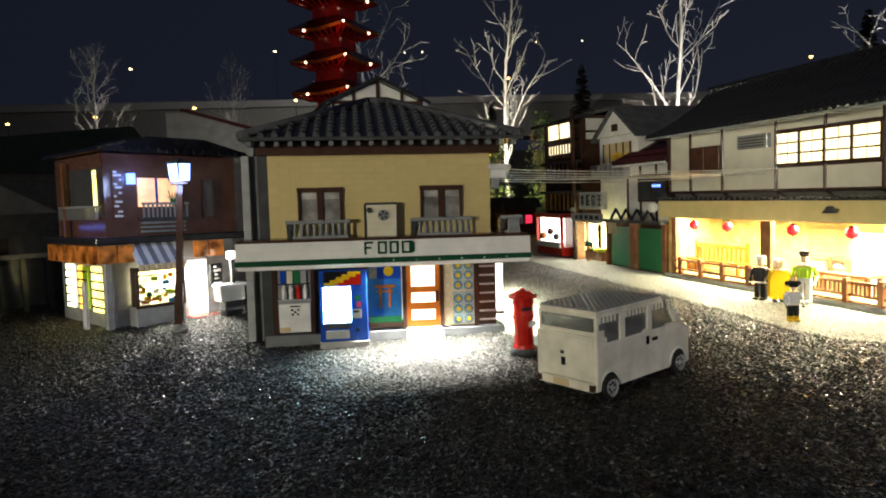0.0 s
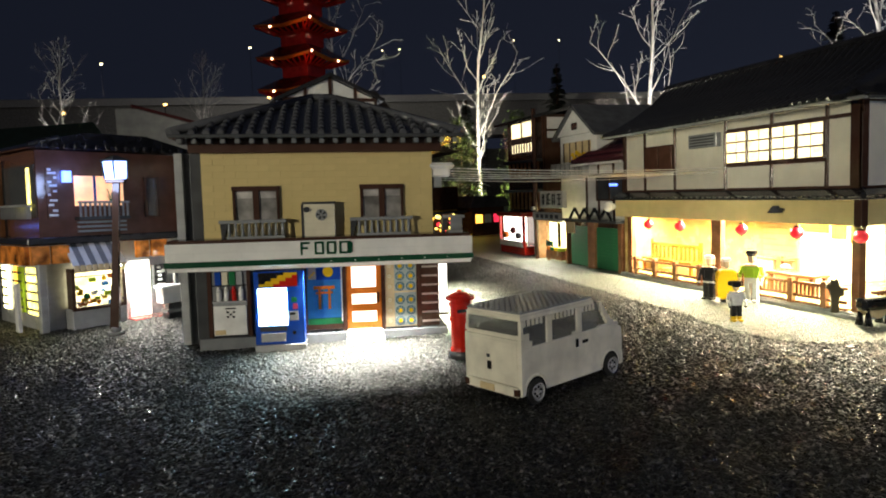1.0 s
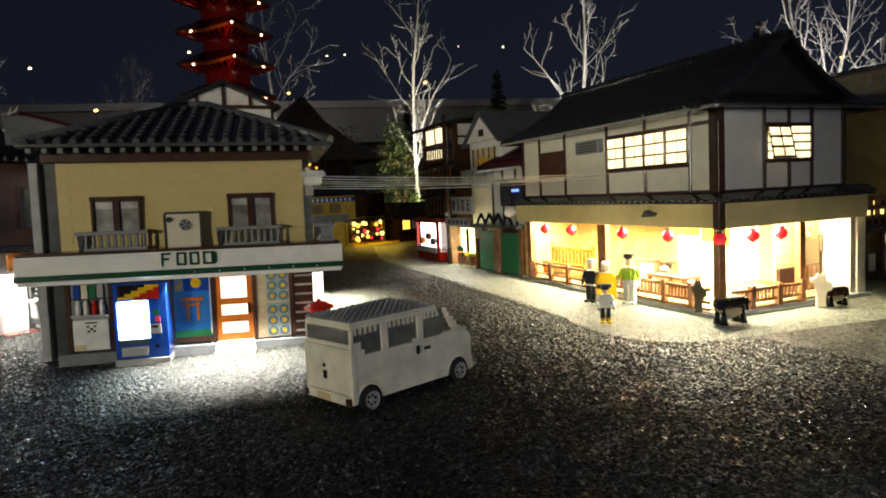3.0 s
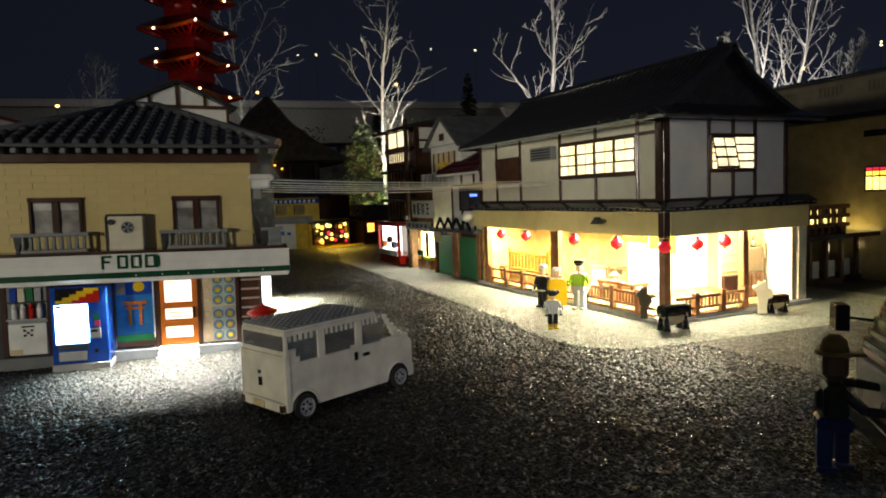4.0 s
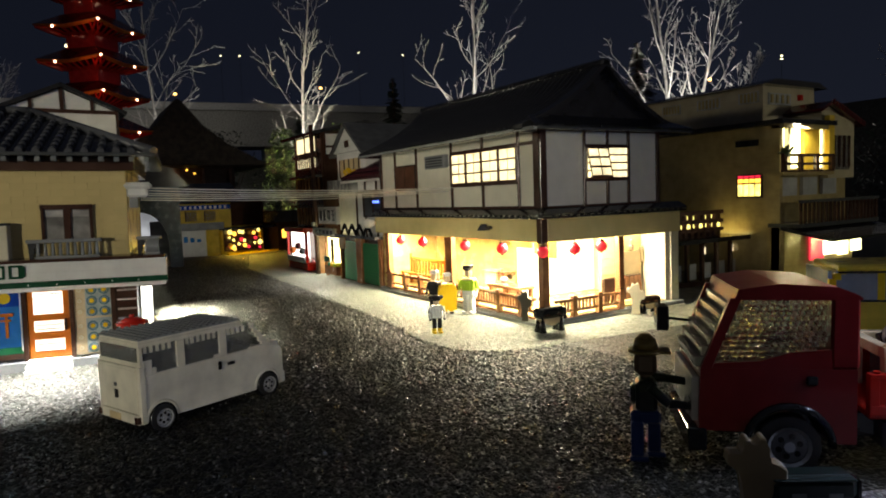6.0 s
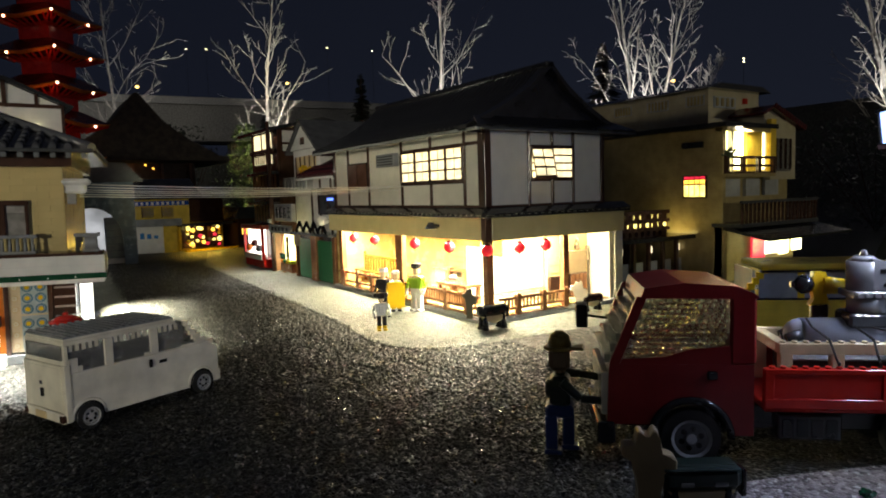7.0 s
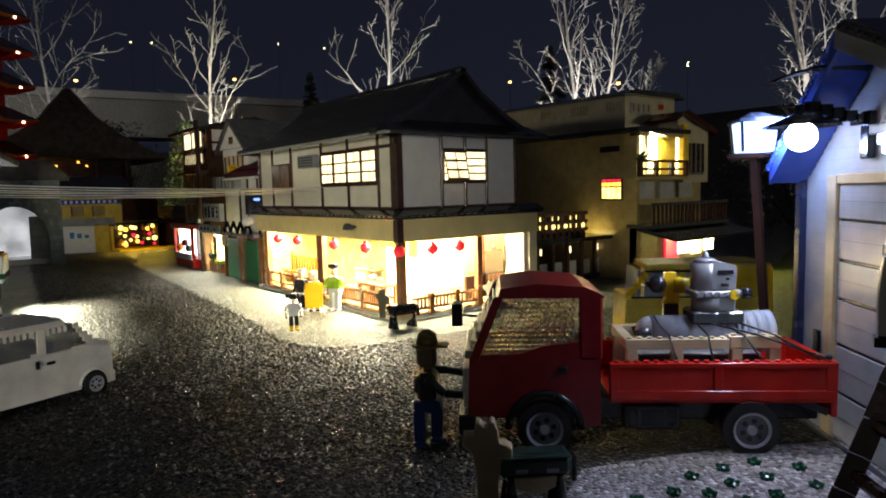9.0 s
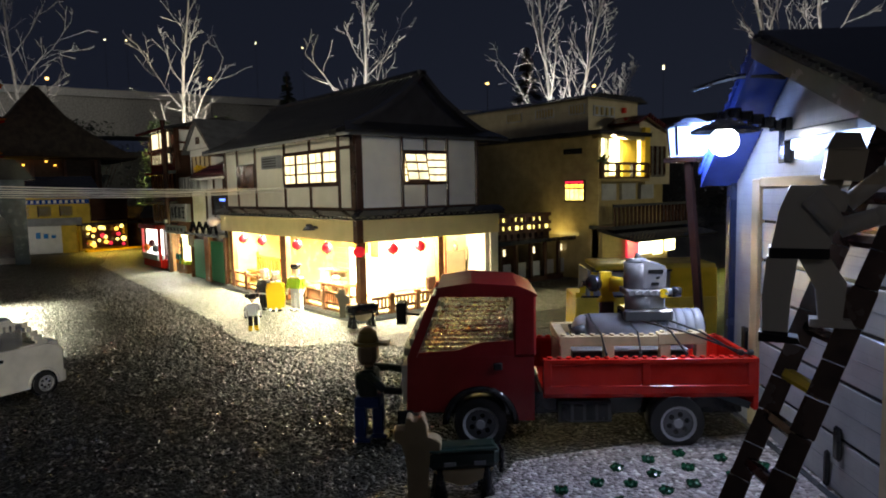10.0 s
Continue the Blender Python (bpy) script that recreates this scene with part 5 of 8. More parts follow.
for y in (0.0, 0.086):
    bd = boxpart("bed_side", RED, truck, 0.056, 0.240, y + 0.001, y + 0.005, 0.052, 0.080, label="red side board with panels")
    boxpart("bed_rail", RED, bd, 0.056, 0.240, y - 0.001, y + 0.006, 0.0765, 0.0810, 0.0006)
    boxpart("bed_rail", RED, bd, 0.056, 0.240, y - 0.001, y + 0.006, 0.0490, 0.0570, 0.0006)
    for x in (0.056, 0.142, 0.233):
        boxpart("bed_upright", RED, bd, x, x + 0.007, y - 0.0008, y + 0.006, 0.050, 0.0805, 0.0005)
    stud_field(bd, 0.062, 0.236, y + 0.0025, y + 0.0025, 0.0810, RED, 22, 1)
boxpart("tailboard", RED, truck, 0.238, 0.243, 0.0, 0.092, 0.034, 0.081, 0.001)
boxpart("tail_light", DKRED, truck, 0.240, 0.2445, 0.004, 0.020, 0.036, 0.044)
bm = bmesh.new()
slab(bm, [(0.205, 0.046), (0.236, 0.034), (0.238, 0.040), (0.212, 0.050)], "y", 0.004, 0.088)
part("mudguard", bm, DARK, truck)
wheel(truck, 0.0, -0.001, 0.0235, 0.018, 0.0160, DISC)
wheel(truck, 0.0, 0.075, 0.0235, 0.018, 0.0160, DISC)
wheel(truck, 0.173, -0.001, 0.0235, 0.022, 0.0158, DISC)
wheel(truck, 0.173, 0.071, 0.0235, 0.022, 0.0158, DISC)

TB = truck.matrix_world
cr = thing("crate_frame", TB @ pose(0.072, 0.016, 0.052), "tan open crate frame on the truck bed", "crate")
for y in (0.0, 0.060):
    boxpart("top_beam", TAN, cr, 0.0, 0.092, y, y + 0.008, 0.0365, 0.0455, 0.0006)
    boxpart("raised_beam", TAN, cr, 0.088, 0.131, y - 0.001, y + 0.009, 0.0375, 0.0480, 0.0006)
for x in (0.001, 0.040, 0.090, 0.1215):
    for y in (0.0, 0.060):
        boxpart("upright", TAN, cr, x, x + 0.0095, y, y + 0.008, 0.0, 0.0375, 0.0006)
for x in (0.0, 0.1215):
    boxpart("cross_beam", TAN, cr, x, x + 0.0090, 0.0085, 0.0595, 0.0365, 0.0450, 0.0006)
for k in range(10):
    bm = bmesh.new()
    tube(bm, (0.004 + k * 0.0088, 0.004, 0.0455), (0.004 + k * 0.0088, 0.004, 0.0472), 0.0024, 0.0024, 8)
    part("stud", bm, TAN, cr)
for k in range(5):
    bm = bmesh.new()
    tube(bm, (0.0925 + k * 0.0085, 0.004, 0.0480), (0.0925 + k * 0.0085, 0.004, 0.0497), 0.0024, 0.0024, 8)
    part("stud", bm, TAN, cr)
bg1 = thing("dark_box", TB @ pose(0.086, 0.027, 0.052), "dark box inside the crate frame", "box")
boxpart("casing", DARK, bg1, 0.0, 0.104, 0.0, 0.046, 0.0, 0.0290, 0.001)
boxpart("lid", GREY_S, bg1, -0.001, 0.105, -0.001, 0.047, 0.0290, 0.0305, 0.0005)
tk = thing("water_tank", TB @ pose(0.098, 0.056, 0.0825), "blue-grey ribbed tank lashed on the truck", "tank")
bm = bmesh.new()
tube(bm, (0.004, 0, 0.0140), (0.078, 0, 0.0140), 0.0140, 0.0155, 24)
part("shell", bm, TANK, tk)
for x in (0.077, 0.0855, 0.094, 0.1025):
    bm = bmesh.new()
    tube(bm, (x, 0, 0.0130), (x + 0.0080, 0, 0.0130), 0.0188, 0.0196, 26)
    part("rib", bm, TANK, tk)
bm = bmesh.new()
ball(bm, (0.004, 0, 0.0140), 0.0135, 12)
part("front_cap", bm, SILVER, tk)
for y in (-0.010, 0.006):
    bm = bmesh.new()
    tube(bm, (-0.010, y, 0.012), (0.002, y, 0.016), 0.0045, 0.0050, 8)
    part("pipe_stub", bm, DARK, tk)
pm = thing("pump_unit", TB @ pose(0.157, 0.054, 0.111), "grey toy-brick pump head on the tank", "pump")
boxpart("base", DARK, pm, -0.022, 0.024, -0.015, 0.015, -0.006, 0.006, 0.002)
bm = bmesh.new()
tube(bm, (-0.003, 0, 0.006), (-0.003, 0, 0.019), 0.0150, 0.0150, 16)
box(bm, -0.004, 0.0165, -0.014, 0.014, 0.006, 0.019, 0.001)
part("lower_body", bm, GREY_S, pm)
boxpart("collar", PUMP, pm, -0.020, 0.019, -0.016, 0.014, 0.0185, 0.0245, 0.001)
for k in range(6):
    bm = bmesh.new()
    tube(bm, (-0.017 + k * 0.0066, -0.0165, 0.0215), (-0.017 + k * 0.0066, -0.0190, 0.0215), 0.0022, 0.0018, 6)
    part("bolt", bm, PUMP, pm)
bm = bmesh.new()
tube(bm, (-0.006, 0, 0.0245), (-0.006, 0, 0.0490), 0.0128, 0.0128, 18)
part("body", bm, PUMP, pm)
bm = bmesh.new()
slab(bm, [(-0.006, 0.0245), (0.0170, 0.0245), (0.0185, 0.0445), (0.0150, 0.0475), (-0.006, 0.0520)], "y", -0.0125, 0.0125)
bmesh.ops.bevel(bm, geom=bm.edges[:], offset=0.0012, segments=2, affect="EDGES")
part("head_block", bm, PUMP, pm)
bm = bmesh.new()
tube(bm, (-0.006, 0, 0.0490), (-0.006, 0, 0.0530), 0.0120, 0.0070, 16)
tube(bm, (-0.006, 0, 0.0530), (-0.006, 0, 0.0580), 0.0032, 0.0022, 8)
part("cap", bm, PUMP, pm)
for x0, x1, z0, z1 in ((0.001, 0.0145, 0.0395, 0.0430), (0.004, 0.0105, 0.0285, 0.0310), (0.008, 0.0110, 0.0345, 0.0360)):
    boxpart("slot", BLACK, pm, x0, x1, -0.0132, -0.0120, z0, z1)
bm = bmesh.new()
tube(bm, (0.0135, -0.0162, 0.0215), (0.0135, -0.0190, 0.0215), 0.0042, 0.0042, 12)
part("gauge", bm, YELLOW, pm)
bm = bmesh.new()
tube(bm, (0.017, 0, 0.0205), (0.026, -0.002, 0.0205), 0.0036, 0.0030, 8)
part("outlet", bm, SILVER, pm)
bm = bmesh.new()
tube(bm, (0.026, -0.002, 0.0205), (0.034, -0.003, 0.0205), 0.0055, 0.0048, 10)
part("knob", bm, BLACK, pm)
yd = thing("yellow_winch", TB @ pose(0.128, 0.083, 0.0975), "yellow winch with a black ball behind the tank", "winch")
boxpart("stand", BROWN, yd, -0.007, 0.007, -0.004, 0.004, 0.0, 0.022, 0.001)
bm = bmesh.new()
slab(bm, [(-0.009, 0.020), (0.009, 0.020), (0.006, 0.026), (0.004, 0.034), (0.006, 0.044), (0.004, 0.050), (-0.006, 0.050), (-0.007, 0.034), (-0.005, 0.026)], "y", -0.004, 0.004)
part("upright", bm, YELLOW, yd)
bm = bmesh.new()
tube(bm, (0.002, 0, 0.0375), (0.020, 0, 0.0365), 0.0085, 0.0068, 12)
tube(bm, (0.020, 0, 0.0365), (0.024, 0, 0.0345), 0.0050, 0.0030, 10)
part("drum", bm, YELLOW, yd)
bm = bmesh.new()
ball(bm, (-0.0125, 0, 0.0385), 0.0088, 14)
tube(bm, (-0.024, 0, 0.0385), (-0.004, 0, 0.0385), 0.0028, 0.0028, 8)
part("black_ball", bm, BLACK, yd)
for k, (x0, x1) in enumerate(((0.104, 0.112), (0.138, 0.142), (0.162, 0.182), (0.176, 0.228), (0.150, 0.236))):
    bm = bmesh.new()
    pts = [(x0, 0.048, 0.1125), (x0 + 0.002, 0.040, 0.1060), (x0 + 0.35 * (x1 - x0) + 0.002, 0.0145, 0.1015), (x1, 0.0030, 0.0828)]
    for p, q in zip(pts, pts[1:]):
        tube(bm, TB @ Vector(p), TB @ Vector(q), 0.0010, 0.0010, 5)
    ball(bm, TB @ Vector((x1, 0.0030, 0.0850)), 0.0030 if k > 2 else 0.0012, 8)
    part("lashing_cord", bm, ROPE, None, "black cord tied over the truck's load", category="cord", group="cords over the load")

yv = thing("yellow_van", pose(1.198, 0.476, -0.014, 0, 0, -42), "yellow toy-brick van parked on the grass", "van")
bm = bmesh.new()
slab(bm, [(0.0, 0.014), (0.002, 0.090), (0.200, 0.090), (0.200, 0.014)], "y", 0.0, 0.09)
bmesh.ops.bevel(bm, geom=bm.edges[:], offset=0.002, segments=1, affect="EDGES")
yb = part("body", bm, YELLOW_B, yv)
for y in (0.001, 0.085):
    boxpart("side_panel", YELLOW, yb, 0.136, 0.199, y, y + 0.004, 0.088, 0.130, label="yellow side panel")
boxpart("roof", YELLOW_B, yv, 0.030, 0.198, 0.002, 0.088, 0.128, 0.136, 0.002)
for x0, x1 in ((0.075, 0.083), (0.135, 0.143), (0.190, 0.198)):
    for y in (0.002, 0.084):
        boxpart("pillar", YELLOW, yb, x0, x1, y, y + 0.004, 0.088, 0.130)
for k in range(6):
    boxpart("windscreen_pillar", YELLOW, yb, 0.003 + k * 0.0055, 0.011 + k * 0.0055, 0.002, 0.008, 0.088 + k * 0.0072, 0.0965 + k * 0.0072)
boxpart("side_window", GREY_S, yb, 0.028, 0.136, 0.004, 0.0056, 0.090, 0.128)
for z in (0.0885, 0.1250):
    boxpart("window_trim", BLACK, yb, 0.030 if z > 0.1 else 0.010, 0.137, 0.0008, 0.0036, z, z + 0.003)
boxpart("windscreen", GREY_S, yb, 0.020, 0.024, 0.008, 0.084, 0.090, 0.128)
boxpart("bumper", BLACK, yv, -0.005, 0.004, -0.001, 0.091, 0.014, 0.034, 0.001)
for x in (0.035, 0.160):
    wheel(yv, x, -0.002, 0.020, 0.014, 0.014)
    wheel(yv, x, 0.078, 0.020, 0.014, 0.014)


# ---- lamps on posts ----
def lantern_lamp(name, base, top, s, label, w):
    """A timber post with a square lantern; base and top in the world, s: the lantern's half width."""
    ob = thing(name, Matrix.Translation(base), label, "street lamp", "street lamps")
    d = Vector(top) - Vector(base)
    bm = bmesh.new()
    tube(bm, (0, 0, 0), (0, 0, 0.006), s * 0.95, s * 0.95, 8)
    tube(bm, (0, 0, 0.006), (0, 0, 0.014), s * 0.62, s * 0.55, 8)
    part("foot", bm, GREY_S, ob)
    bm = bmesh.new()
    tube(bm, Vector((0, 0, 0.012)), d * 0.30, w * 1.25, w * 1.2, 4)
    part("lower_post", bm, BROWN, ob)
    bm = bmesh.new()
    tube(bm, d * 0.30, d + Vector((0, 0, -0.022)), w, w * 0.95, 4)
    part("post", bm, BROWN, ob)
    t = d
    bm = bmesh.new()
    box(bm, t.x - s * 0.98, t.x + s * 0.98, t.y - s * 0.98, t.y + s * 0.98, t.z - 0.024, t.z - 0.0185, 0.001)
    part("lantern_base", bm, BROWN, ob)
    bm = bmesh.new()
    tube(bm, t + Vector((0, 0, -0.017)), t + Vector((0, 0, 0.012)), s * 1.10, s * 1.28, 4)
    part("lantern_glass", bm, L_LAMP, ob, "glowing blue-white lantern panes")
    for k in range(4):
        a = k * math.pi / 2
        bm = bmesh.new()
        tube(bm, t + Vector((s * 1.17 * math.cos(a), s * 1.14 * math.sin(a), -0.017)), t + Vector((s * 1.32 * math.cos(a), s * 1.32 * math.sin(a), 0.012)), 0.0016, 0.0016, 5)
        part("lantern_bar", bm, BLACK, ob)
    bm = bmesh.new()
    tube(bm, t + Vector((0, 0, 0.012)), t + Vector((0, 0, 0.016)), s * 1.55, s * 1.45, 4)
    tube(bm, t + Vector((0, 0, 0.016)), t + Vector((0, 0, 0.022)), s * 1.2, s * 0.4, 4)
    part("lantern_roof", bm, DARK, ob)
    return ob


lantern_lamp("street_lamp", (-0.012, 1.346, 0), (0.006, 1.360, 0.280), 0.0148, "timber street lamp with a glowing square lantern", 0.0075)
lantern_lamp("street_lamp", (1.131, 0.244, 0.004), (1.116, 0.257, 0.279), 0.0190, "timber street lamp with a glowing square lantern", 0.0052)
lamp("lantern_lamp", "POINT", 0.30, ICE, pose(0.000, 1.325, 0.262), 0.02)
lamp("lantern_lamp", "POINT", 0.5, (0.28, 0.42, 1.0), pose(1.104, 0.232, 0.300), 0.015)


# ---- toy-brick figures: each one plain mesh in blocks, coloured by height ----
def banded(name, bands, head):
    """A plastic whose colour changes with height: rows of (upper height, colour)."""
    m, nt, b = mat(name)
    tc = nt.nodes.new("ShaderNodeTexCoord")
    sx = nt.nodes.new("ShaderNodeSeparateXYZ")
    nt.links.new(tc.outputs["Object"], sx.inputs[0])
    col = head
    for z, c in bands[::-1]:
        ge = nt.nodes.new("ShaderNodeMath")
        ge.operation = "GREATER_THAN"
        nt.links.new(sx.outputs[2], ge.inputs[0])
        ge.inputs[1].default_value = z
        col = mixed(nt, ge.outputs[0], c, col)
    nt.links.new(col, b.inputs["Base Color"])
    b.inputs["Roughness"].default_value = 0.35
    b.inputs["Specular IOR Level"].default_value = 0.25
    return m


def figure(m, h, mt, label, hat="", coat=False):
    """One blocky figure of height h: feet, legs, body, arms, head and hat in one mesh, facing +x."""
    bm = bmesh.new()
    k = h / 0.10
    def b(x0, x1, y0, y1, z0, z1, r=0.0012):
        box(bm, x0 * k, x1 * k, y0 * k, y1 * k, z0 * k, z1 * k, r * k)
    b(-0.006, 0.012, -0.013, -0.003, 0, 0.005)
    b(-0.006, 0.012, 0.003, 0.013, 0, 0.005)
    b(-0.006, 0.006, -0.012, -0.002, 0.005, 0.040)
    b(-0.006, 0.006, 0.002, 0.012, 0.005, 0.040)
    slab(bm, [(y * k, z * k) for y, z in ((-0.0105, 0.038), (0.0105, 0.038), (0.0115, 0.048), (0.0155, 0.066), (0.0125, 0.0725), (-0.0125, 0.0725), (-0.0155, 0.066), (-0.0115, 0.048))], "x", -0.0075 * k, 0.0075 * k)
    b(-0.0085, 0.0085, -0.009, 0.009, 0.044, 0.068, 0.003)
    for s in (-1, 1):
        tube(bm, Vector((0, s * 0.0165, 0.068)) * k, Vector((0.002, s * 0.0205, 0.052)) * k, 0.0042 * k, 0.0036 * k, 8)
        tube(bm, Vector((0.002, s * 0.0205, 0.052)) * k, Vector((0.009, s * 0.0190, 0.039)) * k, 0.0036 * k, 0.0030 * k, 8)
        ball(bm, Vector((0.010, s * 0.0188, 0.0375)) * k, 0.0036 * k, 8)
    tube(bm, Vector((0, 0, 0.071)) * k, Vector((0, 0, 0.077)) * k, 0.0038 * k, 0.0038 * k, 8)
    b(-0.0072, 0.0072, -0.0070, 0.0070, 0.076, 0.093, 0.003)
    tube(bm, Vector((0, 0, 0.093)) * k, Vector((0, 0, 0.0955)) * k, 0.0040 * k, 0.0040 * k, 8)
    if coat:
        slab(bm, [(y * k, z * k) for y, z in ((-0.0200, 0.010), (0.0200, 0.010), (0.0215, 0.034), (0.0205, 0.055), (0.0130, 0.071), (-0.0130, 0.071), (-0.0205, 0.055), (-0.0215, 0.034))], "x", -0.0125 * k, 0.0125 * k)
    if hat == "buns":
        b(-0.010, 0.009, -0.0105, 0.0105, 0.083, 0.098, 0.003)
        for s in (-1, 1):
            ball(bm, Vector((-0.002, s * 0.0135, 0.092)) * k, 0.0062 * k, 8)
    elif hat == "hair":
        b(-0.009, 0.006, -0.009, 0.009, 0.090, 0.098, 0.002)
        b(-0.010, -0.004, -0.010, 0.010, 0.076, 0.094, 0.002)
    elif hat == "cap":
        b(-0.009, 0.009, -0.009, 0.009, 0.091, 0.099, 0.002)
        b(0.006, 0.015, -0.007, 0.007, 0.091, 0.093)
    ob = part("toy_figure", bm, mt, None, label, category="figure")
    ob.matrix_world = m
    return ob


PALE, INK, YEL, LIM, CLR, NAVY = (0.66, 0.53, 0.34), (0.012, 0.012, 0.014), (0.72, 0.46, 0.01), (0.34, 0.56, 0.03), (0.72, 0.74, 0.72), (0.012, 0.030, 0.13)
figure(pose(1.013, 1.106, 0.0022, 0, 0, 200), 0.083, banded("figure_black", ((0.031, INK), (0.034, CLR), (0.060, INK), (0.075, PALE)), CLR), "brick-built toy figure in black with pale hair", "hair")
figure(pose(1.023, 1.074, 0.0022, 0, 0, 240), 0.080, banded("figure_yellow", ((0.004, INK), (0.057, YEL), (0.072, PALE)), CLR), "brick-built toy figure in a wide yellow coat", "hair", coat=True)
figure(pose(1.054, 1.047, 0.0022, 0, 0, 210), 0.093, banded("figure_lime", ((0.044, CLR), (0.064, LIM), (0.082, PALE)), INK), "brick-built toy figure in a lime top and dark cap", "cap")
figure(pose(0.915, 0.934, 0.0022, 0, 0, 250), 0.064, banded("figure_child", ((0.008, YEL), (0.025, INK), (0.046, CLR), (0.053, PALE)), INK), "small brick-built toy figure with black hair in buns", "buns")
bm = bmesh.new()
for x0, s in ((-0.0125, -1), (0.0015, 1)):
    box(bm, x0, x0 + 0.010, s * 0.006 - 0.005, s * 0.006 + 0.005, 0.0045, 0.034, 0.001)
    box(bm, x0 - 0.001, x0 + 0.014, s * 0.006 - 0.0055, s * 0.006 + 0.0055, 0.0, 0.0045, 0.001)
box(bm, -0.0125, 0.0115, -0.010, 0.010, 0.032, 0.043, 0.002)
box(bm, -0.0085, 0.0085, -0.0115, 0.0115, 0.042, 0.068, 0.003)
box(bm, -0.0125, -0.0060, -0.006, 0.006, 0.048, 0.064, 0.002)
for s, z1 in ((-1, 0.050), (1, 0.063)):
    tube(bm, (0.002, s * 0.0145, 0.0655), (0.017, s * 0.0150, z1 + 0.002), 0.0044, 0.0038, 8)
    tube(bm, (0.017, s * 0.0150, z1 + 0.002), (0.034, s * 0.0120, z1), 0.0038, 0.0032, 8)
    ball(bm, (0.035, s * 0.0118, z1), 0.0040, 8)
tube(bm, (0, 0, 0.067), (0, 0, 0.074), 0.0045, 0.0045, 8)
box(bm, -0.0090, 0.0085, -0.0085, 0.0085, 0.0725, 0.0920, 0.0035)
tube(bm, (0, 0, 0.0910), (0, 0, 0.0935), 0.0140, 0.0130, 14)
box(bm, 0.006, 0.0200, -0.0075, 0.0075, 0.0905, 0.0930, 0.0010)
tube(bm, (0, 0, 0.0935), (0, 0, 0.1020), 0.0100, 0.0085, 12)
tube(bm, (0, 0, 0.1020), (0, 0, 0.1065), 0.0085, 0.0030, 12)
fm = part("toy_figure", bm, banded("figure_farmer", ((0.0435, NAVY), (0.060, (0.015, 0.020, 0.022)), (0.070, (0.020, 0.030, 0.018)), (0.0905, (0.10, 0.07, 0.045))), (0.14, 0.10, 0.03)), None, "brick-built toy farmer in blue trousers and straw hat", category="figure")
fm.matrix_world = pose(0.798, 0.393, 0, 0, 0, -46)


# benches, each with a brick-built animal statue beside it
def street_bench(m, label, shell, trim):
    ob = thing("street_bench", m, label, "bench", "street benches")
    bm = bmesh.new()
    box(bm, -0.0280, 0.0280, -0.0100, 0.0100, 0.0220, 0.0400, 0.0052)
    part("body", bm, shell, ob)
    boxpart("top_rim", shell, ob, -0.0255, 0.0255, -0.0105, 0.0105, 0.0372, 0.0388, 0.0006)
    for x in (-0.0150, 0.0075):
        boxpart("front_block", trim, ob, x, x + 0.0090, -0.0108, -0.0095, 0.0265, 0.0300, 0.0004)
    boxpart("end_block", BLACK, ob, 0.0272, 0.0310, -0.0060, 0.0060, 0.0170, 0.0360, 0.0010)
    bm = bmesh.new()
    slab(bm, [(-0.0225, 0.0222), (0.0225, 0.0222), (0.0150, 0.0150), (0.0030, 0.0105), (-0.0030, 0.0105), (-0.0150, 0.0150)], "y", -0.0075, 0.0075)
    part("under_board", bm, TAN, ob, "pale stepped board under the seat")
    for x in (-0.0180, 0.0180):
        bm = bmesh.new()
        for y in (-0.0060, 0.0060):
            tube(bm, (x, y, 0.0235), (x, y * 1.25, 0.0), 0.0024, 0.0062, 7)
        part("leg", bm, BLACK, ob)
    return ob


def statue(m, h, mt, label):
    """A brick-built animal that stands upright with raised paws, cut in one stepped block."""
    bm = bmesh.new()
    k = h / 0.060
    out = [(-0.008, 0.0), (0.008, 0.0), (0.008, 0.005), (0.006, 0.007), (0.006, 0.018), (0.008, 0.022), (0.008, 0.029), (0.015, 0.029), (0.017, 0.032), (0.017, 0.042), (0.013, 0.045), (0.007, 0.045),
           (0.008, 0.050), (0.006, 0.055), (0.005, 0.061), (0.002, 0.061), (0.001, 0.056), (-0.003, 0.056), (-0.004, 0.060), (-0.007, 0.060), (-0.008, 0.054), (-0.008, 0.050), (-0.016, 0.051), (-0.017, 0.044),
           (-0.010, 0.041), (-0.008, 0.034), (-0.007, 0.022), (-0.006, 0.018), (-0.006, 0.007), (-0.008, 0.005)]
    slab(bm, [(x * k, z * k) for x, z in out], "y", -0.0060 * k, 0.0060 * k)
    bmesh.ops.bevel(bm, geom=bm.edges[:], offset=0.0010, segments=1, affect="EDGES")
    ob = part("statue", bm, mt, None, label, category="statue")
    ob.matrix_world = m
    return ob


street_bench(pose(1.061, 0.823, 0.0022, 0, 0, -4), "black brick bench on splayed legs before the tea house", BLACK, BROWN)
street_bench(pose(1.297, 0.826, 0.0022, 0, 0, -8) @ Matrix.Scale(0.78, 4), "low brown brick bench beside the pale statue", BROWN, WOOD)
street_bench(pose(0.789, 0.252, 0, 0, 0, -34), "dark green brick bench on the asphalt beside the truck", DRUM, GREY_S)
statue(pose(1.064, 0.890, 0.0085, 0, 0, -37) @ Matrix.Diagonal((0.85, 0.7, 1.0, 1.0)), 0.052, STATUE_DK, "dark brick-built animal statue beside the bench")
statue(pose(1.272, 0.833, 0.0022, 0, 0, -46), 0.056, CREAM, "pale brick-built animal statue beside the bench")
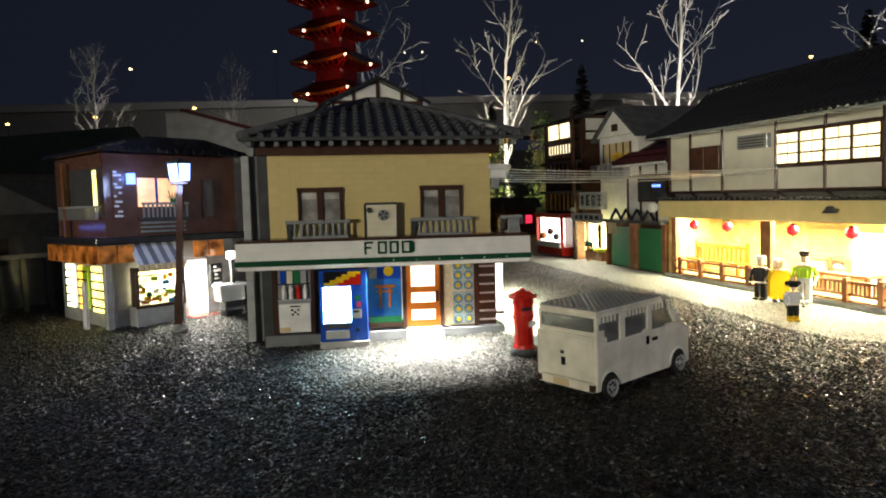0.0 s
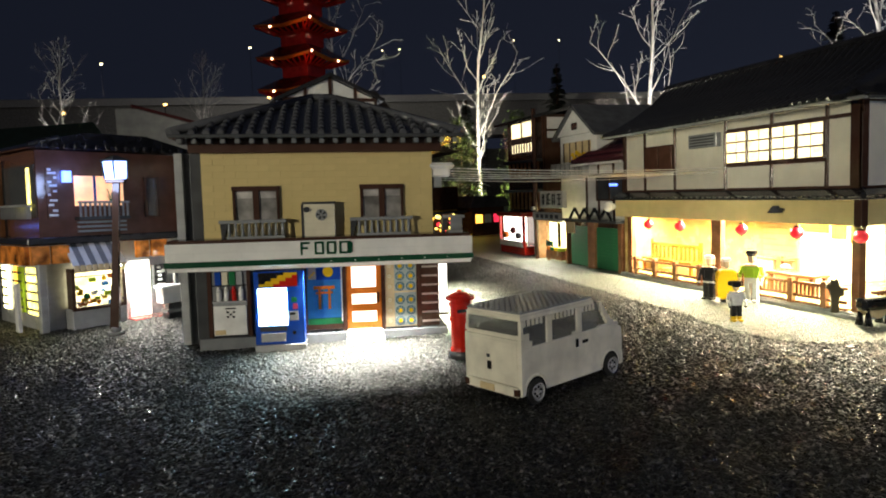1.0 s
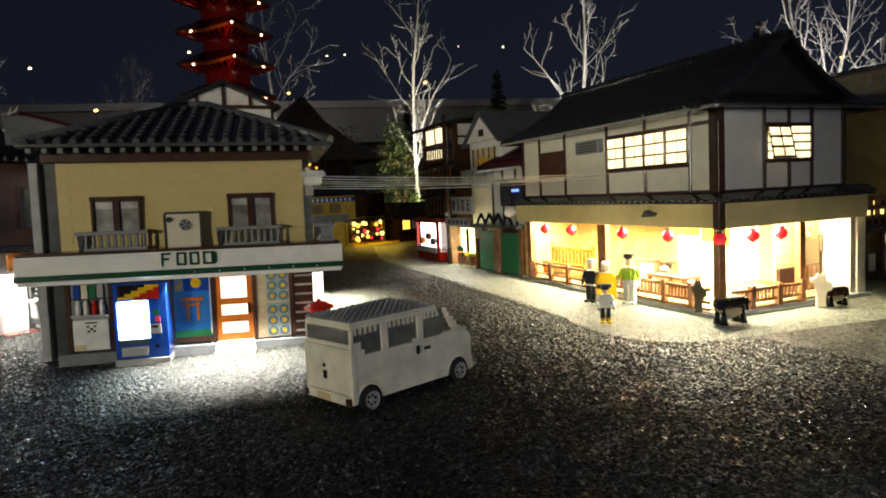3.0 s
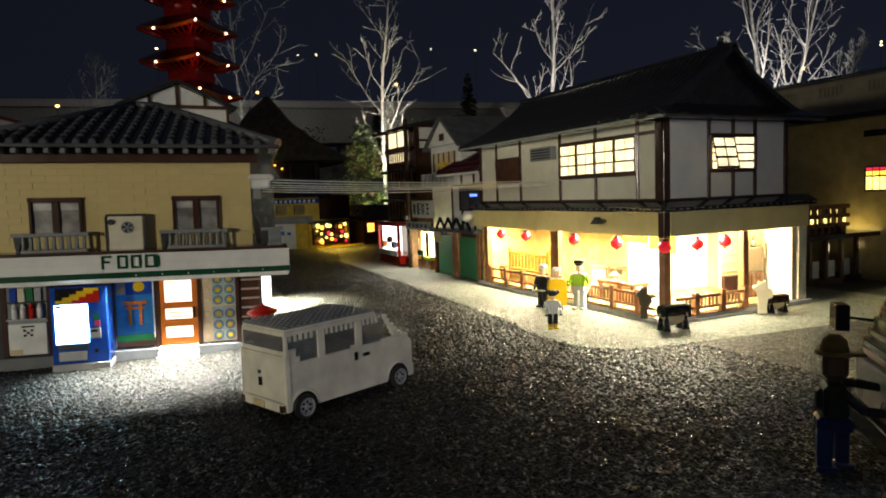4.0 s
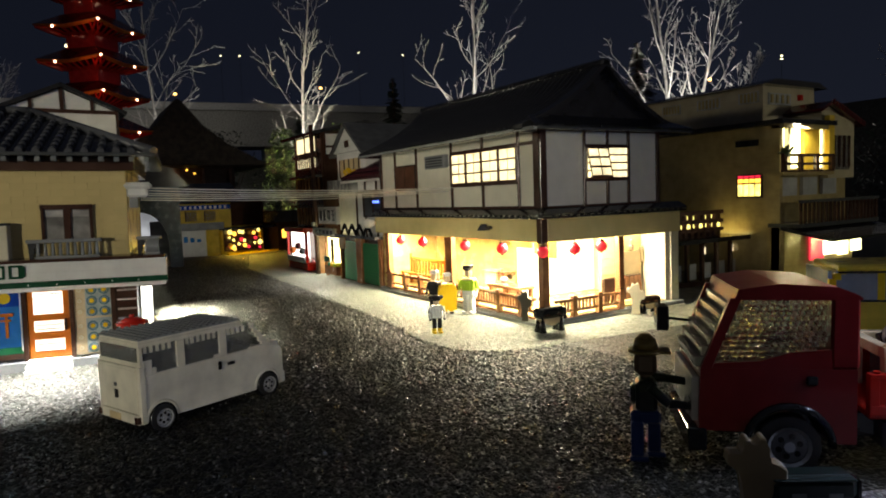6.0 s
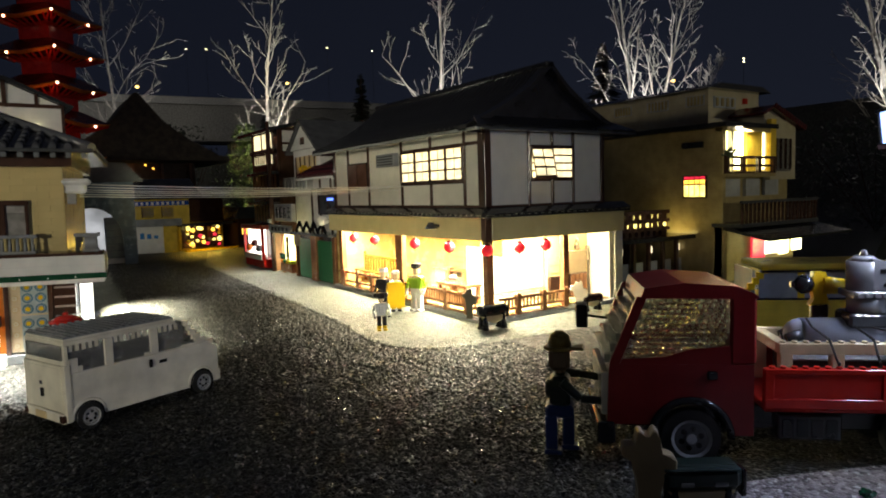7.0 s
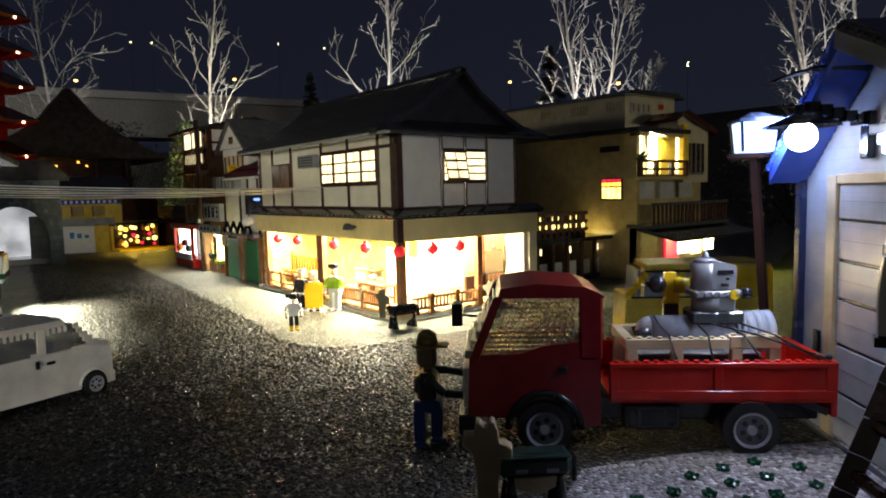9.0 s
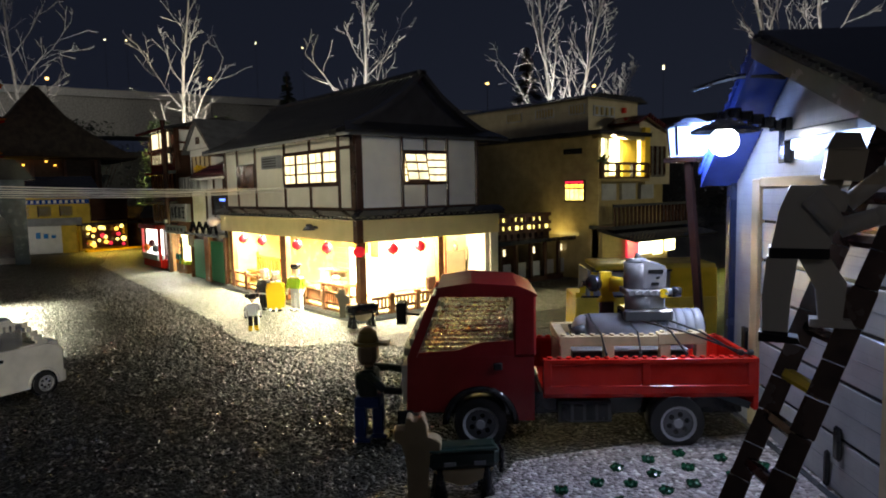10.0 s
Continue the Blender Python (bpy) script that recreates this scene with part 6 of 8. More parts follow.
statue(pose(0.761, 0.271, 0.0, 0, 0, -42), 0.064, STATUE_TAN, "tan brick-built animal statue beside the green bench")

# sprouts in the gravel bed
sp = thing("seedling", pose(0, 0, 0), "small green plastic seedling in the gravel", "plant", "seedlings in the gravel")
for k in range(6):
    a = k * math.tau / 6
    bm = bmesh.new()
    tube(bm, (0.0028 * math.cos(a), 0.0028 * math.sin(a), 0.0), (0.0046 * math.cos(a), 0.0046 * math.sin(a), 0.0030 + 0.0012 * (k % 2)), 0.0021, 0.0015, 6)
    part("leaf", bm, SPROUT, sp)
bm = bmesh.new()
tube(bm, (0, 0, 0), (0, 0, 0.0048), 0.0024, 0.002, 6)
part("stalk", bm, SPROUT, sp)
SEED = [(0.906, 0.196), (0.938, 0.188), (0.968, 0.178), (0.918, 0.170), (0.948, 0.158), (0.985, 0.150), (0.890, 0.172), (0.872, 0.190), (0.925, 0.140), (0.962, 0.128), (0.995, 0.120), (0.842, 0.200), (0.860, 0.160), (0.900, 0.148), (0.880, 0.135)]
for i, (x, y) in enumerate(SEED):
    (sp if i == 0 else copy_thing(sp, pose(0, 0, 0))).matrix_world = pose(x, y, 0.0028, 0, 0, i * 37)

# ---- garage with ladder ----
GX = pose(1.123, 0.208, 0, 0, 0, 48)
ga = thing("garage", GX, "white brick garage with a blue tiled roof", "garage")
RIDGE, EAVE_L, EAVE_R = (-0.122, 0.346), (0.002, 0.2425), (-0.345, 0.2500)
bm = bmesh.new()
slab(bm, [(-0.302, 0), (0.0, 0), (0.0, 0.2360), (-0.122, 0.3370), (-0.302, 0.2600)], "y", -0.34, 0.0)
part("wall", bm, WALLGREY, ga)
boxpart("side_wing", WALLGREY, ga, -0.62, -0.302, -0.34, -0.004, 0.0, 0.240)
fr = boxpart("shutter_frame", TAN, ga, -0.0640, -0.0480, -0.004, 0.006, 0.0, 0.236, 0.001, "tan frame round the shutter")
boxpart("frame_head", TAN, fr, -0.262, -0.0645, -0.004, 0.006, 0.228, 0.237, 0.001)
boxpart("frame_post", TAN, fr, -0.262, -0.248, -0.004, 0.006, 0.0, 0.228, 0.001)
shu = boxpart("shutter", DARK, ga, -0.248, -0.064, -0.004, 0.0006, 0.004, 0.228, label="white garage shutter of wide panels")
for k, (z0, z1) in enumerate(((0.004, 0.0435), (0.0465, 0.0860), (0.0890, 0.1265), (0.1295, 0.1605), (0.1635, 0.1960), (0.1985, 0.228))):
    boxpart("shutter_panel", WALLGREY, shu, -0.2475, -0.0645, 0.0006, 0.003, z0, z1, 0.0005)
    boxpart("panel_joint", GREY_S, shu, -0.2475, -0.0645, 0.003, 0.0033, (z0 + z1) / 2 - 0.0002, (z0 + z1) / 2 + 0.0002)
for nm, (ex, ez), mt, under in (("left", EAVE_L, ROOF_SHADED, ROOF_LAMPLIT), ("right", EAVE_R, ROOF_SHADED, GREY_S)):
    bm = bmesh.new()
    a, b = Vector((RIDGE[0], 0.036, RIDGE[1])), Vector((ex, 0.034, ez))
    back = Vector((0, -0.40, 0))
    sheet4(bm, a, b, b + back, a + back, 0.008 * (1 if nm == "left" else -1))
    slope_p = part("roof_slope", bm, mt, ga, "blue tiled roof slope darkened for shade")
    bm = bmesh.new()
    off = Vector((0, 0, -0.0075))
    sheet4(bm, a + off, b + off, b + off + back * 0.98, a + off + back * 0.98, 0.003 * (1 if nm == "left" else -1))
    part("roof_underside", bm, under, slope_p, "blue brick underside of the eaves in a lamplit colour" if nm == "left" else "")
    n = 17 if nm == "left" else 26
    for k in range(n):
        p = a.lerp(b, (k + 0.5) / n)
        bm = bmesh.new()
        d = (b - a).normalized() * ((b - a).length / n) * 0.5
        sheet4(bm, p - d * 0.96 + Vector((0, 0.0008, -0.0095)), p + d * 0.96 + Vector((0, 0.0008, -0.0125)), p + d * 0.96 + Vector((0, -0.034, -0.0125)), p - d * 0.96 + Vector((0, -0.034, -0.0095)), 0.0022 * (1 if nm == "left" else -1))
        part("tile_course", bm, under, slope_p)
    # verge board under a fine row of stepped edge bricks
    bm = bmesh.new()
    sheet4(bm, a + Vector((0, 0.0012, 0.001)), b + Vector((0, 0.0012, 0.001)), b + Vector((0, 0.0012, -0.0135)), a + Vector((0, 0.0012, -0.0135)), 0.003)
    part("verge_board", bm, ROOF_LAMPLIT if nm == "left" else VERGE, slope_p)
    m = 30 if nm == "left" else 56
    for k in range(m):
        p = a.lerp(b, (k + 0.5) / m)
        h = 0.0016 + 0.0016 * (k % 2) + 0.0006 * (k % 3)
        boxpart("edge_brick", ROOF_LAMPLIT if nm == "left" else VERGE, slope_p, p.x - 0.0019, p.x + 0.0019, 0.0300, 0.0385, p.z - 0.002, p.z + h, 0.0004)
bm = bmesh.new()
box(bm, 0.0, 0.012, -0.008, 0.006, 0.0, 0.246, 0.001)
part("downpipe", bm, PIPE, ga, "blue-grey downpipe at the corner")
boxpart("lock_plate", BLACK, ga, -0.034, -0.026, 0.0, 0.004, 0.066, 0.092, 0.0006)
# dark strip stands in for the dark gap where garage meets ground
boxpart("drain_grate", DARK, ga, -0.30, -0.02, 0.006, 0.012, 0.0, 0.004, 0.0005)

wl = thing("wall_lamp", GX @ pose(-0.091, 0.0487, 0.268), "round glowing bulb under a black shade on the garage", "lamp")
bm = bmesh.new()
ball(bm, (0, 0, 0), 0.0122, 16)
part("bulb", bm, L_BULB, wl)
bm = bmesh.new()
n = 20
for (ra, za), (rb, zb) in zip(((0.030, 0.008), (0.026, 0.011), (0.014, 0.016), (0.006, 0.019)), ((0.026, 0.011), (0.014, 0.016), (0.006, 0.019), (0.005, 0.026))):
    r0 = [bm.verts.new((ra * math.cos(k * math.tau / n), ra * math.sin(k * math.tau / n), za)) for k in range(n)]
    r1 = [bm.verts.new((rb * math.cos(k * math.tau / n), rb * math.sin(k * math.tau / n), zb)) for k in range(n)]
    for k in range(n):
        bm.faces.new((r0[k], r0[(k + 1) % n], r1[(k + 1) % n], r1[k]))
bmesh.ops.solidify(bm, geom=bm.faces[:], thickness=0.0012)
part("shade", bm, BLACK, wl)
for k in range(5):
    boxpart("arm_block", BLACK, wl, -0.008 - k * 0.002, 0.004 - k * 0.002, -0.012 - k * 0.0085, -0.002 - k * 0.0085, 0.019 - k * 0.0030, 0.028 - k * 0.0030, 0.0008)
boxpart("wall_plate", BLACK, wl, -0.020, -0.008, -0.0487, -0.042, -0.020, 0.018, 0.001)
bm = bmesh.new()
for k in range(8):
    s, t = k / 8, (k + 1) / 8
    tube(bm, (-0.012, -0.045 + 0.075 * s, 0.052 - 0.010 * s + 0.006 * math.sin(s * 3)), (-0.012, -0.045 + 0.075 * t, 0.052 - 0.010 * t + 0.006 * math.sin(t * 3)), 0.0032 - 0.0016 * s, 0.0032 - 0.0016 * t, 6)
part("top_bracket", bm, BLACK, wl)
lamp("bulb_lamp", "SPOT", 0.80, (0.82, 0.87, 1.0), GX @ look((-0.091, 0.0487, 0.246), (-0.10, 0.19, 0.0)), 0.012, spot=100, blend=0.6)
# added blue point beside the bulb, clear of its shade, to light the eaves
lamp("bulb_glow", "POINT", 0.30, (0.34, 0.48, 1.0), GX @ pose(-0.035, 0.050, 0.262), 0.006)

gl = thing("strip_lamp", GX @ pose(-0.165, 0.004, 0.262), "bright strip lamp high on the garage wall", "lamp")
boxpart("housing", GREY_S, gl, -0.052, 0.048, -0.004, 0.006, 0.004, 0.012, 0.001)
rng = random.Random(8)
for k in range(15):
    if k in (6, 7):
        continue
    x = 0.035 - k * 0.0066
    boxpart("lit_brick", L_STRIP, gl, x - 0.0058, x, -0.002, 0.007, -0.002 - rng.uniform(0.0, 0.010), 0.0038, 0.0008)
lamp("strip_light", "AREA", 0.22, (0.60, 0.70, 1.0), GX @ look((-0.167, 0.045, 0.245), (-0.167, 0.34, 0.0)), 0.09, 0.01)

boxpart("wall_vent", BLACK, ga, -0.2035, -0.1945, 0.003, 0.007, 0.029, 0.055, 0.002)
boxpart("wall_vent", BLACK, ga, -0.1890, -0.1830, 0.003, 0.007, 0.004, 0.032, 0.002)

ld = thing("ladder", GX, "dark brown ladder leaning on the garage", "ladder")
la, lb = (Vector((-0.296, 0.137, 0.001)), Vector((-0.263, 0.0155, 0.270))), (Vector((-0.333, 0.137, 0.001)), Vector((-0.306, 0.0155, 0.270)))
rng = random.Random(12)
for p, q in (la, lb):
    n = 14
    for k in range(n):
        bm = bmesh.new()
        w = 0.0084 + rng.uniform(-0.0006, 0.0008)
        tube(bm, p.lerp(q, k / n), p.lerp(q, (k + 0.96) / n), w, w * 0.97, 4)
        part("rail_brick", bm, LADDER, ld)
for k in range(10):
    f = 0.06 + k * 0.095
    f += 0.006 * (k % 2)
    bm = bmesh.new()
    tube(bm, la[0].lerp(la[1], f), lb[0].lerp(lb[1], f), 0.0040, 0.0040, 6)
    part("rung", bm, YELLOW if k == 4 else LADDER, ld, "yellow rung" if k == 4 else "")
# worker in grey: seen from the side, x towards the ladder
bm = bmesh.new()
slab(bm, [(-0.0125, 0.0), (0.0210, 0.0), (0.0290, 0.030), (0.0245, 0.0365), (-0.0015, 0.0370), (-0.0075, 0.024)], "y", -0.013, 0.013)
slab(bm, [(-0.0135, -0.005), (0.0215, -0.005), (0.0215, 0.001), (-0.0135, 0.001)], "y", -0.0138, 0.0138)
slab(bm, [(-0.0145, -0.004), (0.0040, -0.004), (0.0000, -0.030), (-0.0010, -0.0505), (-0.0165, -0.0490), (-0.0170, -0.026)], "y", -0.014, -0.002)
slab(bm, [(0.0030, -0.004), (0.0215, -0.004), (0.0330, -0.020), (0.0310, -0.0420), (0.0170, -0.0420), (0.0150, -0.024)], "y", 0.002, 0.014)
slab(bm, [(-0.0185, -0.0545), (0.0060, -0.0545), (0.0050, -0.0510), (-0.0185, -0.0490)], "y", -0.0145, -0.0015)
slab(bm, [(0.0120, -0.0465), (0.0390, -0.0465), (0.0360, -0.0420), (0.0120, -0.0420)], "y", 0.0015, 0.0145)
for y, p, q, r in ((-0.017, (0.0100, 0.031), (0.0260, 0.0130), (0.0480, 0.0200)), (0.017, (0.0150, 0.031), (0.0330, 0.0260), (0.0530, 0.0420))):
    tube(bm, (p[0], y, p[1]), (q[0], y, q[1]), 0.0066, 0.0058, 8)
    tube(bm, (q[0], y, q[1]), (r[0], y, r[1]), 0.0056, 0.0048, 8)
    ball(bm, (r[0], y, r[1]), 0.0056, 8)
tube(bm, (0.0220, 0, 0.036), (0.0240, 0, 0.041), 0.0055, 0.0055, 8)
slab(bm, [(0.0165, 0.0405), (0.0380, 0.0385), (0.0410, 0.0560), (0.0190, 0.0575)], "y", -0.0115, 0.0115)
slab(bm, [(0.0180, 0.0570), (0.0400, 0.0555), (0.0360, 0.0650), (0.0230, 0.0660)], "y", -0.0125, 0.0125)
bm.transform(Matrix.Diagonal((0.78, 0.85, 0.89, 1.0)))
cl = part("toy_figure", bm, banded("figure_climber", ((-0.0427, INK), (-0.0045, (0.52, 0.49, 0.44)), (0.0009, INK), (0.0325, (0.50, 0.47, 0.42)), (0.0507, (0.42, 0.36, 0.27))), (0.20, 0.18, 0.15)), None, "brick-built toy worker in grey on the ladder", category="figure")
cl.matrix_world = pose(0.836, 0.038, 0.197, 0, 0, -67)

# ---- corner shop with lit bay ----
cs = thing("corner_shop", CX, "two-storey brown brick corner shop with lit shop windows", "shop")
boxpart("ground_floor", LTGREY, cs, 0.002, 0.255, 0.012, 0.24, 0.0, 0.155)
boxpart("upper_wall", BROWN_B, cs, 0.0, 0.262, 0.004, 0.24, 0.165, 0.320)
bm = bmesh.new()
slab(bm, [(-0.020, 0.322), (0.285, 0.322), (0.275, 0.330), (0.185, 0.352), (0.075, 0.352), (-0.012, 0.330)], "y", -0.020, 0.26)
csr = part("roof", bm, TILE_K, cs, "low glossy black tiled roof")
bm = bmesh.new()
tube(bm, (-0.018, -0.022, 0.328), (0.03, -0.022, 0.341), 0.004, 0.004, 6)
part("hip_cap", bm, TILE_K, csr)
for k in range(17):
    boxpart("roof_tile", TILE_K, csr, -0.015 + k * 0.0175, -0.005 + k * 0.0175, -0.024, -0.018, 0.322, 0.331, 0.001)
boxpart("mid_roof", TILE, cs, -0.030, 0.262, -0.028, 0.24, 0.155, 0.168, 0.002, "narrow dark roof between the storeys")
for u0, u1 in ((-0.027, 0.003), (0.006, 0.034), (0.150, 0.176), (0.180, 0.212)):
    boxpart("amber_panel", plastic("amber_panel", (0.80, 0.24, 0.04), 0.10, False, 0.8) if u0 < -0.02 else bpy.data.materials["amber_panel"], cs, u0, u1, -0.030, -0.022, 0.122, 0.154, 0.001, "glossy amber roof-edge panel")
for k in range(6):
    boxpart("side_amber_panel", bpy.data.materials["amber_panel"], cs, -0.034, -0.026, -0.020 + k * 0.038, 0.014 + k * 0.038, 0.122, 0.154, 0.001)
# striped awning
for k in range(9):
    bm = bmesh.new()
    u = 0.030 + k * 0.0100
    sheet4(bm, (u, -0.052, 0.118), (u + 0.0100, -0.052, 0.118), (u + 0.0100, -0.012, 0.157), (u, -0.012, 0.157), 0.003)
    part("awning_stripe", bm, GREY_S if k % 2 else WHITE_S, cs)
    boxpart("awning_valance", TAN, cs, u + 0.0008, u + 0.0092, -0.0545, -0.0515, 0.105, 0.118, 0.001)
# lit bay
bay = boxpart("bay_window", LTGREY, cs, 0.036, 0.130, -0.022, 0.012, 0.0, 0.037, 0.001, "lit bay window on a grey base")
boxpart("bay_display", L_BAY, bay, 0.041, 0.126, -0.006, 0.004, 0.039, 0.106)
for u in (0.036, 0.124):
    boxpart("bay_frame", BROWN, bay, u, u + 0.006, -0.024, 0.0, 0.037, 0.110, 0.0006)
boxpart("bay_frame", BROWN, bay, 0.036, 0.130, -0.024, -0.018, 0.103, 0.110, 0.0006)
boxpart("bay_frame", BROWN, bay, 0.036, 0.130, -0.024, -0.018, 0.034, 0.040, 0.0006)
boxpart("bay_frame", BROWN, bay, 0.040, 0.126, -0.0235, -0.021, 0.094, 0.096)
rng = random.Random(64)
for k in range(34):
    mt = rng.choice((YELLOW, LIME, ORANGE, SKYBLUE, GREEN, RED, WHITE_S, YELLOW, WHITE_S))
    u, z, r = rng.uniform(0.046, 0.120), 0.043 + 0.050 * rng.random() ** 1.4, rng.uniform(0.0025, 0.0060)
    bm = bmesh.new()
    if k % 3:
        box(bm, u - r, u + r, -0.014, -0.008, z - r * 0.7, z + r * 0.7, 0.0006)
    else:
        ball(bm, (u, -0.011, z), r, 8)
    part("display_item", bm, mt, bay)
do = boxpart("doorway", L_DOOR, cs, 0.146, 0.190, 0.004, 0.012, 0.006, 0.114, label="bright lit doorway")
boxpart("door_frame", WHITE_S, do, 0.140, 0.147, -0.002, 0.012, 0.0, 0.118)
for k in range(5):
    boxpart("door_shelf", TAN, do, 0.150, 0.172, 0.002, 0.004, 0.020 + k * 0.018, 0.0225 + k * 0.018)
boxpart("door_mat", RED, do, 0.142, 0.205, -0.030, 0.0, 0.0, 0.005)
bo = boxpart("notice_board", BLACK, cs, 0.194, 0.220, -0.006, 0.004, 0.056, 0.104, 0.001, "black board with white unreadable marks")
for z, x0, x1 in ((0.096, 0.206, 0.212), (0.088, 0.206, 0.221), (0.090, 0.215, 0.221), (0.080, 0.208, 0.214), (0.072, 0.207, 0.215), (0.062, 0.205, 0.222)):
    boxpart("mark_bar", WHITE_S, bo, x0 - 0.006, x1 - 0.006, -0.0072, -0.006, z, z + 0.004)
# upper storey: sign, open gallery, window
sg = boxpart("wall_sign", BROWN_B, cs, 0.014, 0.034, 0.0005, 0.004, 0.198, 0.290)
for z, x0, x1 in ((0.284, 0.016, 0.022), (0.278, 0.016, 0.030), (0.270, 0.026, 0.030), (0.262, 0.016, 0.022), (0.256, 0.018, 0.030), (0.246, 0.024, 0.030), (0.240, 0.016, 0.020), (0.230, 0.018, 0.030), (0.222, 0.016, 0.024), (0.212, 0.022, 0.030), (0.204, 0.016, 0.030)):
    boxpart("sign_bar", WHITE_S, sg, x0, x1, -0.0012, 0.0005, z, z + 0.004)
gal = boxpart("gallery", L_ROSE, cs, 0.060, 0.146, 0.001, 0.006, 0.222, 0.276, label="peach-lit gallery with a railing")
boxpart("gallery_post", BLUE, gal, 0.092, 0.096, -0.001, 0.002, 0.222, 0.276)
boxpart("gallery_floor", DARK, gal, 0.058, 0.148, -0.018, 0.004, 0.196, 0.202)
boxpart("handrail", GREY_S, gal, 0.058, 0.148, -0.018, -0.014, 0.226, 0.230)
bl0 = boxpart("baluster", GREY_S, gal, 0.060, 0.063, -0.0175, -0.0145, 0.202, 0.226)
for k in range(1, 11):
    twin(bl0, k * 0.0083)
for k in range(3):
    boxpart("louvre", GREY_S, cs, 0.062, 0.146, -0.006, 0.004, 0.174 + k * 0.008, 0.178 + k * 0.008)
pl1 = thing("potted_plant", CX @ pose(0.122, -0.012, 0.202), "spiky green plant on the gallery", "plant")
bm = bmesh.new()
for k in range(14):
    a = k * 2.4
    r = 0.006 + 0.010 * ((k * 7) % 5) / 5
    tube(bm, (0, 0, 0.014), (r * math.cos(a), r * math.sin(a) * 0.5, 0.050 - 0.012 * ((k * 3) % 4) / 4), 0.0018, 0.0004, 5)
part("leaves", bm, GREEN, pl1)
bm = bmesh.new()
tube(bm, (0, 0, 0), (0, 0, 0.016), 0.005, 0.006, 8)
part("pot", bm, DARK, pl1)
bl = boxpart("blue_sign", L_BLUE, cs, 0.040, 0.054, -0.004, 0.004, 0.264, 0.284, label="small blue lit sign")
w2 = boxpart("window", SMOKE, cs, 0.188, 0.212, 0.0, 0.004, 0.200, 0.274, label="dark brown upper window")
for x in (0.186, 0.210):
    boxpart("window_frame", BROWN, w2, x, x + 0.004, -0.003, 0.004, 0.198, 0.276)
# side front
for v0, v1, mt in ((0.010, 0.075, L_YEL), (0.098, 0.120, LIME), (0.120, 0.140, L_AMB), (0.175, 0.205, L_CREAM)):
    sd = boxpart("side_shop_window", mt, cs, -0.003, 0.002, v0, v1, 0.028, 0.112, label="lit side shop window")
    for k in range(5):
        boxpart("shelf", DARK, sd, -0.006, -0.003, v0, v1, 0.036 + k * 0.016, 0.0395 + k * 0.016)
boxpart("side_pillar", LTGREY, cs, -0.008, 0.004, -0.004, 0.012, 0.0, 0.122, 0.001)
boxpart("sign_stand", WHITE_S, cs, -0.038, -0.032, 0.015, 0.030, 0.004, 0.090, 0.001, "white upright sign board")
sgal = boxpart("side_gallery", L_YEL, cs, -0.003, 0.001, 0.030, 0.044, 0.215, 0.290, label="yellow-lit side opening")
boxpart("side_gallery_opening", DARK, cs, -0.002, 0.001, 0.010, 0.19, 0.205, 0.295)
boxpart("side_post", WOOD, cs, -0.012, -0.004, 0.165, 0.175, 0.168, 0.310)
boxpart("side_rail", GREY_S, cs, -0.012, -0.008, 0.01, 0.20, 0.222, 0.226)
sb0 = boxpart("side_baluster", GREY_S, cs, -0.0115, -0.0085, 0.012, 0.015, 0.200, 0.222)
for k in range(1, 16):
    twin(sb0, 0, k * 0.0122)
kt = thing("small_kiosk", pose(0.078, 1.470, 0, 0, 0, 30), "small white kiosk with studs beside the shop", "kiosk")
boxpart("counter", WHITE, kt, -0.030, 0.020, -0.010, 0.02, 0.030, 0.060, 0.001)
boxpart("shelf", WHITE_S, kt, -0.034, 0.022, -0.016, 0.02, 0.058, 0.064, 0.001)
boxpart("base", DARK, kt, -0.020, 0.016, -0.006, 0.02, 0.0, 0.030, 0.001)
boxpart("ledge", GREY_S, kt, -0.026, 0.016, -0.014, 0.015, 0.012, 0.018, 0.001)
boxpart("wall_light", L_WHITE, kt, -0.004, 0.010, -0.004, 0.01, 0.112, 0.126)
boxpart("light_post", DARK, kt, 0.000, 0.006, 0.0, 0.008, 0.06, 0.112)

# houses beyond the corner shop
sh1 = thing("grey_house", pose(-0.50, 1.80, 0, 0, 0, 25), "pale grey gabled house in the dark", "house")
boxpart("wall", GREY, sh1, -0.15, 0.16, 0.0, 0.25, 0.0, 0.22)
bm = bmesh.new()
slab(bm, [(-0.19, 0.215), (0.20, 0.215), (0.005, 0.330)], "y", -0.02, 0.27)
part("roof", bm, LTGREY, sh1, "pale grey gable roof")
for u in (-0.10, -0.02, 0.06):
    boxpart("window", DARK, sh1, u, u + 0.035, -0.004, 0.0, 0.10, 0.16)
boxpart("window_light", L_BLUE, sh1, -0.12, -0.02, -0.010, -0.006, 0.180, 0.186)
for k in range(8):
    boxpart("fence_post", DARK, sh1, -0.15 + k * 0.05, -0.14 + k * 0.05, -0.10, -0.09, 0.0, 0.12)
boxpart("fence_rail", LTGREY, sh1, -0.15, 0.22, -0.10, -0.09, 0.118, 0.128)
tr1 = thing("teal_roofed_hall", pose(-0.85, 3.6, 0, 0, 0, 15), "distant hall with a teal roof", "house")
boxpart("wall", GREY, tr1, -0.35, 0.5, 0.0, 0.5, 0.0, 0.40)
bm = bmesh.new()
slab(bm, [(-0.42, 0.40), (0.60, 0.40), (0.45, 0.62), (-0.2, 0.55)], "y", -0.05, 0.5)
part("roof", bm, TEAL, tr1, "dull teal roof")

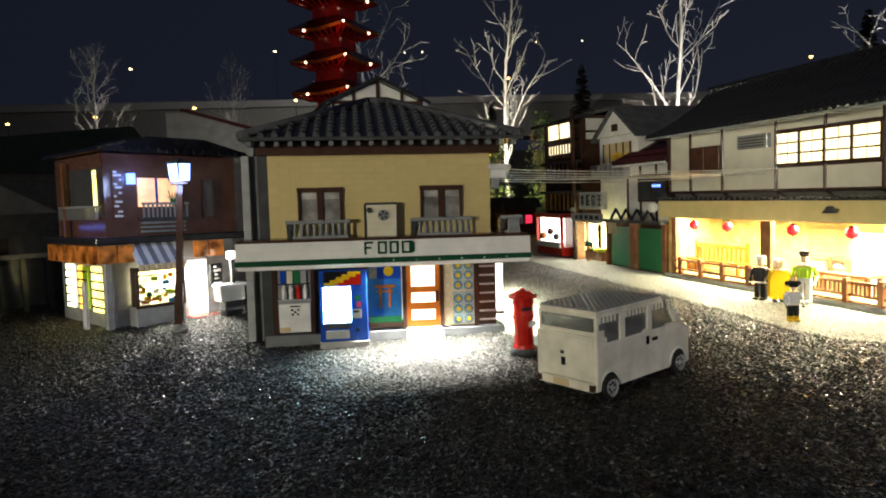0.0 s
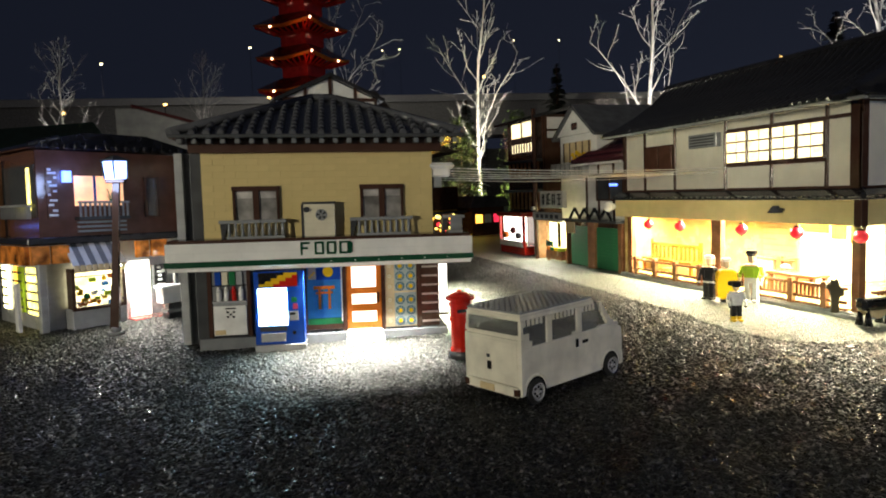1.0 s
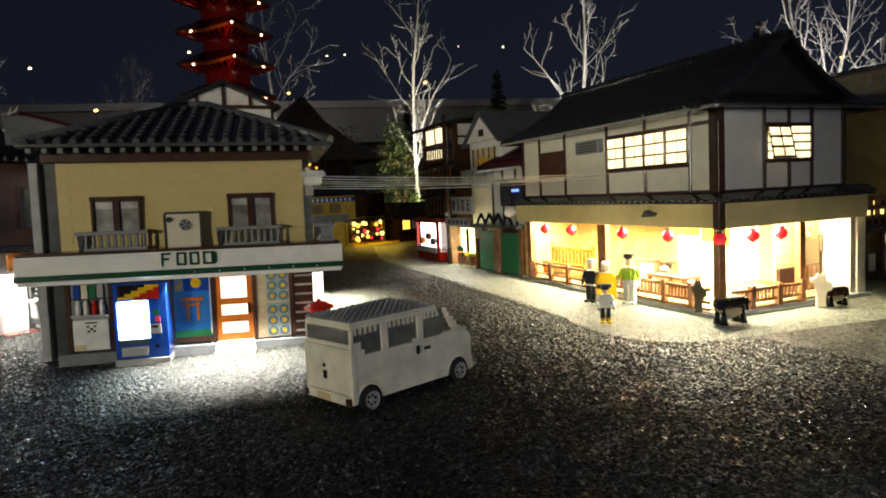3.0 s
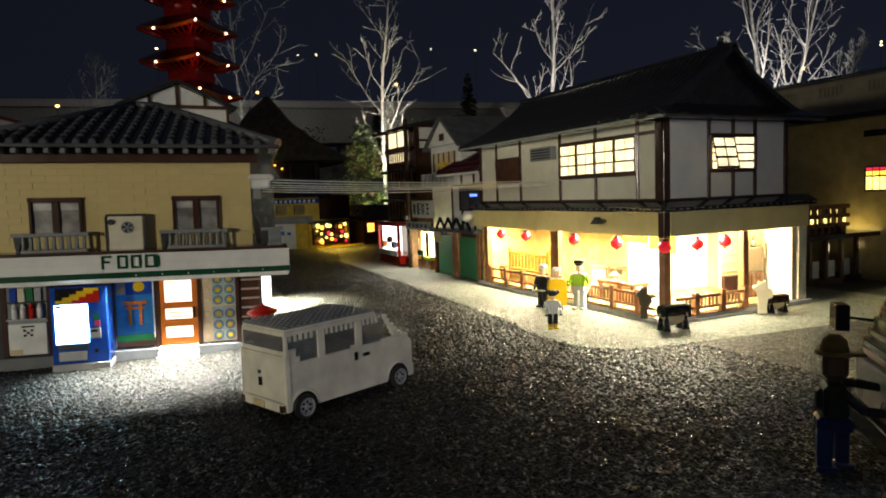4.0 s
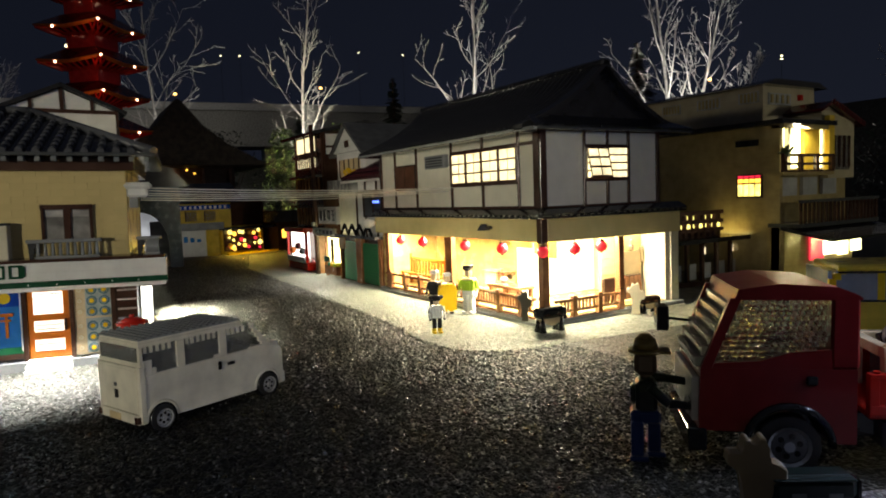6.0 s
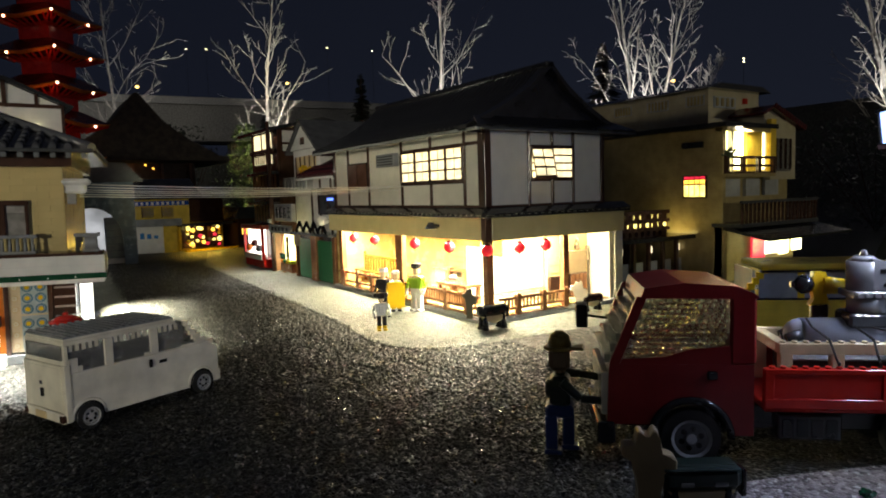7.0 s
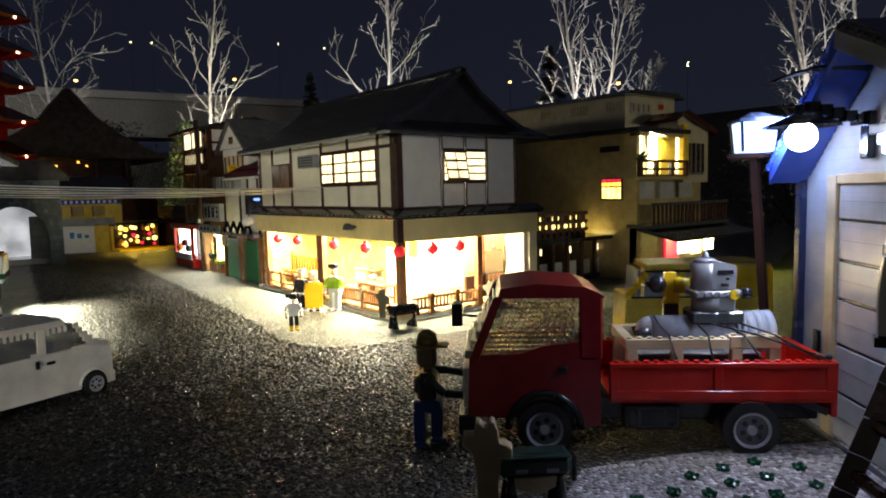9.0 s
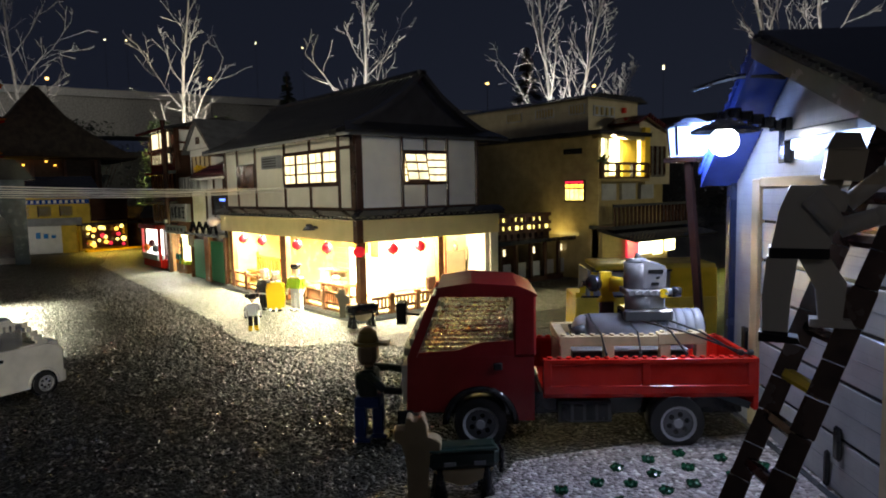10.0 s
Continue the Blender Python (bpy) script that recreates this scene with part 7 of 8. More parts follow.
# half-timbered gable house behind the food shop
gh = thing("gable_house", pose(0.421, 1.640, 0, 0, 0, 3), "white half-timbered gable house behind the shop", "house")
bm = bmesh.new()
slab(bm, [(-0.108, 0), (0.108, 0), (0.108, 0.438), (0.0, 0.486), (-0.108, 0.438)], "y", 0.0, 0.30)
part("wall", bm, WHITE, gh)
for x0, x1, z0, z1 in ((-0.108, 0.108, 0.434, 0.442), (-0.061, -0.054, 0.44, 0.470), (-0.004, 0.004, 0.44, 0.490), (0.054, 0.061, 0.44, 0.470), (-0.108, -0.102, 0.30, 0.44), (0.102, 0.108, 0.30, 0.44)):
    boxpart("timber_strip", BROWN, gh, x0, x1, -0.004, 0.001, z0, z1)
bm = bmesh.new()
sheet4(bm, (-0.126, -0.014, 0.440), (0.0, -0.014, 0.497), (0.0, 0.31, 0.497), (-0.126, 0.31, 0.440), 0.008)
sheet4(bm, (0.0, -0.014, 0.497), (0.126, -0.014, 0.440), (0.126, 0.31, 0.440), (0.0, 0.31, 0.497), 0.008)
part("roof", bm, TILE, gh, "black tiled gable roof")
boxpart("roof_light", L_DOTW, gh, 0.050, 0.060, -0.008, -0.002, 0.392, 0.397)
gb = thing("grey_block_house", pose(0.02, 2.05, 0, 0, 0, 2), "plain grey house wall with a mono-pitch roof", "house")
bm = bmesh.new()
slab(bm, [(-0.10, 0), (0.12, 0), (0.12, 0.420), (-0.05, 0.470), (-0.10, 0.470)], "y", 0.0, 0.3)
part("wall", bm, LTGREY, gb)
bm = bmesh.new()
sheet4(bm, (-0.06, -0.02, 0.480), (0.14, -0.02, 0.424), (0.14, 0.32, 0.424), (-0.06, 0.32, 0.480), 0.008)
part("roof", bm, DKRED, gb)

# ---- row of shops and houses along the street ----
gs = thing("gate_shop", pose(1.09, 1.49, 0), "closed shop front with two green roller shutters", "shop")
boxpart("wall", BROWN, gs, 0.008, 0.30, 0.0, 0.262, 0.0, 0.125)
boxpart("roof_edge", DARK, gs, -0.022, 0.30, -0.002, 0.262, 0.124, 0.132, 0.001)
for y0, y1 in ((0.020, 0.120), (0.160, 0.252)):
    shz = boxpart("roller_shutter", SHUTTER, gs, 0.002, 0.008, y0, y1, 0.004, 0.110, label="green roller shutter")
    s0 = boxpart("shutter_slat", SHUTTER, shz, 0.0005, 0.002, y0, y1, 0.006, 0.0132)
    for k in range(1, 13):
        twin(s0, 0, 0, k * 0.0080)
boxpart("shutter_post", WOOD, gs, -0.004, 0.008, 0.122, 0.158, 0.0, 0.124, 0.001)
boxpart("shutter_post", WOOD, gs, -0.004, 0.008, 0.0, 0.018, 0.0, 0.124, 0.001)
boxpart("hanging_sign", TAN, gs, -0.020, -0.016, 0.200, 0.240, 0.092, 0.122, 0.001, "tan hanging board")
h3 = thing("low_white_house", pose(1.10, 1.49, 0.132), "white half-timbered upper storey with red tiles", "house")
boxpart("wall", WHITE, h3, 0.020, 0.25, 0.015, 0.215, 0.0, 0.150)
for y in (0.018, 0.080, 0.150, 0.210):
    boxpart("timber_strip", BROWN, h3, 0.016, 0.022, y - 0.0025, y + 0.0025, 0.0, 0.150)
boxpart("timber_strip", BROWN, h3, 0.016, 0.022, 0.015, 0.215, 0.112, 0.117)
ws = boxpart("dark_window", DARK, h3, 0.012, 0.020, 0.026, 0.150, 0.048, 0.112, label="dark window with a blue neon strip")
for y in (0.026, 0.086, 0.146):
    boxpart("window_frame", BROWN, ws, 0.009, 0.013, y, y + 0.004, 0.048, 0.112)
boxpart("window_frame", BROWN, ws, 0.009, 0.013, 0.026, 0.150, 0.046, 0.050)
boxpart("neon_strip", L_BLUE, h3, 0.008, 0.012, 0.055, 0.085, 0.084, 0.090, label="blue neon strip")
bm = bmesh.new()
sheet4(bm, (-0.012, 0.0, 0.148), (-0.012, 0.235, 0.148), (0.10, 0.235, 0.200), (0.10, 0.0, 0.200), -0.006)
h3r = part("roof", bm, TILE_R, h3, "dark red glazed lean-to roof")
bm = bmesh.new()
tube(bm, (-0.015, 0.006, 0.152), (0.10, 0.006, 0.206), 0.0055, 0.0055, 7)
t0 = part("roof_tile", bm, TILE_R, h3r)
for k in range(1, 17):
    twin(t0, 0, k * 0.014)
boxpart("gutter", WHITE_S, h3, -0.018, -0.010, 0.0, 0.235, 0.140, 0.146, 0.001)
bm = bmesh.new()
for k in range(4):
    y = 0.03 + 0.05 * k
    tube(bm, (-0.024, y, 0.002), (-0.024, y + 0.025, 0.028), 0.0042, 0.0042, 5)
    tube(bm, (-0.024, y + 0.025, 0.028), (-0.024, y + 0.05, 0.002), 0.0042, 0.0042, 5)
part("lattice_frame", bm, BLACK, h3, "black zigzag truss on the roof edge")

h2 = thing("gabled_white_house", pose(1.10, 1.68, 0), "white gabled house with a balcony over small shops", "house")
boxpart("wall", WHITE, h2, 0.040, 0.35, 0.0, 0.200, 0.0, 0.365)
bm = bmesh.new()
slab(bm, [(-0.006, 0.365), (0.206, 0.365), (0.10, 0.440)], "x", 0.030, 0.10)
part("gable", bm, WHITE, h2)
bm = bmesh.new()
sheet4(bm, (0.02, -0.02, 0.360), (0.02, 0.10, 0.450), (0.36, 0.10, 0.450), (0.36, -0.02, 0.360), -0.008)
sheet4(bm, (0.02, 0.10, 0.450), (0.02, 0.22, 0.360), (0.36, 0.22, 0.360), (0.36, 0.10, 0.450), -0.008)
part("roof", bm, TILE_G, h2, "grey tiled gable roof")
boxpart("gable_dot", BROWN, h2, 0.028, 0.031, 0.085, 0.115, 0.378, 0.398)
boxpart("balcony", LTGREY, h2, 0.0, 0.040, 0.010, 0.190, 0.245, 0.285, 0.001, "grey balcony front")
wz = boxpart("balcony_window", TAN, h2, 0.036, 0.041, 0.030, 0.175, 0.290, 0.345)
for k in range(5):
    boxpart("mullion", BROWN, wz, 0.034, 0.037, 0.030 + k * 0.035, 0.034 + k * 0.035, 0.290, 0.345)
for k in range(7):
    boxpart("balcony_bar", GREY_S, h2, -0.003, 0.0, 0.018 + k * 0.026, 0.026 + k * 0.026, 0.248, 0.282)
yp = thing("window_flowers", pose(1.118, 1.71, 0.285), "yellow flowers in a window box", "plant")
bm = bmesh.new()
rng = random.Random(5)
for k in range(26):
    ball(bm, (rng.uniform(-0.008, 0.008), rng.uniform(0, 0.06), rng.uniform(0.004, 0.030)), 0.0045, 6)
part("flowers", bm, YELLOW, yp)
boxpart("box", BROWN, yp, -0.010, 0.010, -0.004, 0.064, -0.002, 0.008)
# stalls under the white house
st1 = thing("green_grocer_stall", pose(1.09, 1.76, 0), "small lit stall with a signboard and crates", "stall")
boxpart("back", L_CREAM, st1, 0.030, 0.034, 0.02, 0.185, 0.010, 0.112)
boxpart("side", WOOD, st1, 0.0, 0.034, 0.0, 0.012, 0.0, 0.130)
boxpart("side", WOOD, st1, 0.0, 0.034, 0.188, 0.200, 0.0, 0.130)
boxpart("divider", WOOD, st1, 0.0, 0.008, 0.120, 0.128, 0.0, 0.120)
cn = boxpart("counter", WOOD, st1, -0.010, 0.020, 0.02, 0.115, 0.008, 0.034, 0.001)
for k in range(4):
    boxpart("produce_box", (LIME, YELLOW, GREEN, ORANGE)[k], cn, -0.012, 0.012, 0.024 + k * 0.022, 0.042 + k * 0.022, 0.034, 0.044, 0.002)
boxpart("green_board", DKGREEN, st1, -0.012, -0.008, 0.070, 0.110, 0.046, 0.062)
sb = boxpart("name_board", LTGREY, st1, -0.014, -0.008, 0.010, 0.190, 0.122, 0.146, 0.001, "grey board with dark unreadable marks")
for k in range(5):
    boxpart("mark_bar", DARK, sb, -0.0155, -0.014, 0.028 + k * 0.030, 0.046 + k * 0.030, 0.128, 0.140)
rs = boxpart("roof_sign", WHITE, st1, -0.008, 0.006, 0.010, 0.150, 0.158, 0.208, 0.001, "white roof sign with grey-green marks")
for k in range(4):
    y = 0.020 + k * 0.032
    for z in ((0.168, 0.184, 0.196), (0.174, 0.194), (0.170, 0.180, 0.198), (0.176, 0.190))[k]:
        boxpart("mark_bar", DARK, rs, -0.0095, -0.008, y + 0.002 * (k % 2), y + 0.020 - 0.003 * (k % 3), z, z + 0.0034)
    for dy in ((0.008,), (0.004, 0.016), (0.010, 0.018), (0.006, 0.014))[k]:
        boxpart("mark_bar", DARK, rs, -0.0098, -0.008, y + dy, y + dy + 0.003, 0.167, 0.199)
ys = boxpart("side_banner", YELLOW_B, st1, -0.030, -0.027, -0.012, 0.006, 0.050, 0.118, 0.001, "yellow upright banner with dark marks")
for k in range(3):
    boxpart("mark_bar", BLACK, ys, -0.0315, -0.030, -0.008, 0.002, 0.058 + k * 0.020, 0.070 + k * 0.020)
st2 = thing("red_stall", pose(1.075, 2.01, 0), "small red stall with a bright white display", "stall")
boxpart("base", RED, st2, 0.0, 0.05, 0.0, 0.190, 0.004, 0.032, 0.001)
boxpart("display", L_WHITE, st2, 0.010, 0.014, 0.010, 0.180, 0.034, 0.128)
boxpart("roof", RED, st2, -0.010, 0.05, -0.004, 0.196, 0.128, 0.142, 0.001)
for y in (0.0, 0.182):
    boxpart("corner_post", RED, st2, -0.004, 0.004, y, y + 0.008, 0.032, 0.128)
boxpart("counter", WHITE_S, st2, -0.006, 0.012, 0.006, 0.184, 0.030, 0.048, 0.001)
for k, y in enumerate((0.045, 0.085, 0.140)):
    bm = bmesh.new()
    ball(bm, (0.0, y, 0.066 + 0.016 * (k % 2)), 0.012, 8)
    part("display_item", bm, (DARK, DKRED, ORANGE)[k], st2)
h1 = thing("timber_house", pose(1.11, 1.955, 0), "tall dark timber house with a lit attic window", "house")
boxpart("wall", BROWN, h1, 0.008, 0.32, 0.0, 0.255, 0.0, 0.445)
boxpart("side_infill", WHITE, h1, 0.014, 0.31, -0.004, 0.001, 0.372, 0.435)
for x in (0.012, 0.11, 0.21):
    boxpart("timber_strip", BROWN, h1, x, x + 0.010, -0.007, -0.003, 0.20, 0.445)
boxpart("timber_strip", BROWN, h1, 0.010, 0.31, -0.007, -0.003, 0.392, 0.399)
wa = boxpart("attic_window", L_TEA, h1, 0.004, 0.009, 0.055, 0.215, 0.386, 0.432, label="bright attic window")
for y in (0.053, 0.130, 0.213):
    boxpart("mullion", BROWN, wa, 0.001, 0.005, y, y + 0.006, 0.384, 0.434)
wb = boxpart("lower_window", L_TEA, h1, 0.004, 0.009, 0.055, 0.215, 0.336, 0.364, label="lattice window below the attic")
for k in range(9):
    boxpart("mullion", BROWN, wb, 0.001, 0.005, 0.053 + k * 0.0198, 0.059 + k * 0.0198, 0.334, 0.368)
boxpart("sill_rail", BROWN, h1, -0.004, 0.006, 0.03, 0.24, 0.369, 0.380)
bm = bmesh.new()
sheet4(bm, (-0.03, -0.03, 0.440), (-0.03, 0.285, 0.440), (0.15, 0.285, 0.478), (0.15, -0.03, 0.478), -0.010)
sheet4(bm, (0.15, -0.03, 0.478), (0.15, 0.285, 0.478), (0.34, 0.285, 0.440), (0.34, -0.03, 0.440), -0.010)
part("roof", bm, TILE, h1, "shallow dark roof")
for z in (0.205, 0.245, 0.300):
    boxpart("floor_band", DARK, h1, -0.014, 0.010, 0.0, 0.255, z, z + 0.010, 0.001)
for k in range(8):
    boxpart("lattice_slat", WOOD, h1, 0.002, 0.006, 0.02 + k * 0.030, 0.030 + k * 0.030, 0.150, 0.205)
    boxpart("lattice_slat", WOOD, h1, 0.002, 0.006, 0.02 + k * 0.030, 0.030 + k * 0.030, 0.255, 0.300)
pole = thing("utility_pole", pose(1.085, 1.945, 0), "thin dark timber pole against the house", "pole")
bm = bmesh.new()
tube(bm, (0, 0, 0), (0, 0, 0.46), 0.008, 0.007, 8)
part("shaft", bm, BROWN, pole)
boxpart("insulator", LTGREY, pole, -0.012, 0.0, -0.006, 0.006, 0.150, 0.162)

# ---- end of the street ----
fb = thing("yellow_corner_house", pose(0.79, 3.10, 0, 0, 0, -16), "yellow house with a white shop wall at the street end", "house")
boxpart("lower_wall", WHITE, fb, 0.0, 0.190, 0.0, 0.3, 0.0, 0.120)
boxpart("upper_wall", YELLOW_B, fb, -0.01, 0.30, 0.010, 0.3, 0.120, 0.245)
boxpart("side_block", YELLOW_B, fb, 0.190, 0.245, -0.004, 0.3, 0.0, 0.120)
boxpart("ledge", GREY_S, fb, -0.014, 0.27, -0.030, 0.012, 0.118, 0.150, 0.002)
for u in (0.03, 0.11, 0.19):
    ww = boxpart("window", SMOKE, fb, u, u + 0.045, 0.006, 0.011, 0.158, 0.200)
    boxpart("window_frame", BROWN, ww, u - 0.004, u, 0.004, 0.011, 0.155, 0.203)
boxpart("frieze", BLUE, fb, -0.01, 0.30, 0.004, 0.010, 0.208, 0.228)
f0 = boxpart("frieze_block", WHITE_S, fb, 0.0, 0.010, 0.002, 0.004, 0.211, 0.224)
for k in range(1, 14):
    twin(f0, k * 0.021)
for k in range(3):
    boxpart("mark_bar", DARK, fb, 0.030, 0.046, -0.002, 0.0, 0.060 + k * 0.016, 0.068 + k * 0.016)
    boxpart("mark_bar", SKYBLUE, fb, 0.095 + k * 0.028, 0.112 + k * 0.028, -0.002, 0.0, 0.064, 0.090 - 0.006 * k)
bm = bmesh.new()
sheet4(bm, (-0.05, -0.05, 0.245), (0.36, -0.05, 0.245), (0.30, 0.18, 0.330), (0.02, 0.18, 0.330), 0.01)
part("roof", bm, TILE, fb, "dark tiled roof")
fs = thing("amber_shop", pose(1.055, 3.03, 0, 0, 0, 18), "small shop aglow with amber lanterns", "shop")
boxpart("back", BROWN, fs, 0.0, 0.20, 0.020, 0.024, 0.012, 0.112)
boxpart("wall", YELLOW_B, fs, -0.01, 0.21, 0.024, 0.2, 0.0, 0.240)
boxpart("roof_edge", DARK, fs, -0.02, 0.24, -0.02, 0.03, 0.112, 0.124)
boxpart("upper_lattice", BROWN, fs, -0.01, 0.21, 0.012, 0.024, 0.130, 0.240)
rng = random.Random(11)
for k in range(26):
    bm = bmesh.new()
    ball(bm, (rng.uniform(0.006, 0.19), rng.uniform(-0.004, 0.016), rng.uniform(0.020, 0.104)), rng.uniform(0.006, 0.012), 7)
    part("lantern", bm, (L_YEL, L_AMB, L_RED, L_YEL, YELLOW)[k % 5], fs)
# the shop's yellow glow on the kerb is put into its colour
boxpart("lit_kerb", YELLOW, fs, -0.02, 0.34, -0.050, -0.030, 0.0, 0.008)
kh = thing("dark_kiosk", pose(1.30, 3.05, 0, 0, 0, 8), "dark kiosk with a sloped roof", "kiosk")
boxpart("wall", BROWN, kh, 0.0, 0.18, 0.0, 0.2, 0.0, 0.135)
bm = bmesh.new()
slab(bm, [(-0.03, 0.135), (0.20, 0.135), (0.17, 0.185), (0.0, 0.19)], "y", -0.03, 0.22)
part("roof", bm, DARK, kh)
for k, mt in enumerate((L_AMB, WHITE_S, L_RED)):
    boxpart("hatch", mt, kh, 0.02 + k * 0.05, 0.055 + k * 0.05, -0.004, 0.0, 0.06, 0.10)
dh = thing("dark_temple_hall", pose(1.02, 3.80, 0), "large temple hall with a sweeping dark roof", "temple")
boxpart("wall", BROWN, dh, -0.36, 0.30, 0.1, 0.6, 0.0, 0.46)
bm = bmesh.new()
PR = [(-0.47, 0.44), (-0.40, 0.468), (-0.23, 0.565), (-0.115, 0.660), (0.0, 0.815), (0.115, 0.660), (0.23, 0.565), (0.40, 0.468), (0.47, 0.44)]
slab(bm, PR, "y", 0.02, 0.7)
THATCH = plastic("dark_thatch", (0.030, 0.022, 0.016), 0.9, False, 0.7)
dhr = part("roof", bm, THATCH, dh, "sweeping dark brown roof")
for k in range(36):
    z = 0.445 + k * 0.010
    w = [x + (z - z0) * (x2 - x) / (z2 - z0) for (x, z0), (x2, z2) in zip(PR[4:], PR[5:]) if z2 <= z <= z0][0]
    bm = bmesh.new()
    box(bm, -w - 0.004, w + 0.004, 0.016 - 0.25 * (0.815 - z), 0.06, z - 0.001, z + 0.0096, 0.001)
    part("thatch_course", bm, THATCH, dhr)
for k in range(7):
    boxpart("eave_light", L_AMB, dh, -0.24 + k * 0.052 + (k % 2) * 0.012, -0.230 + k * 0.052 + (k % 2) * 0.012, 0.085, 0.098, 0.405 + 0.01 * (k % 3), 0.413 + 0.01 * (k % 3))
for k in range(5):
    boxpart("eave_post", BROWN_B, dh, -0.34 + k * 0.15, -0.325 + k * 0.15, 0.06, 0.08, 0.0, 0.45)
ar = thing("arched_gate", pose(0.655, 2.62, 0, 0, 0, -6), "dark building end with a bright white arched opening", "gate")
bm = bmesh.new()
opening = [(0.10, 0.0)] + [(0.10 * math.cos(k * math.pi / 14), 0.09 + 0.12 * math.sin(k * math.pi / 14)) for k in range(15)] + [(-0.10, 0.0), (-0.22, 0.0), (-0.22, 0.30), (0.145, 0.30), (0.145, 0.0)]
slab(bm, opening, "y", 0.0, 0.25)
part("wall", bm, plastic("slate_blue_bricks", (0.05, 0.075, 0.10), 0.4, True, 0.3), ar)
boxpart("lit_back", L_DIM, ar, -0.11, 0.11, 0.24, 0.25, 0.0, 0.215)
bm = bmesh.new()
slab(bm, [(-0.26, 0.30), (0.18, 0.30), (0.12, 0.37), (-0.2, 0.37)], "y", -0.03, 0.28)
part("roof", bm, TILE, ar)
sr = boxpart("step_row", WHITE_S, ar, -0.10, 0.10, 0.06, 0.23, 0.0, 0.02)
for k in range(6):
    boxpart("stair_step", LTGREY, ar, 0.04, 0.10, 0.10 + k * 0.02, 0.22, 0.02 + k * 0.025, 0.045 + k * 0.025)

# ---- tall brown house beyond the tea house ----
bh = thing("brown_house", pose(1.79, 0.88, 0), "three-storey olive-brown house with a lit balcony", "house")
CREAM_D = plastic("dull_cream_bricks", (0.42, 0.37, 0.26), 0.28, True, 0.1)
OLIVE = plastic("olive_tan_bricks", (0.34, 0.27, 0.13), 0.22)
boxpart("wall", OLIVE, bh, 0.0, 0.316, 0.02, 0.62, 0.0, 0.358)
boxpart("corner_pier", OLIVE, bh, 0.0, 0.012, 0.0, 0.02, 0.0, 0.358)
boxpart("front_upper", CREAM_D, bh, 0.200, 0.316, 0.0, 0.02, 0.236, 0.385, label="pale plaster beside the balcony")
boxpart("top_floor", CREAM_D, bh, 0.070, 0.29, 0.085, 0.60, 0.368, 0.462, label="dull cream set-back top floor")
bm = bmesh.new()
sheet4(bm, (-0.02, -0.02, 0.370), (0.20, -0.02, 0.370), (0.20, 0.64, 0.370), (-0.02, 0.64, 0.370), 0.011)
part("terrace_roof", bm, TILE, bh)
bm = bmesh.new()
slab(bm, [(0.045, 0.462), (0.31, 0.462), (0.27, 0.476), (0.09, 0.476)], "y", 0.062, 0.63)
part("top_roof", bm, TILE, bh)
for y0, y1, n in ((0.083, 0.147, 5), (0.188, 0.267, 6), (0.308, 0.380, 6)):
    w = boxpart("top_window", LTGREY, bh, 0.066, 0.070, y0 + 0.012, y1, 0.424, 0.450, label="pale louvred top window")
    for j in range(n):
        y = y0 + 0.014 + j * (y1 - y0 - 0.016) / n
        boxpart("window_bar", OLIVE, w, 0.063, 0.066, y, y + 0.0050, 0.426, 0.448)
w = boxpart("front_top_window", LTGREY, bh, 0.09, 0.18, 0.081, 0.085, 0.418, 0.446)
for j in range(4):
    boxpart("window_bar", OLIVE, w, 0.095 + j * 0.022, 0.103 + j * 0.022, 0.078, 0.081, 0.422, 0.442)
boxpart("wall_reflector", RED, bh, 0.215, 0.225, 0.076, 0.085, 0.432, 0.446)
# gable over the balcony side
bm = bmesh.new()
slab(bm, [(0.178, 0.366), (0.318, 0.366), (0.318, 0.372), (0.196, 0.412), (0.178, 0.408)], "y", 0.004, 0.084)
part("gable", bm, CREAM_D, bh)
bm = bmesh.new()
sheet4(bm, (0.150, -0.012, 0.398), (0.194, -0.012, 0.418), (0.194, 0.084, 0.418), (0.150, 0.084, 0.398), 0.006)
sheet4(bm, (0.194, -0.012, 0.418), (0.342, -0.012, 0.366), (0.342, 0.084, 0.366), (0.194, 0.084, 0.418), 0.006)
gr = part("gable_roof", bm, DKRED, bh, "dark red tiled gable roof")
for k in range(12):
    f = (k + 0.5) / 12
    boxpart("roof_tile", DKRED, gr, 0.194 + 0.148 * f - 0.004, 0.194 + 0.148 * f + 0.004, -0.016, -0.011, 0.412 - 0.052 * f, 0.424 - 0.052 * f, 0.001)
# lit balcony room
boxpart("balcony_room", L_CREAM, bh, 0.012, 0.200, 0.0150, 0.0195, 0.262, 0.362, label="brightly lit balcony room")
boxpart("balcony_curtain", YELLOW_B, bh, 0.105, 0.170, 0.004, 0.014, 0.258, 0.350)
boxpart("balcony_curtain", CREAM, bh, 0.040, 0.050, 0.004, 0.014, 0.258, 0.350)
boxpart("balcony_post", YELLOW_B, bh, 0.182, 0.204, -0.012, 0.0, 0.252, 0.384)
boxpart("balcony_lintel", OLIVE, bh, 0.0, 0.200, -0.010, 0.02, 0.350, 0.359)
ba = boxpart("balcony", OLIVE, bh, -0.012, 0.196, -0.016, 0.02, 0.244, 0.252)
for nm, z0, z1 in (("handrail", 0.286, 0.293), ("middle_rail", 0.267, 0.273), ("low_rail", 0.252, 0.256)):
    boxpart(nm, BROWN, ba, -0.012, 0.194, -0.017, -0.011, z0, z1)
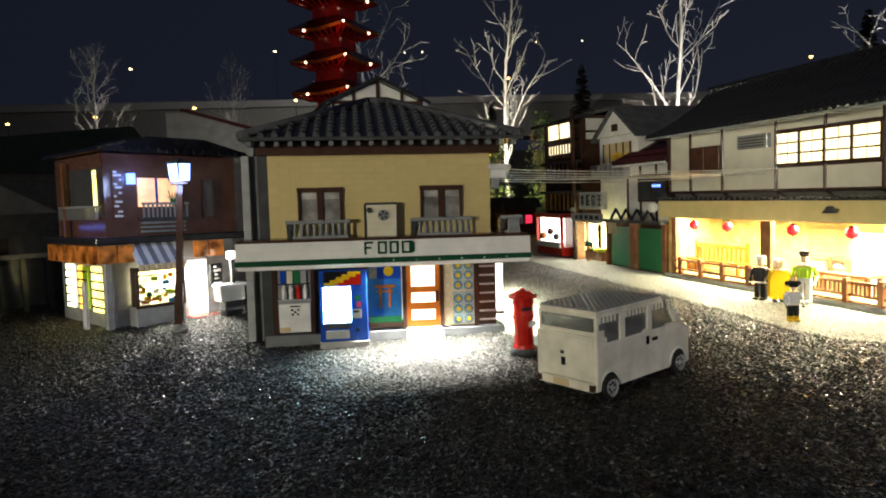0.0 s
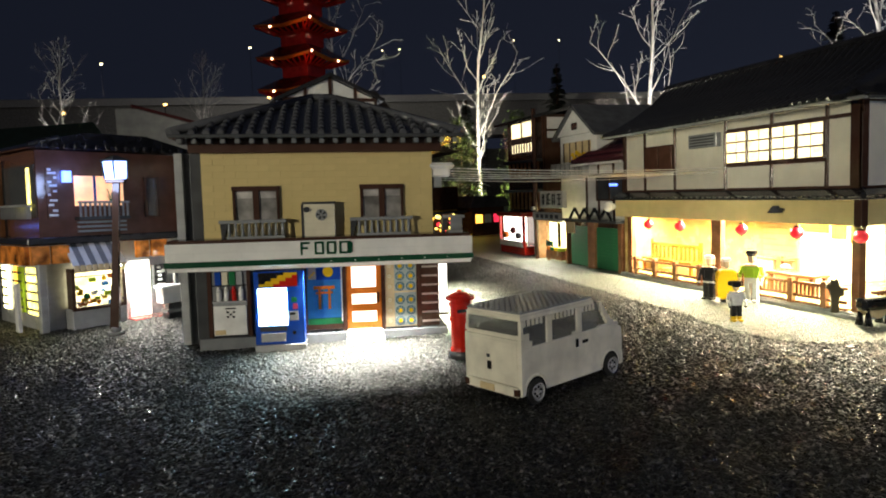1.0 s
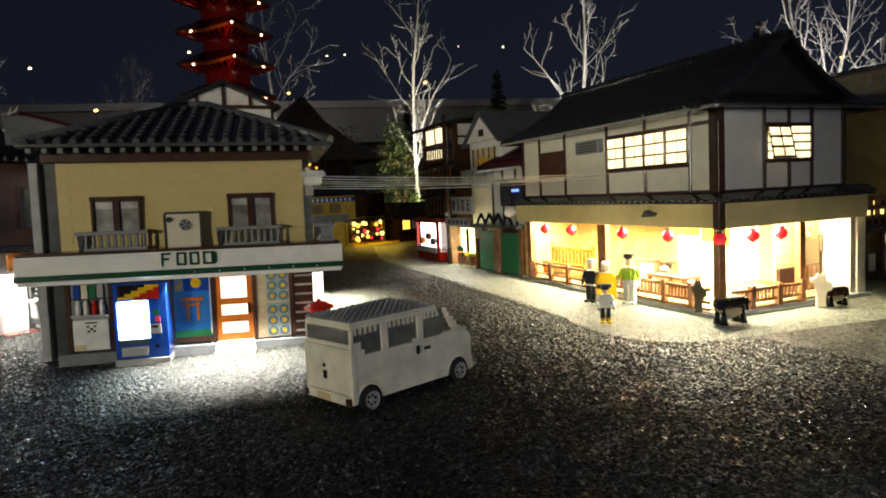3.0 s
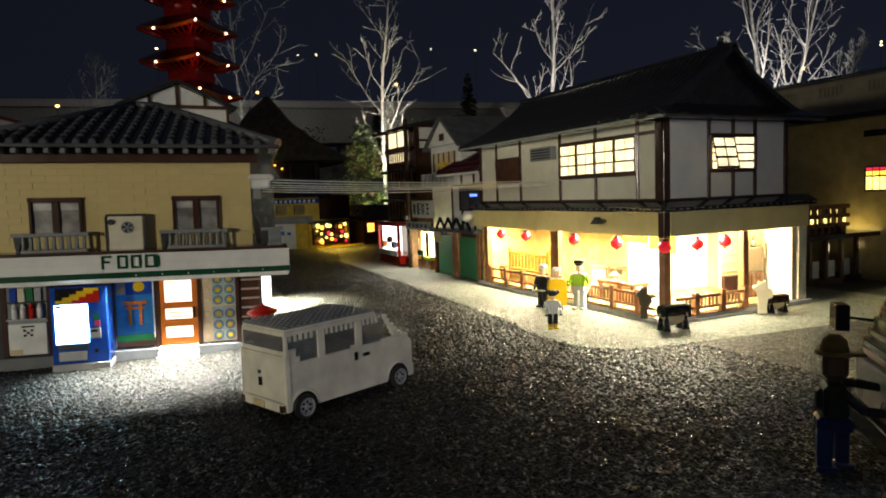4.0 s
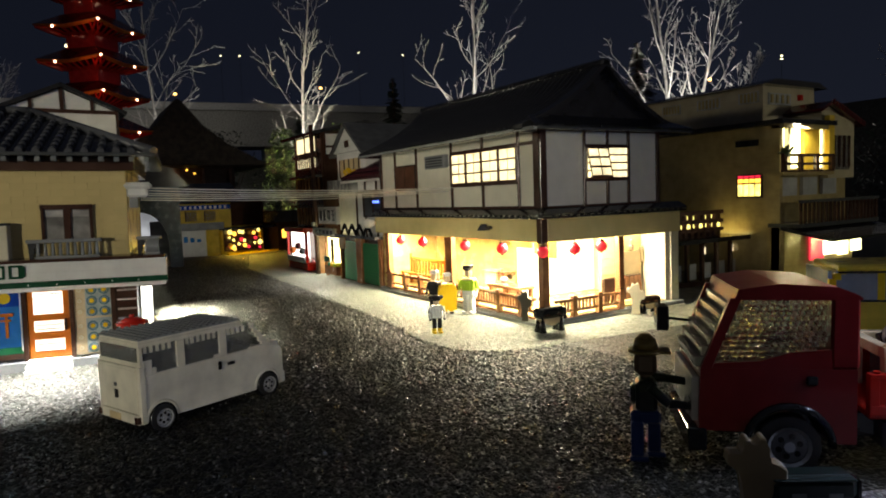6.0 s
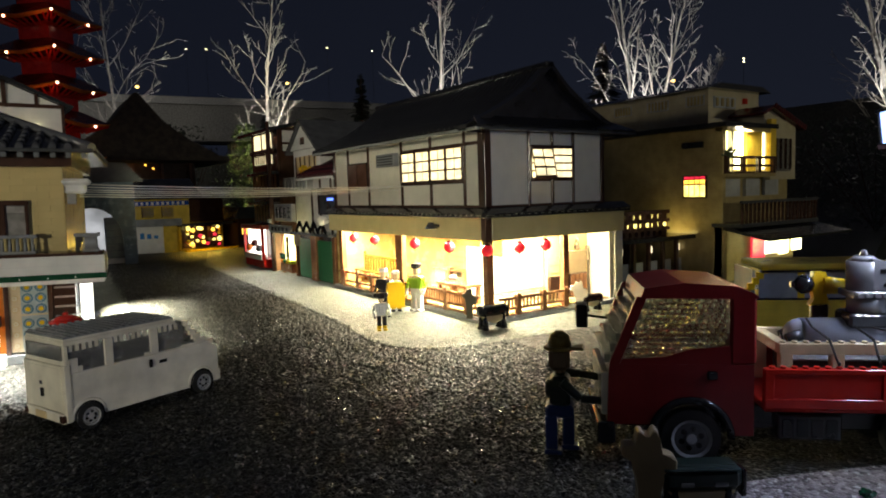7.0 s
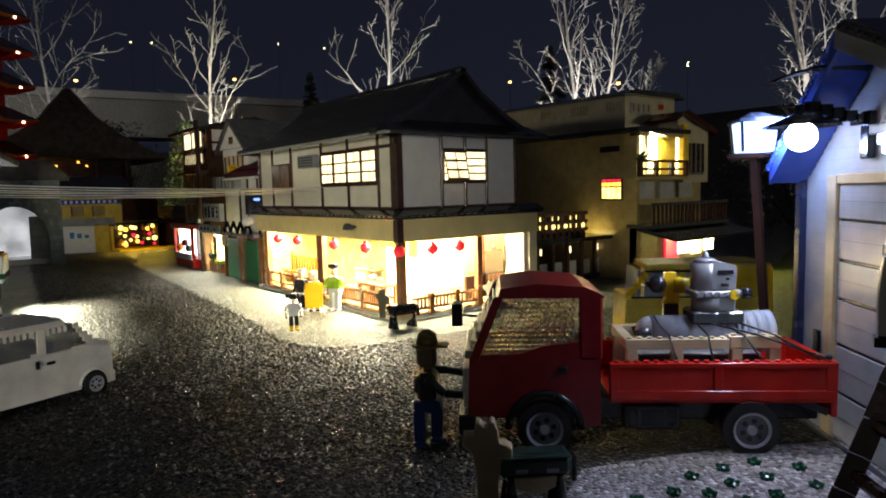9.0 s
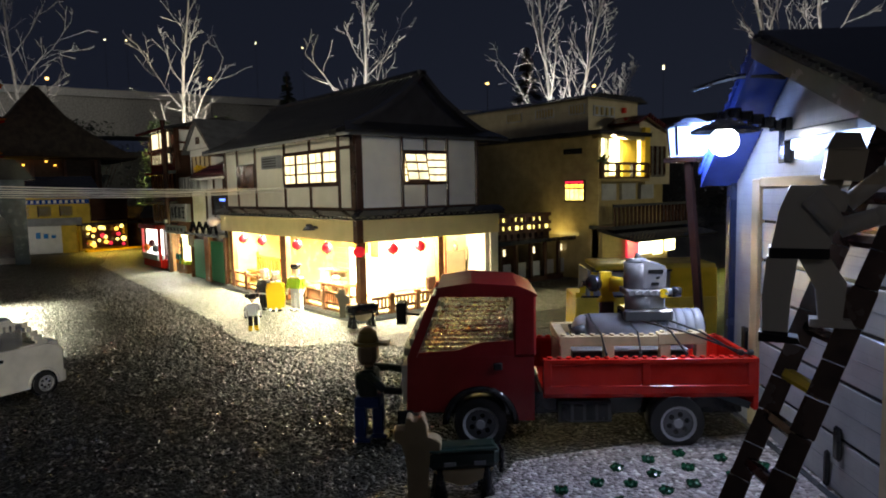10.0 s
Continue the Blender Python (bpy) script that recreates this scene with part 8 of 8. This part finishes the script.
for k in range(4):
    boxpart("baluster", BROWN, ba, -0.012 + k * 0.0645, 0.000 + k * 0.0645, -0.018, -0.010, 0.252, 0.288)
pl2 = thing("potted_plant", pose(1.793, 0.868, 0.290), "dark leafy plant on the balcony corner", "plant")
bm = bmesh.new()
rng = random.Random(3)
for k in range(46):
    v = Vector((rng.gauss(0, 0.006), rng.gauss(0, 0.005), abs(rng.gauss(0.008, 0.006))))
    tube(bm, (0, 0, 0), v, 0.0012, 0.0030, 5)
part("leaves", bm, LEAF, pl2)
rw = boxpart("red_window", BROWN, bh, -0.004, 0.001, 0.040, 0.104, 0.196, 0.250, label="small window lit amber and red")
for i in range(4):
    y = 0.0435 + i * 0.0148
    boxpart("pane", L_YEL, rw, -0.0055, -0.004, y, y + 0.0118, 0.200, 0.2275)
    boxpart("upper_pane", L_AMB, rw, -0.0055, -0.004, y, y + 0.0118, 0.2310, 0.2400)
    boxpart("red_pane", L_RED, rw, -0.0055, -0.004, y, y + 0.0118, 0.2420, 0.2480)
boxpart("wall_grille", BLACK, bh, -0.003, 0.001, 0.050, 0.108, 0.316, 0.330)
dk = boxpart("side_window", SMOKE, bh, 0.214, 0.288, -0.003, 0.0, 0.256, 0.338, label="dark lattice window")
for k in range(4):
    boxpart("lattice_bar", BROWN, dk, 0.214 + k * 0.0225, 0.2205 + k * 0.0225, -0.006, -0.003, 0.262, 0.338)
for k in range(3):
    boxpart("middle_window", LTGREY, bh, 0.030 + k * 0.085, 0.090 + k * 0.085, 0.012, 0.020, 0.198, 0.240, label="pale window behind the veranda")
boxpart("veranda_rail", DARK, bh, -0.012, 0.325, -0.055, -0.050, 0.182, 0.189)
md = boxpart("veranda_slat", BROWN, bh, -0.010, -0.002, -0.054, -0.051, 0.136, 0.182)
for k in range(1, 20):
    twin(md, k * 0.0170)
boxpart("veranda_floor", DARK, bh, -0.012, 0.325, -0.056, 0.02, 0.128, 0.137)
bm = bmesh.new()
sheet4(bm, (-0.03, -0.13, 0.108), (0.34, -0.13, 0.108), (0.34, -0.02, 0.130), (-0.03, -0.02, 0.130), 0.006)
part("shop_awning", bm, TILE, bh)
boxpart("shop_base", OLIVE, bh, 0.0, 0.29, -0.012, 0.02, 0.0, 0.128)
boxpart("red_shop_panel", L_RED, bh, 0.095, 0.150, -0.018, -0.014, 0.046, 0.106, label="red lit shop panel")
boxpart("white_shop_panel", L_WHITE, bh, 0.146, 0.200, -0.022, -0.019, 0.056, 0.088, label="bright white shop panel")
boxpart("yellow_shop_panel", L_CREAM, bh, 0.208, 0.250, -0.022, -0.019, 0.050, 0.106, label="yellow lit shop panel")
boxpart("yellow_shop_panel", L_CREAM, bh, 0.268, 0.312, -0.022, -0.019, 0.056, 0.106, label="yellow lit shop panel")
lamp("balcony_lamp", "AREA", 0.55, WARM, look((1.86, 0.868, 0.356), (1.85, 0.85, 0.25)), 0.08, 0.03)
lamp("wall_foot_lamp", "AREA", 0.04, (1.0, 0.78, 0.25), look((1.768, 1.00, 0.112), (1.79, 1.00, 0.2)), 0.08, 0.02)
lamp("shop_spill", "AREA", 2.0, (1.0, 0.88, 0.35), look((1.99, 0.845, 0.085), (1.80, 0.45, 0.0)), 0.14, 0.04)
# added ground spot without a known source, lifts the brown house wall
lamp("path_lamp", "SPOT", 0.5, (1.0, 0.85, 0.5), look((1.50, 0.74, 0.02), (1.80, 1.02, 0.28)), 0.02, spot=75, blend=0.8)
# dark veranda between the tea house and the brown house
vd = thing("dark_veranda", pose(1.445, 0.98, 0), "dark timber veranda with lit lattice gaps", "veranda")
boxpart("floor", BROWN, vd, 0.0, 0.33, 0.0, 0.3, 0.0, 0.012)
boxpart("back_wall", BROWN, vd, 0.0, 0.33, 0.16, 0.17, 0.0, 0.135)
rng = random.Random(31)
for z0, z1 in ((0.124, 0.131), (0.1435, 0.151), (0.163, 0.172)):
    boxpart("upper_beam", VERANDA, vd, 0.0, 0.280, -0.004, 0.004, z0, z1)
boxpart("upper_wall", VERANDA, vd, 0.0, 0.280, 0.004, 0.010, 0.110, 0.172)
for k in range(9):
    x = 0.086 + k * 0.0212
    boxpart("upper_post", VERANDA, vd, x - 0.006, x + 0.001, -0.004, 0.004, 0.112, 0.172)
    w = rng.choice((0.006, 0.011, 0.0135))
    boxpart("lattice_pane", L_YEL, vd, x + 0.0015, x + 0.0015 + w, -0.0010, 0.0015, 0.1330, 0.1420)
    if k % 3 != 2:
        w = rng.choice((0.004, 0.006))
        boxpart("lattice_pane", L_YEL, vd, x + 0.003, x + 0.003 + w, -0.0010, 0.0015, 0.1530, 0.1620)
boxpart("canopy", TILE, vd, -0.01, 0.38, -0.03, 0.17, 0.100, 0.110)
for k in range(7):
    boxpart("post", BROWN, vd, k * 0.052, 0.008 + k * 0.052, 0.0, 0.008, 0.010, 0.102)
    boxpart("pale_panel", LTGREY, vd, 0.012 + k * 0.052, 0.044 + k * 0.052, 0.010, 0.014, 0.014, 0.050)
    if k % 2 == 0:
        boxpart("lit_gap", L_TEA, vd, 0.020 + k * 0.052, 0.028 + k * 0.052, 0.012, 0.015, 0.070, 0.086)

# ---- pagoda ----
pg = thing("pagoda", pose(0.628, 3.75, 0, 0, 0, 47), "tall red pagoda with glowing eave lamps", "pagoda")
for k in range(6):
    z, s = 0.448 + k * 0.165, 0.176
    boxpart("storey", RED, pg, -s * 0.46, s * 0.46, -s * 0.46, s * 0.46, z - 0.115, z + 0.06)
    bm = bmesh.new()
    lo, hi = [], []
    for sx, sy in ((-1, -1), (1, -1), (1, 1), (-1, 1)):
        lo.append(bm.verts.new((sx * s, sy * s, z + 0.018)))
        hi.append(bm.verts.new((sx * s * 0.5, sy * s * 0.5, z + 0.075)))
    mid_l = [bm.verts.new(((lo[i].co + lo[(i + 1) % 4].co) / 2) + Vector((0, 0, -0.016))) for i in range(4)]
    for i in range(4):
        bm.faces.new((lo[i], mid_l[i], lo[(i + 1) % 4], hi[(i + 1) % 4], hi[i]))
    bm.faces.new(hi)
    under = bm.verts.new((0, 0, z - 0.03))
    lo0, mid0 = [v.co.copy() for v in lo], [v.co.copy() for v in mid_l]
    for i in range(4):
        bm.faces.new((lo[i], under, mid_l[i])), bm.faces.new((mid_l[i], under, lo[(i + 1) % 4]))
    rf2 = part("eave_roof", bm, DKRED, pg, "upturned red eave roof")
    for i in range(4):
        p, q, r = lo0[i], lo0[(i + 1) % 4], mid0[i]
        bm = bmesh.new()
        for a, b in ((p, r), (r, q)):
            sheet4(bm, (a.x * 1.01, a.y * 1.01, a.z - 0.001), (b.x * 1.01, b.y * 1.01, b.z - 0.001), (b.x * 0.90, b.y * 0.90, b.z - 0.010), (a.x * 0.90, a.y * 0.90, a.z - 0.010), 0.005)
        part("eave_board", bm, ORANGE, rf2, "orange eave boards")
    for i in range(4):
        ax, ay = ((0, -1), (1, 0), (0, 1), (-1, 0))[i]
        for f in {0: (-0.96, 0.40), 3: (0.40,)}.get(i, ()):
            bm = bmesh.new()
            ball(bm, (ax * s + (f * s if ax == 0 else 0), ay * s + (f * s if ay == 0 else 0), z - 0.006 + 0.02 * f * f), 0.0062, 8)
            part("eave_lamp", bm, L_PAG, pg)
        bm = bmesh.new()
        for f in range(9):
            g = (f - 4) / 4 * s
            tube(bm, (ax * s * 0.96 + (g if ax == 0 else 0), ay * s * 0.96 + (g if ay == 0 else 0), z + 0.004), (ax * s * 0.5 + (g * 0.6 if ax == 0 else 0), ay * s * 0.5 + (g * 0.6 if ay == 0 else 0), z - 0.03), 0.005, 0.005, 5)
        part("rafter_set", bm, RED, pg, kind="stuff")
boxpart("base", RED, pg, -0.20, 0.20, -0.20, 0.20, 0.0, 0.42)
for k in range(5):
    lamp("pagoda_lamp", "POINT", 0.045, (1.0, 0.40, 0.16), pose(0.60, 3.53, 0.40 + (k + 1) * 0.165), 0.03)


# ---- trees ----
def tree(x, y, h, r, seed, label, stems=((0.0, 1.0),), power=6.0, first=0.12):
    """A bare tree: leaders given as (lean to the side, share of the height), with wide limbs that sweep up, down to fine twigs."""
    rng = random.Random(seed)
    ob = thing("bare_tree", pose(x, y, 0), label, "tree", "bare trees behind the houses")
    trunk, crown = bmesh.new(), bmesh.new()
    v = (Vector((0.35, 0, 0)) - Vector((x, y, 0))).normalized()
    right = Vector((-v.y, v.x, 0))

    def shoot(bm, p, d, length, r0, depth):
        n = (0, 8, 5, 3)[depth]
        side = rng.choice((-1, 1))
        for i in range(n):
            ra, rb = r0 * (1 - 0.80 * i / n), r0 * (1 - 0.80 * (i + 1) / n)
            d = (d + Vector((rng.gauss(0, 0.13), rng.gauss(0, 0.13), 0.075 + rng.gauss(0, 0.07)))).normalized()
            q = p + d * (length / n)
            tube(bm, p, q, max(ra, 0.0016), max(rb, 0.0013), 5 if depth == 1 else 4, False)
            if depth < 3 and i >= 1 and rng.random() < (0, 0.80, 0.62)[depth]:
                side = -side
                across = d.cross(Vector((rng.gauss(0, 0.6), rng.gauss(0, 0.6), 0.6))).normalized() * side
                a = rng.uniform(0.55, 1.05)
                shoot(crown, q, (d * math.cos(a) + across * math.sin(a)).normalized(), length * rng.uniform(0.26, 0.52) * (1.1 - 0.6 * i / n), max(rb * 0.60, 0.0015), depth + 1)
            p = q

    for s, (lean, share) in enumerate(stems):
        p, d = right * (0.05 * (lean - stems[0][0])), (right * lean + Vector((0, 0, 1))).normalized()
        hh, az, n = h * share, rng.uniform(0, 6), 24
        for i in range(n):
            f = (i + 1) / n
            ra, rb = r * 0.60 * share * (1 - 0.92 * i / n), r * 0.60 * share * (1 - 0.92 * f)
            d = (d + Vector((rng.gauss(0, 0.025), rng.gauss(0, 0.025), 0.012))).normalized()
            q = p + d * (hh / n)
            tube(trunk, p, q, max(ra, 0.002), max(rb, 0.0018), 8, False)
            if f > first and (i % 2 or rng.random() < 0.8):
                az += 2.4 + rng.gauss(0, 0.4)
                tilt = rng.uniform(0.60, 1.00) * (1.10 - 0.40 * f)
                out = Vector((math.cos(az) * math.sin(tilt), math.sin(az) * math.sin(tilt), math.cos(tilt))) + d * 0.15
                shoot(crown, q, out.normalized(), hh * 0.38 * (1 - f) ** 0.55 * rng.uniform(0.55, 1.15) + 0.06, max(rb * rng.uniform(0.30, 0.50), 0.0030), 1)
            p = q
    part("trunk", trunk, BARK, ob)
    part("crown", crown, BARK, ob)
    lamp("tree_uplight", "SPOT", power * 1.1, (1.0, 0.97, 0.92), look((x + v.x * 0.42 + 0.1, y + v.y * 0.42, 0.05), (x - v.x * 0.02, y, h * 0.62)), 0.02, spot=58, blend=0.6)
    return ob


tree(-1.19, 7.02, 1.75, 0.040, 4, "bare pale tree lit from below", power=41)
tree(0.00, 7.10, 1.70, 0.030, 8, "dim bare tree in the distance", power=18)
tree(1.23, 6.00, 2.3, 0.030, 3, "bare pale tree lit from below", power=34)
tree(2.23, 5.24, 2.2, 0.034, 12, "bare pale tree with a brightly lit trunk", power=52)
tree(4.02, 5.43, 2.5, 0.046, 21, "bare white-lit tree behind the tea house", power=215)
tree(5.05, 3.78, 2.4, 0.046, 33, "many-stemmed bare tree lit from below", ((-0.06, 1.0), (0.26, 0.86), (-0.30, 0.42), (0.60, 0.60)), 190, 0.20)
tree(4.69, 1.48, 2.1, 0.045, 17, "bare tree behind the garage", ((-0.35, 1.0), (0.05, 0.8)), 80)


def bush(x, y, z, w, h, seed, mt, label, n):
    """A clump of many small leaves on thin twigs."""
    rng = random.Random(seed)
    ob = thing("shrub", pose(x, y, z), label, "shrub")
    bm = bmesh.new()
    for k in range(n):
        a, rr, zz = rng.uniform(0, math.tau), math.sqrt(rng.random()), rng.random()
        env = w * rr * (1 - 0.55 * zz ** 2) * (0.75 + 0.25 * math.sin(3 * a + seed))
        c = Vector((env * math.cos(a), env * math.sin(a), h * zz))
        u = Vector((rng.gauss(0, 1), rng.gauss(0, 1), rng.gauss(0, 0.6))).normalized()
        v = u.orthogonal().normalized()
        s = rng.uniform(0.010, 0.022)
        bm.faces.new([bm.verts.new(c + p) for p in (u * s, v * s * 0.45, -u * s, -v * s * 0.45)])
    part("leaves", bm, mt, ob)
    bm = bmesh.new()
    for k in range(9):
        a = k * 0.7 + seed
        tube(bm, (0, 0, -z if z < 0.02 else 0), (w * 0.6 * math.cos(a), w * 0.6 * math.sin(a), h * 0.8), 0.0035, 0.0012, 5)
    part("branchwork", bm, BROWN, ob, kind="stuff")


bush(2.00, 5.05, 0.0, 0.24, 0.80, 5, LEAF, "leafy shrub lit from below beside the tree", 1500)
bush(2.46, 4.98, 0.0, 0.20, 0.85, 6, LEAF, "leafy shrub lit from below beside the tree", 1300)
bush(1.72, 4.30, 0.0, 0.22, 0.42, 7, LEAF, "leafy shrub beside the street end", 800)
bush(1.45, 4.9, 0.0, 0.40, 0.75, 9, LEAF_D, "dark evergreen shrub behind the roofs", 1200)
bush(-1.35, 6.7, 0.0, 0.32, 0.75, 10, LEAF, "leafy shrub lit from below beside the tree", 700)
bush(3.0, 2.0, 0.0, 0.5, 0.55, 12, LEAF_D, "dark hedge beyond the lawn", 1500)
bush(3.6, 1.3, 0.0, 0.5, 0.50, 13, LEAF_D, "dark hedge beyond the lawn", 1500)
bush(2.75, 2.7, 0.0, 0.4, 0.7, 14, LEAF_D, "dark hedge behind the brown house", 1000)
lamp("shrub_uplight", "SPOT", 130.0, (1.0, 0.93, 0.70), look((1.85, 4.55, 0.04), (2.15, 5.1, 0.45)), 0.02, spot=80)
lamp("shrub_uplight", "SPOT", 4.0, (1.0, 0.93, 0.60), look((-1.25, 6.2, 0.04), (-1.4, 6.8, 0.5)), 0.02, spot=70)


def conifer(x, y, h, w, seed):
    rng = random.Random(seed)
    ob = thing("conifer", pose(x, y, 0), "dark conifer against the night sky", "tree", "dark conifers")
    bm = bmesh.new()
    tube(bm, (0, 0, 0), (0, 0, h), 0.04, 0.008, 6)
    part("trunk", bm, BROWN, ob)
    bm = bmesh.new()
    for k in range(420):
        f = rng.random() ** 0.8
        z, a = h * (0.25 + 0.75 * f), rng.uniform(0, math.tau)
        l = w * (1.05 - f) * rng.uniform(0.5, 1.1)
        p = Vector((l * math.cos(a), l * math.sin(a), z - 0.25 * l))
        q = Vector((-math.sin(a), math.cos(a), 0)) * 0.05
        bm.faces.new([bm.verts.new(c) for c in (Vector((0, 0, z)), p * 0.6 + Vector((0, 0, z * 0.4)) + q, p, p * 0.6 + Vector((0, 0, z * 0.4)) - q)])
    part("crown", bm, LEAF_D, ob)


for i, (x, y, h, w) in enumerate(((4.6, 8.2, 1.9, 0.55), (6.6, 5.6, 2.0, 0.6), (3.1, 7.8, 1.35, 0.4))):
    conifer(x, y, h, w, 40 + i)

# ---- distance: viaduct, far hall, lamps ----
va = thing("viaduct", pose(3.5, 12.5, 0, 0, 0, -8), "long grey concrete viaduct wall at night", "viaduct")
boxpart("parapet", CONCRETE, va, -12.0, 14.0, 0.0, 0.6, 1.55, 2.12)
boxpart("deck", CONCRETE, va, -12.0, 14.0, -0.15, 0.8, 1.30, 1.55)
p0 = boxpart("pier", CONCRETE, va, -11.5, -11.0, 0.1, 0.6, 0.0, 1.3)
for k in range(1, 9):
    twin(p0, k * 3.0)
boxpart("pale_band", LTGREY, va, -12.0, 14.0, -0.05, 0.0, 1.98, 2.10)
wallm = boxpart("embankment", plastic("dark_bank", (0.035, 0.036, 0.036), 0.8, False, 0.6), None, -14, 18, 9.5, 9.9, 0.0, 0.85, label="dark planted bank behind the town", category="bank", kind="structure")
boxpart("embankment", bpy.data.materials["dark_bank"], None, 7.6, 8.0, -6, 9.5, 0.0, 1.05, label="dark planted bank beside the town", category="bank", kind="structure")
# unseen area light, added so that the viaduct stands out as a grey band
lamp("viaduct_lamp", "AREA", 18.0, (1.0, 0.92, 0.8), look((0.5, 9.2, 3.2), (3.0, 12.6, 1.7)), 1.5, 0.3)


def far_lamp(az, elev, dist, r, mt, label):
    """A lamp on a thin pole, at an azimuth and height angle from the middle of the walk."""
    x, y = 0.33 + dist * math.sin(radians(az)), 0.05 + dist * math.cos(radians(az))
    z = 0.22 + dist * math.tan(radians(elev))
    ob = thing("distant_street_lamp", pose(x, y, 0), label, "street lamp", "distant street lamps")
    bm = bmesh.new()
    tube(bm, (0, 0, 0), (0, 0, z), 0.006, 0.004, 5)
    part("pole", bm, BLACK, ob)
    bm = bmesh.new()
    ball(bm, (0, 0, z + r * 0.6), r, 8, 0.7)
    part("head", bm, mt, ob)


for az, el, dist, r, mt in (
    (-4.99, 7.61, 9.2, 0.025, L_DOT),
    (-12.12, 6.82, 9.2, 0.025, L_DOT),
    (3.1, 8.25, 9.2, 0.025, L_DOT),
    (-17.79, 6.2, 9.0, 0.019, L_DOT),
    (2.18, 12.22, 15, 0.028, L_DOTW),
    (-8.96, 10.56, 15, 0.028, L_DOTW),
    (13.26, 12.06, 18, 0.019, L_DOTW),
    (14.78, 12.11, 18, 0.019, L_DOTW),
    (24.62, 12.43, 18, 0.019, L_DOTW),
    (28.45, 12.18, 18, 0.019, L_DOTW),
    (21.45, 9.55, 9.2, 0.022, L_DOT),
    (9.74, 9.0, 9.2, 0.022, L_DOT),
    (54.02, 8.46, 9.0, 0.025, L_DOT),
    (59.03, 9.72, 15, 0.019, L_DOTW),
    (44.96, 9.1, 9.0, 0.022, L_DOT),
    (59.03, 9.48, 15, 0.022, L_DOTW),
):
    far_lamp(az, el, dist, r, mt, "small far street lamp glowing in the night")
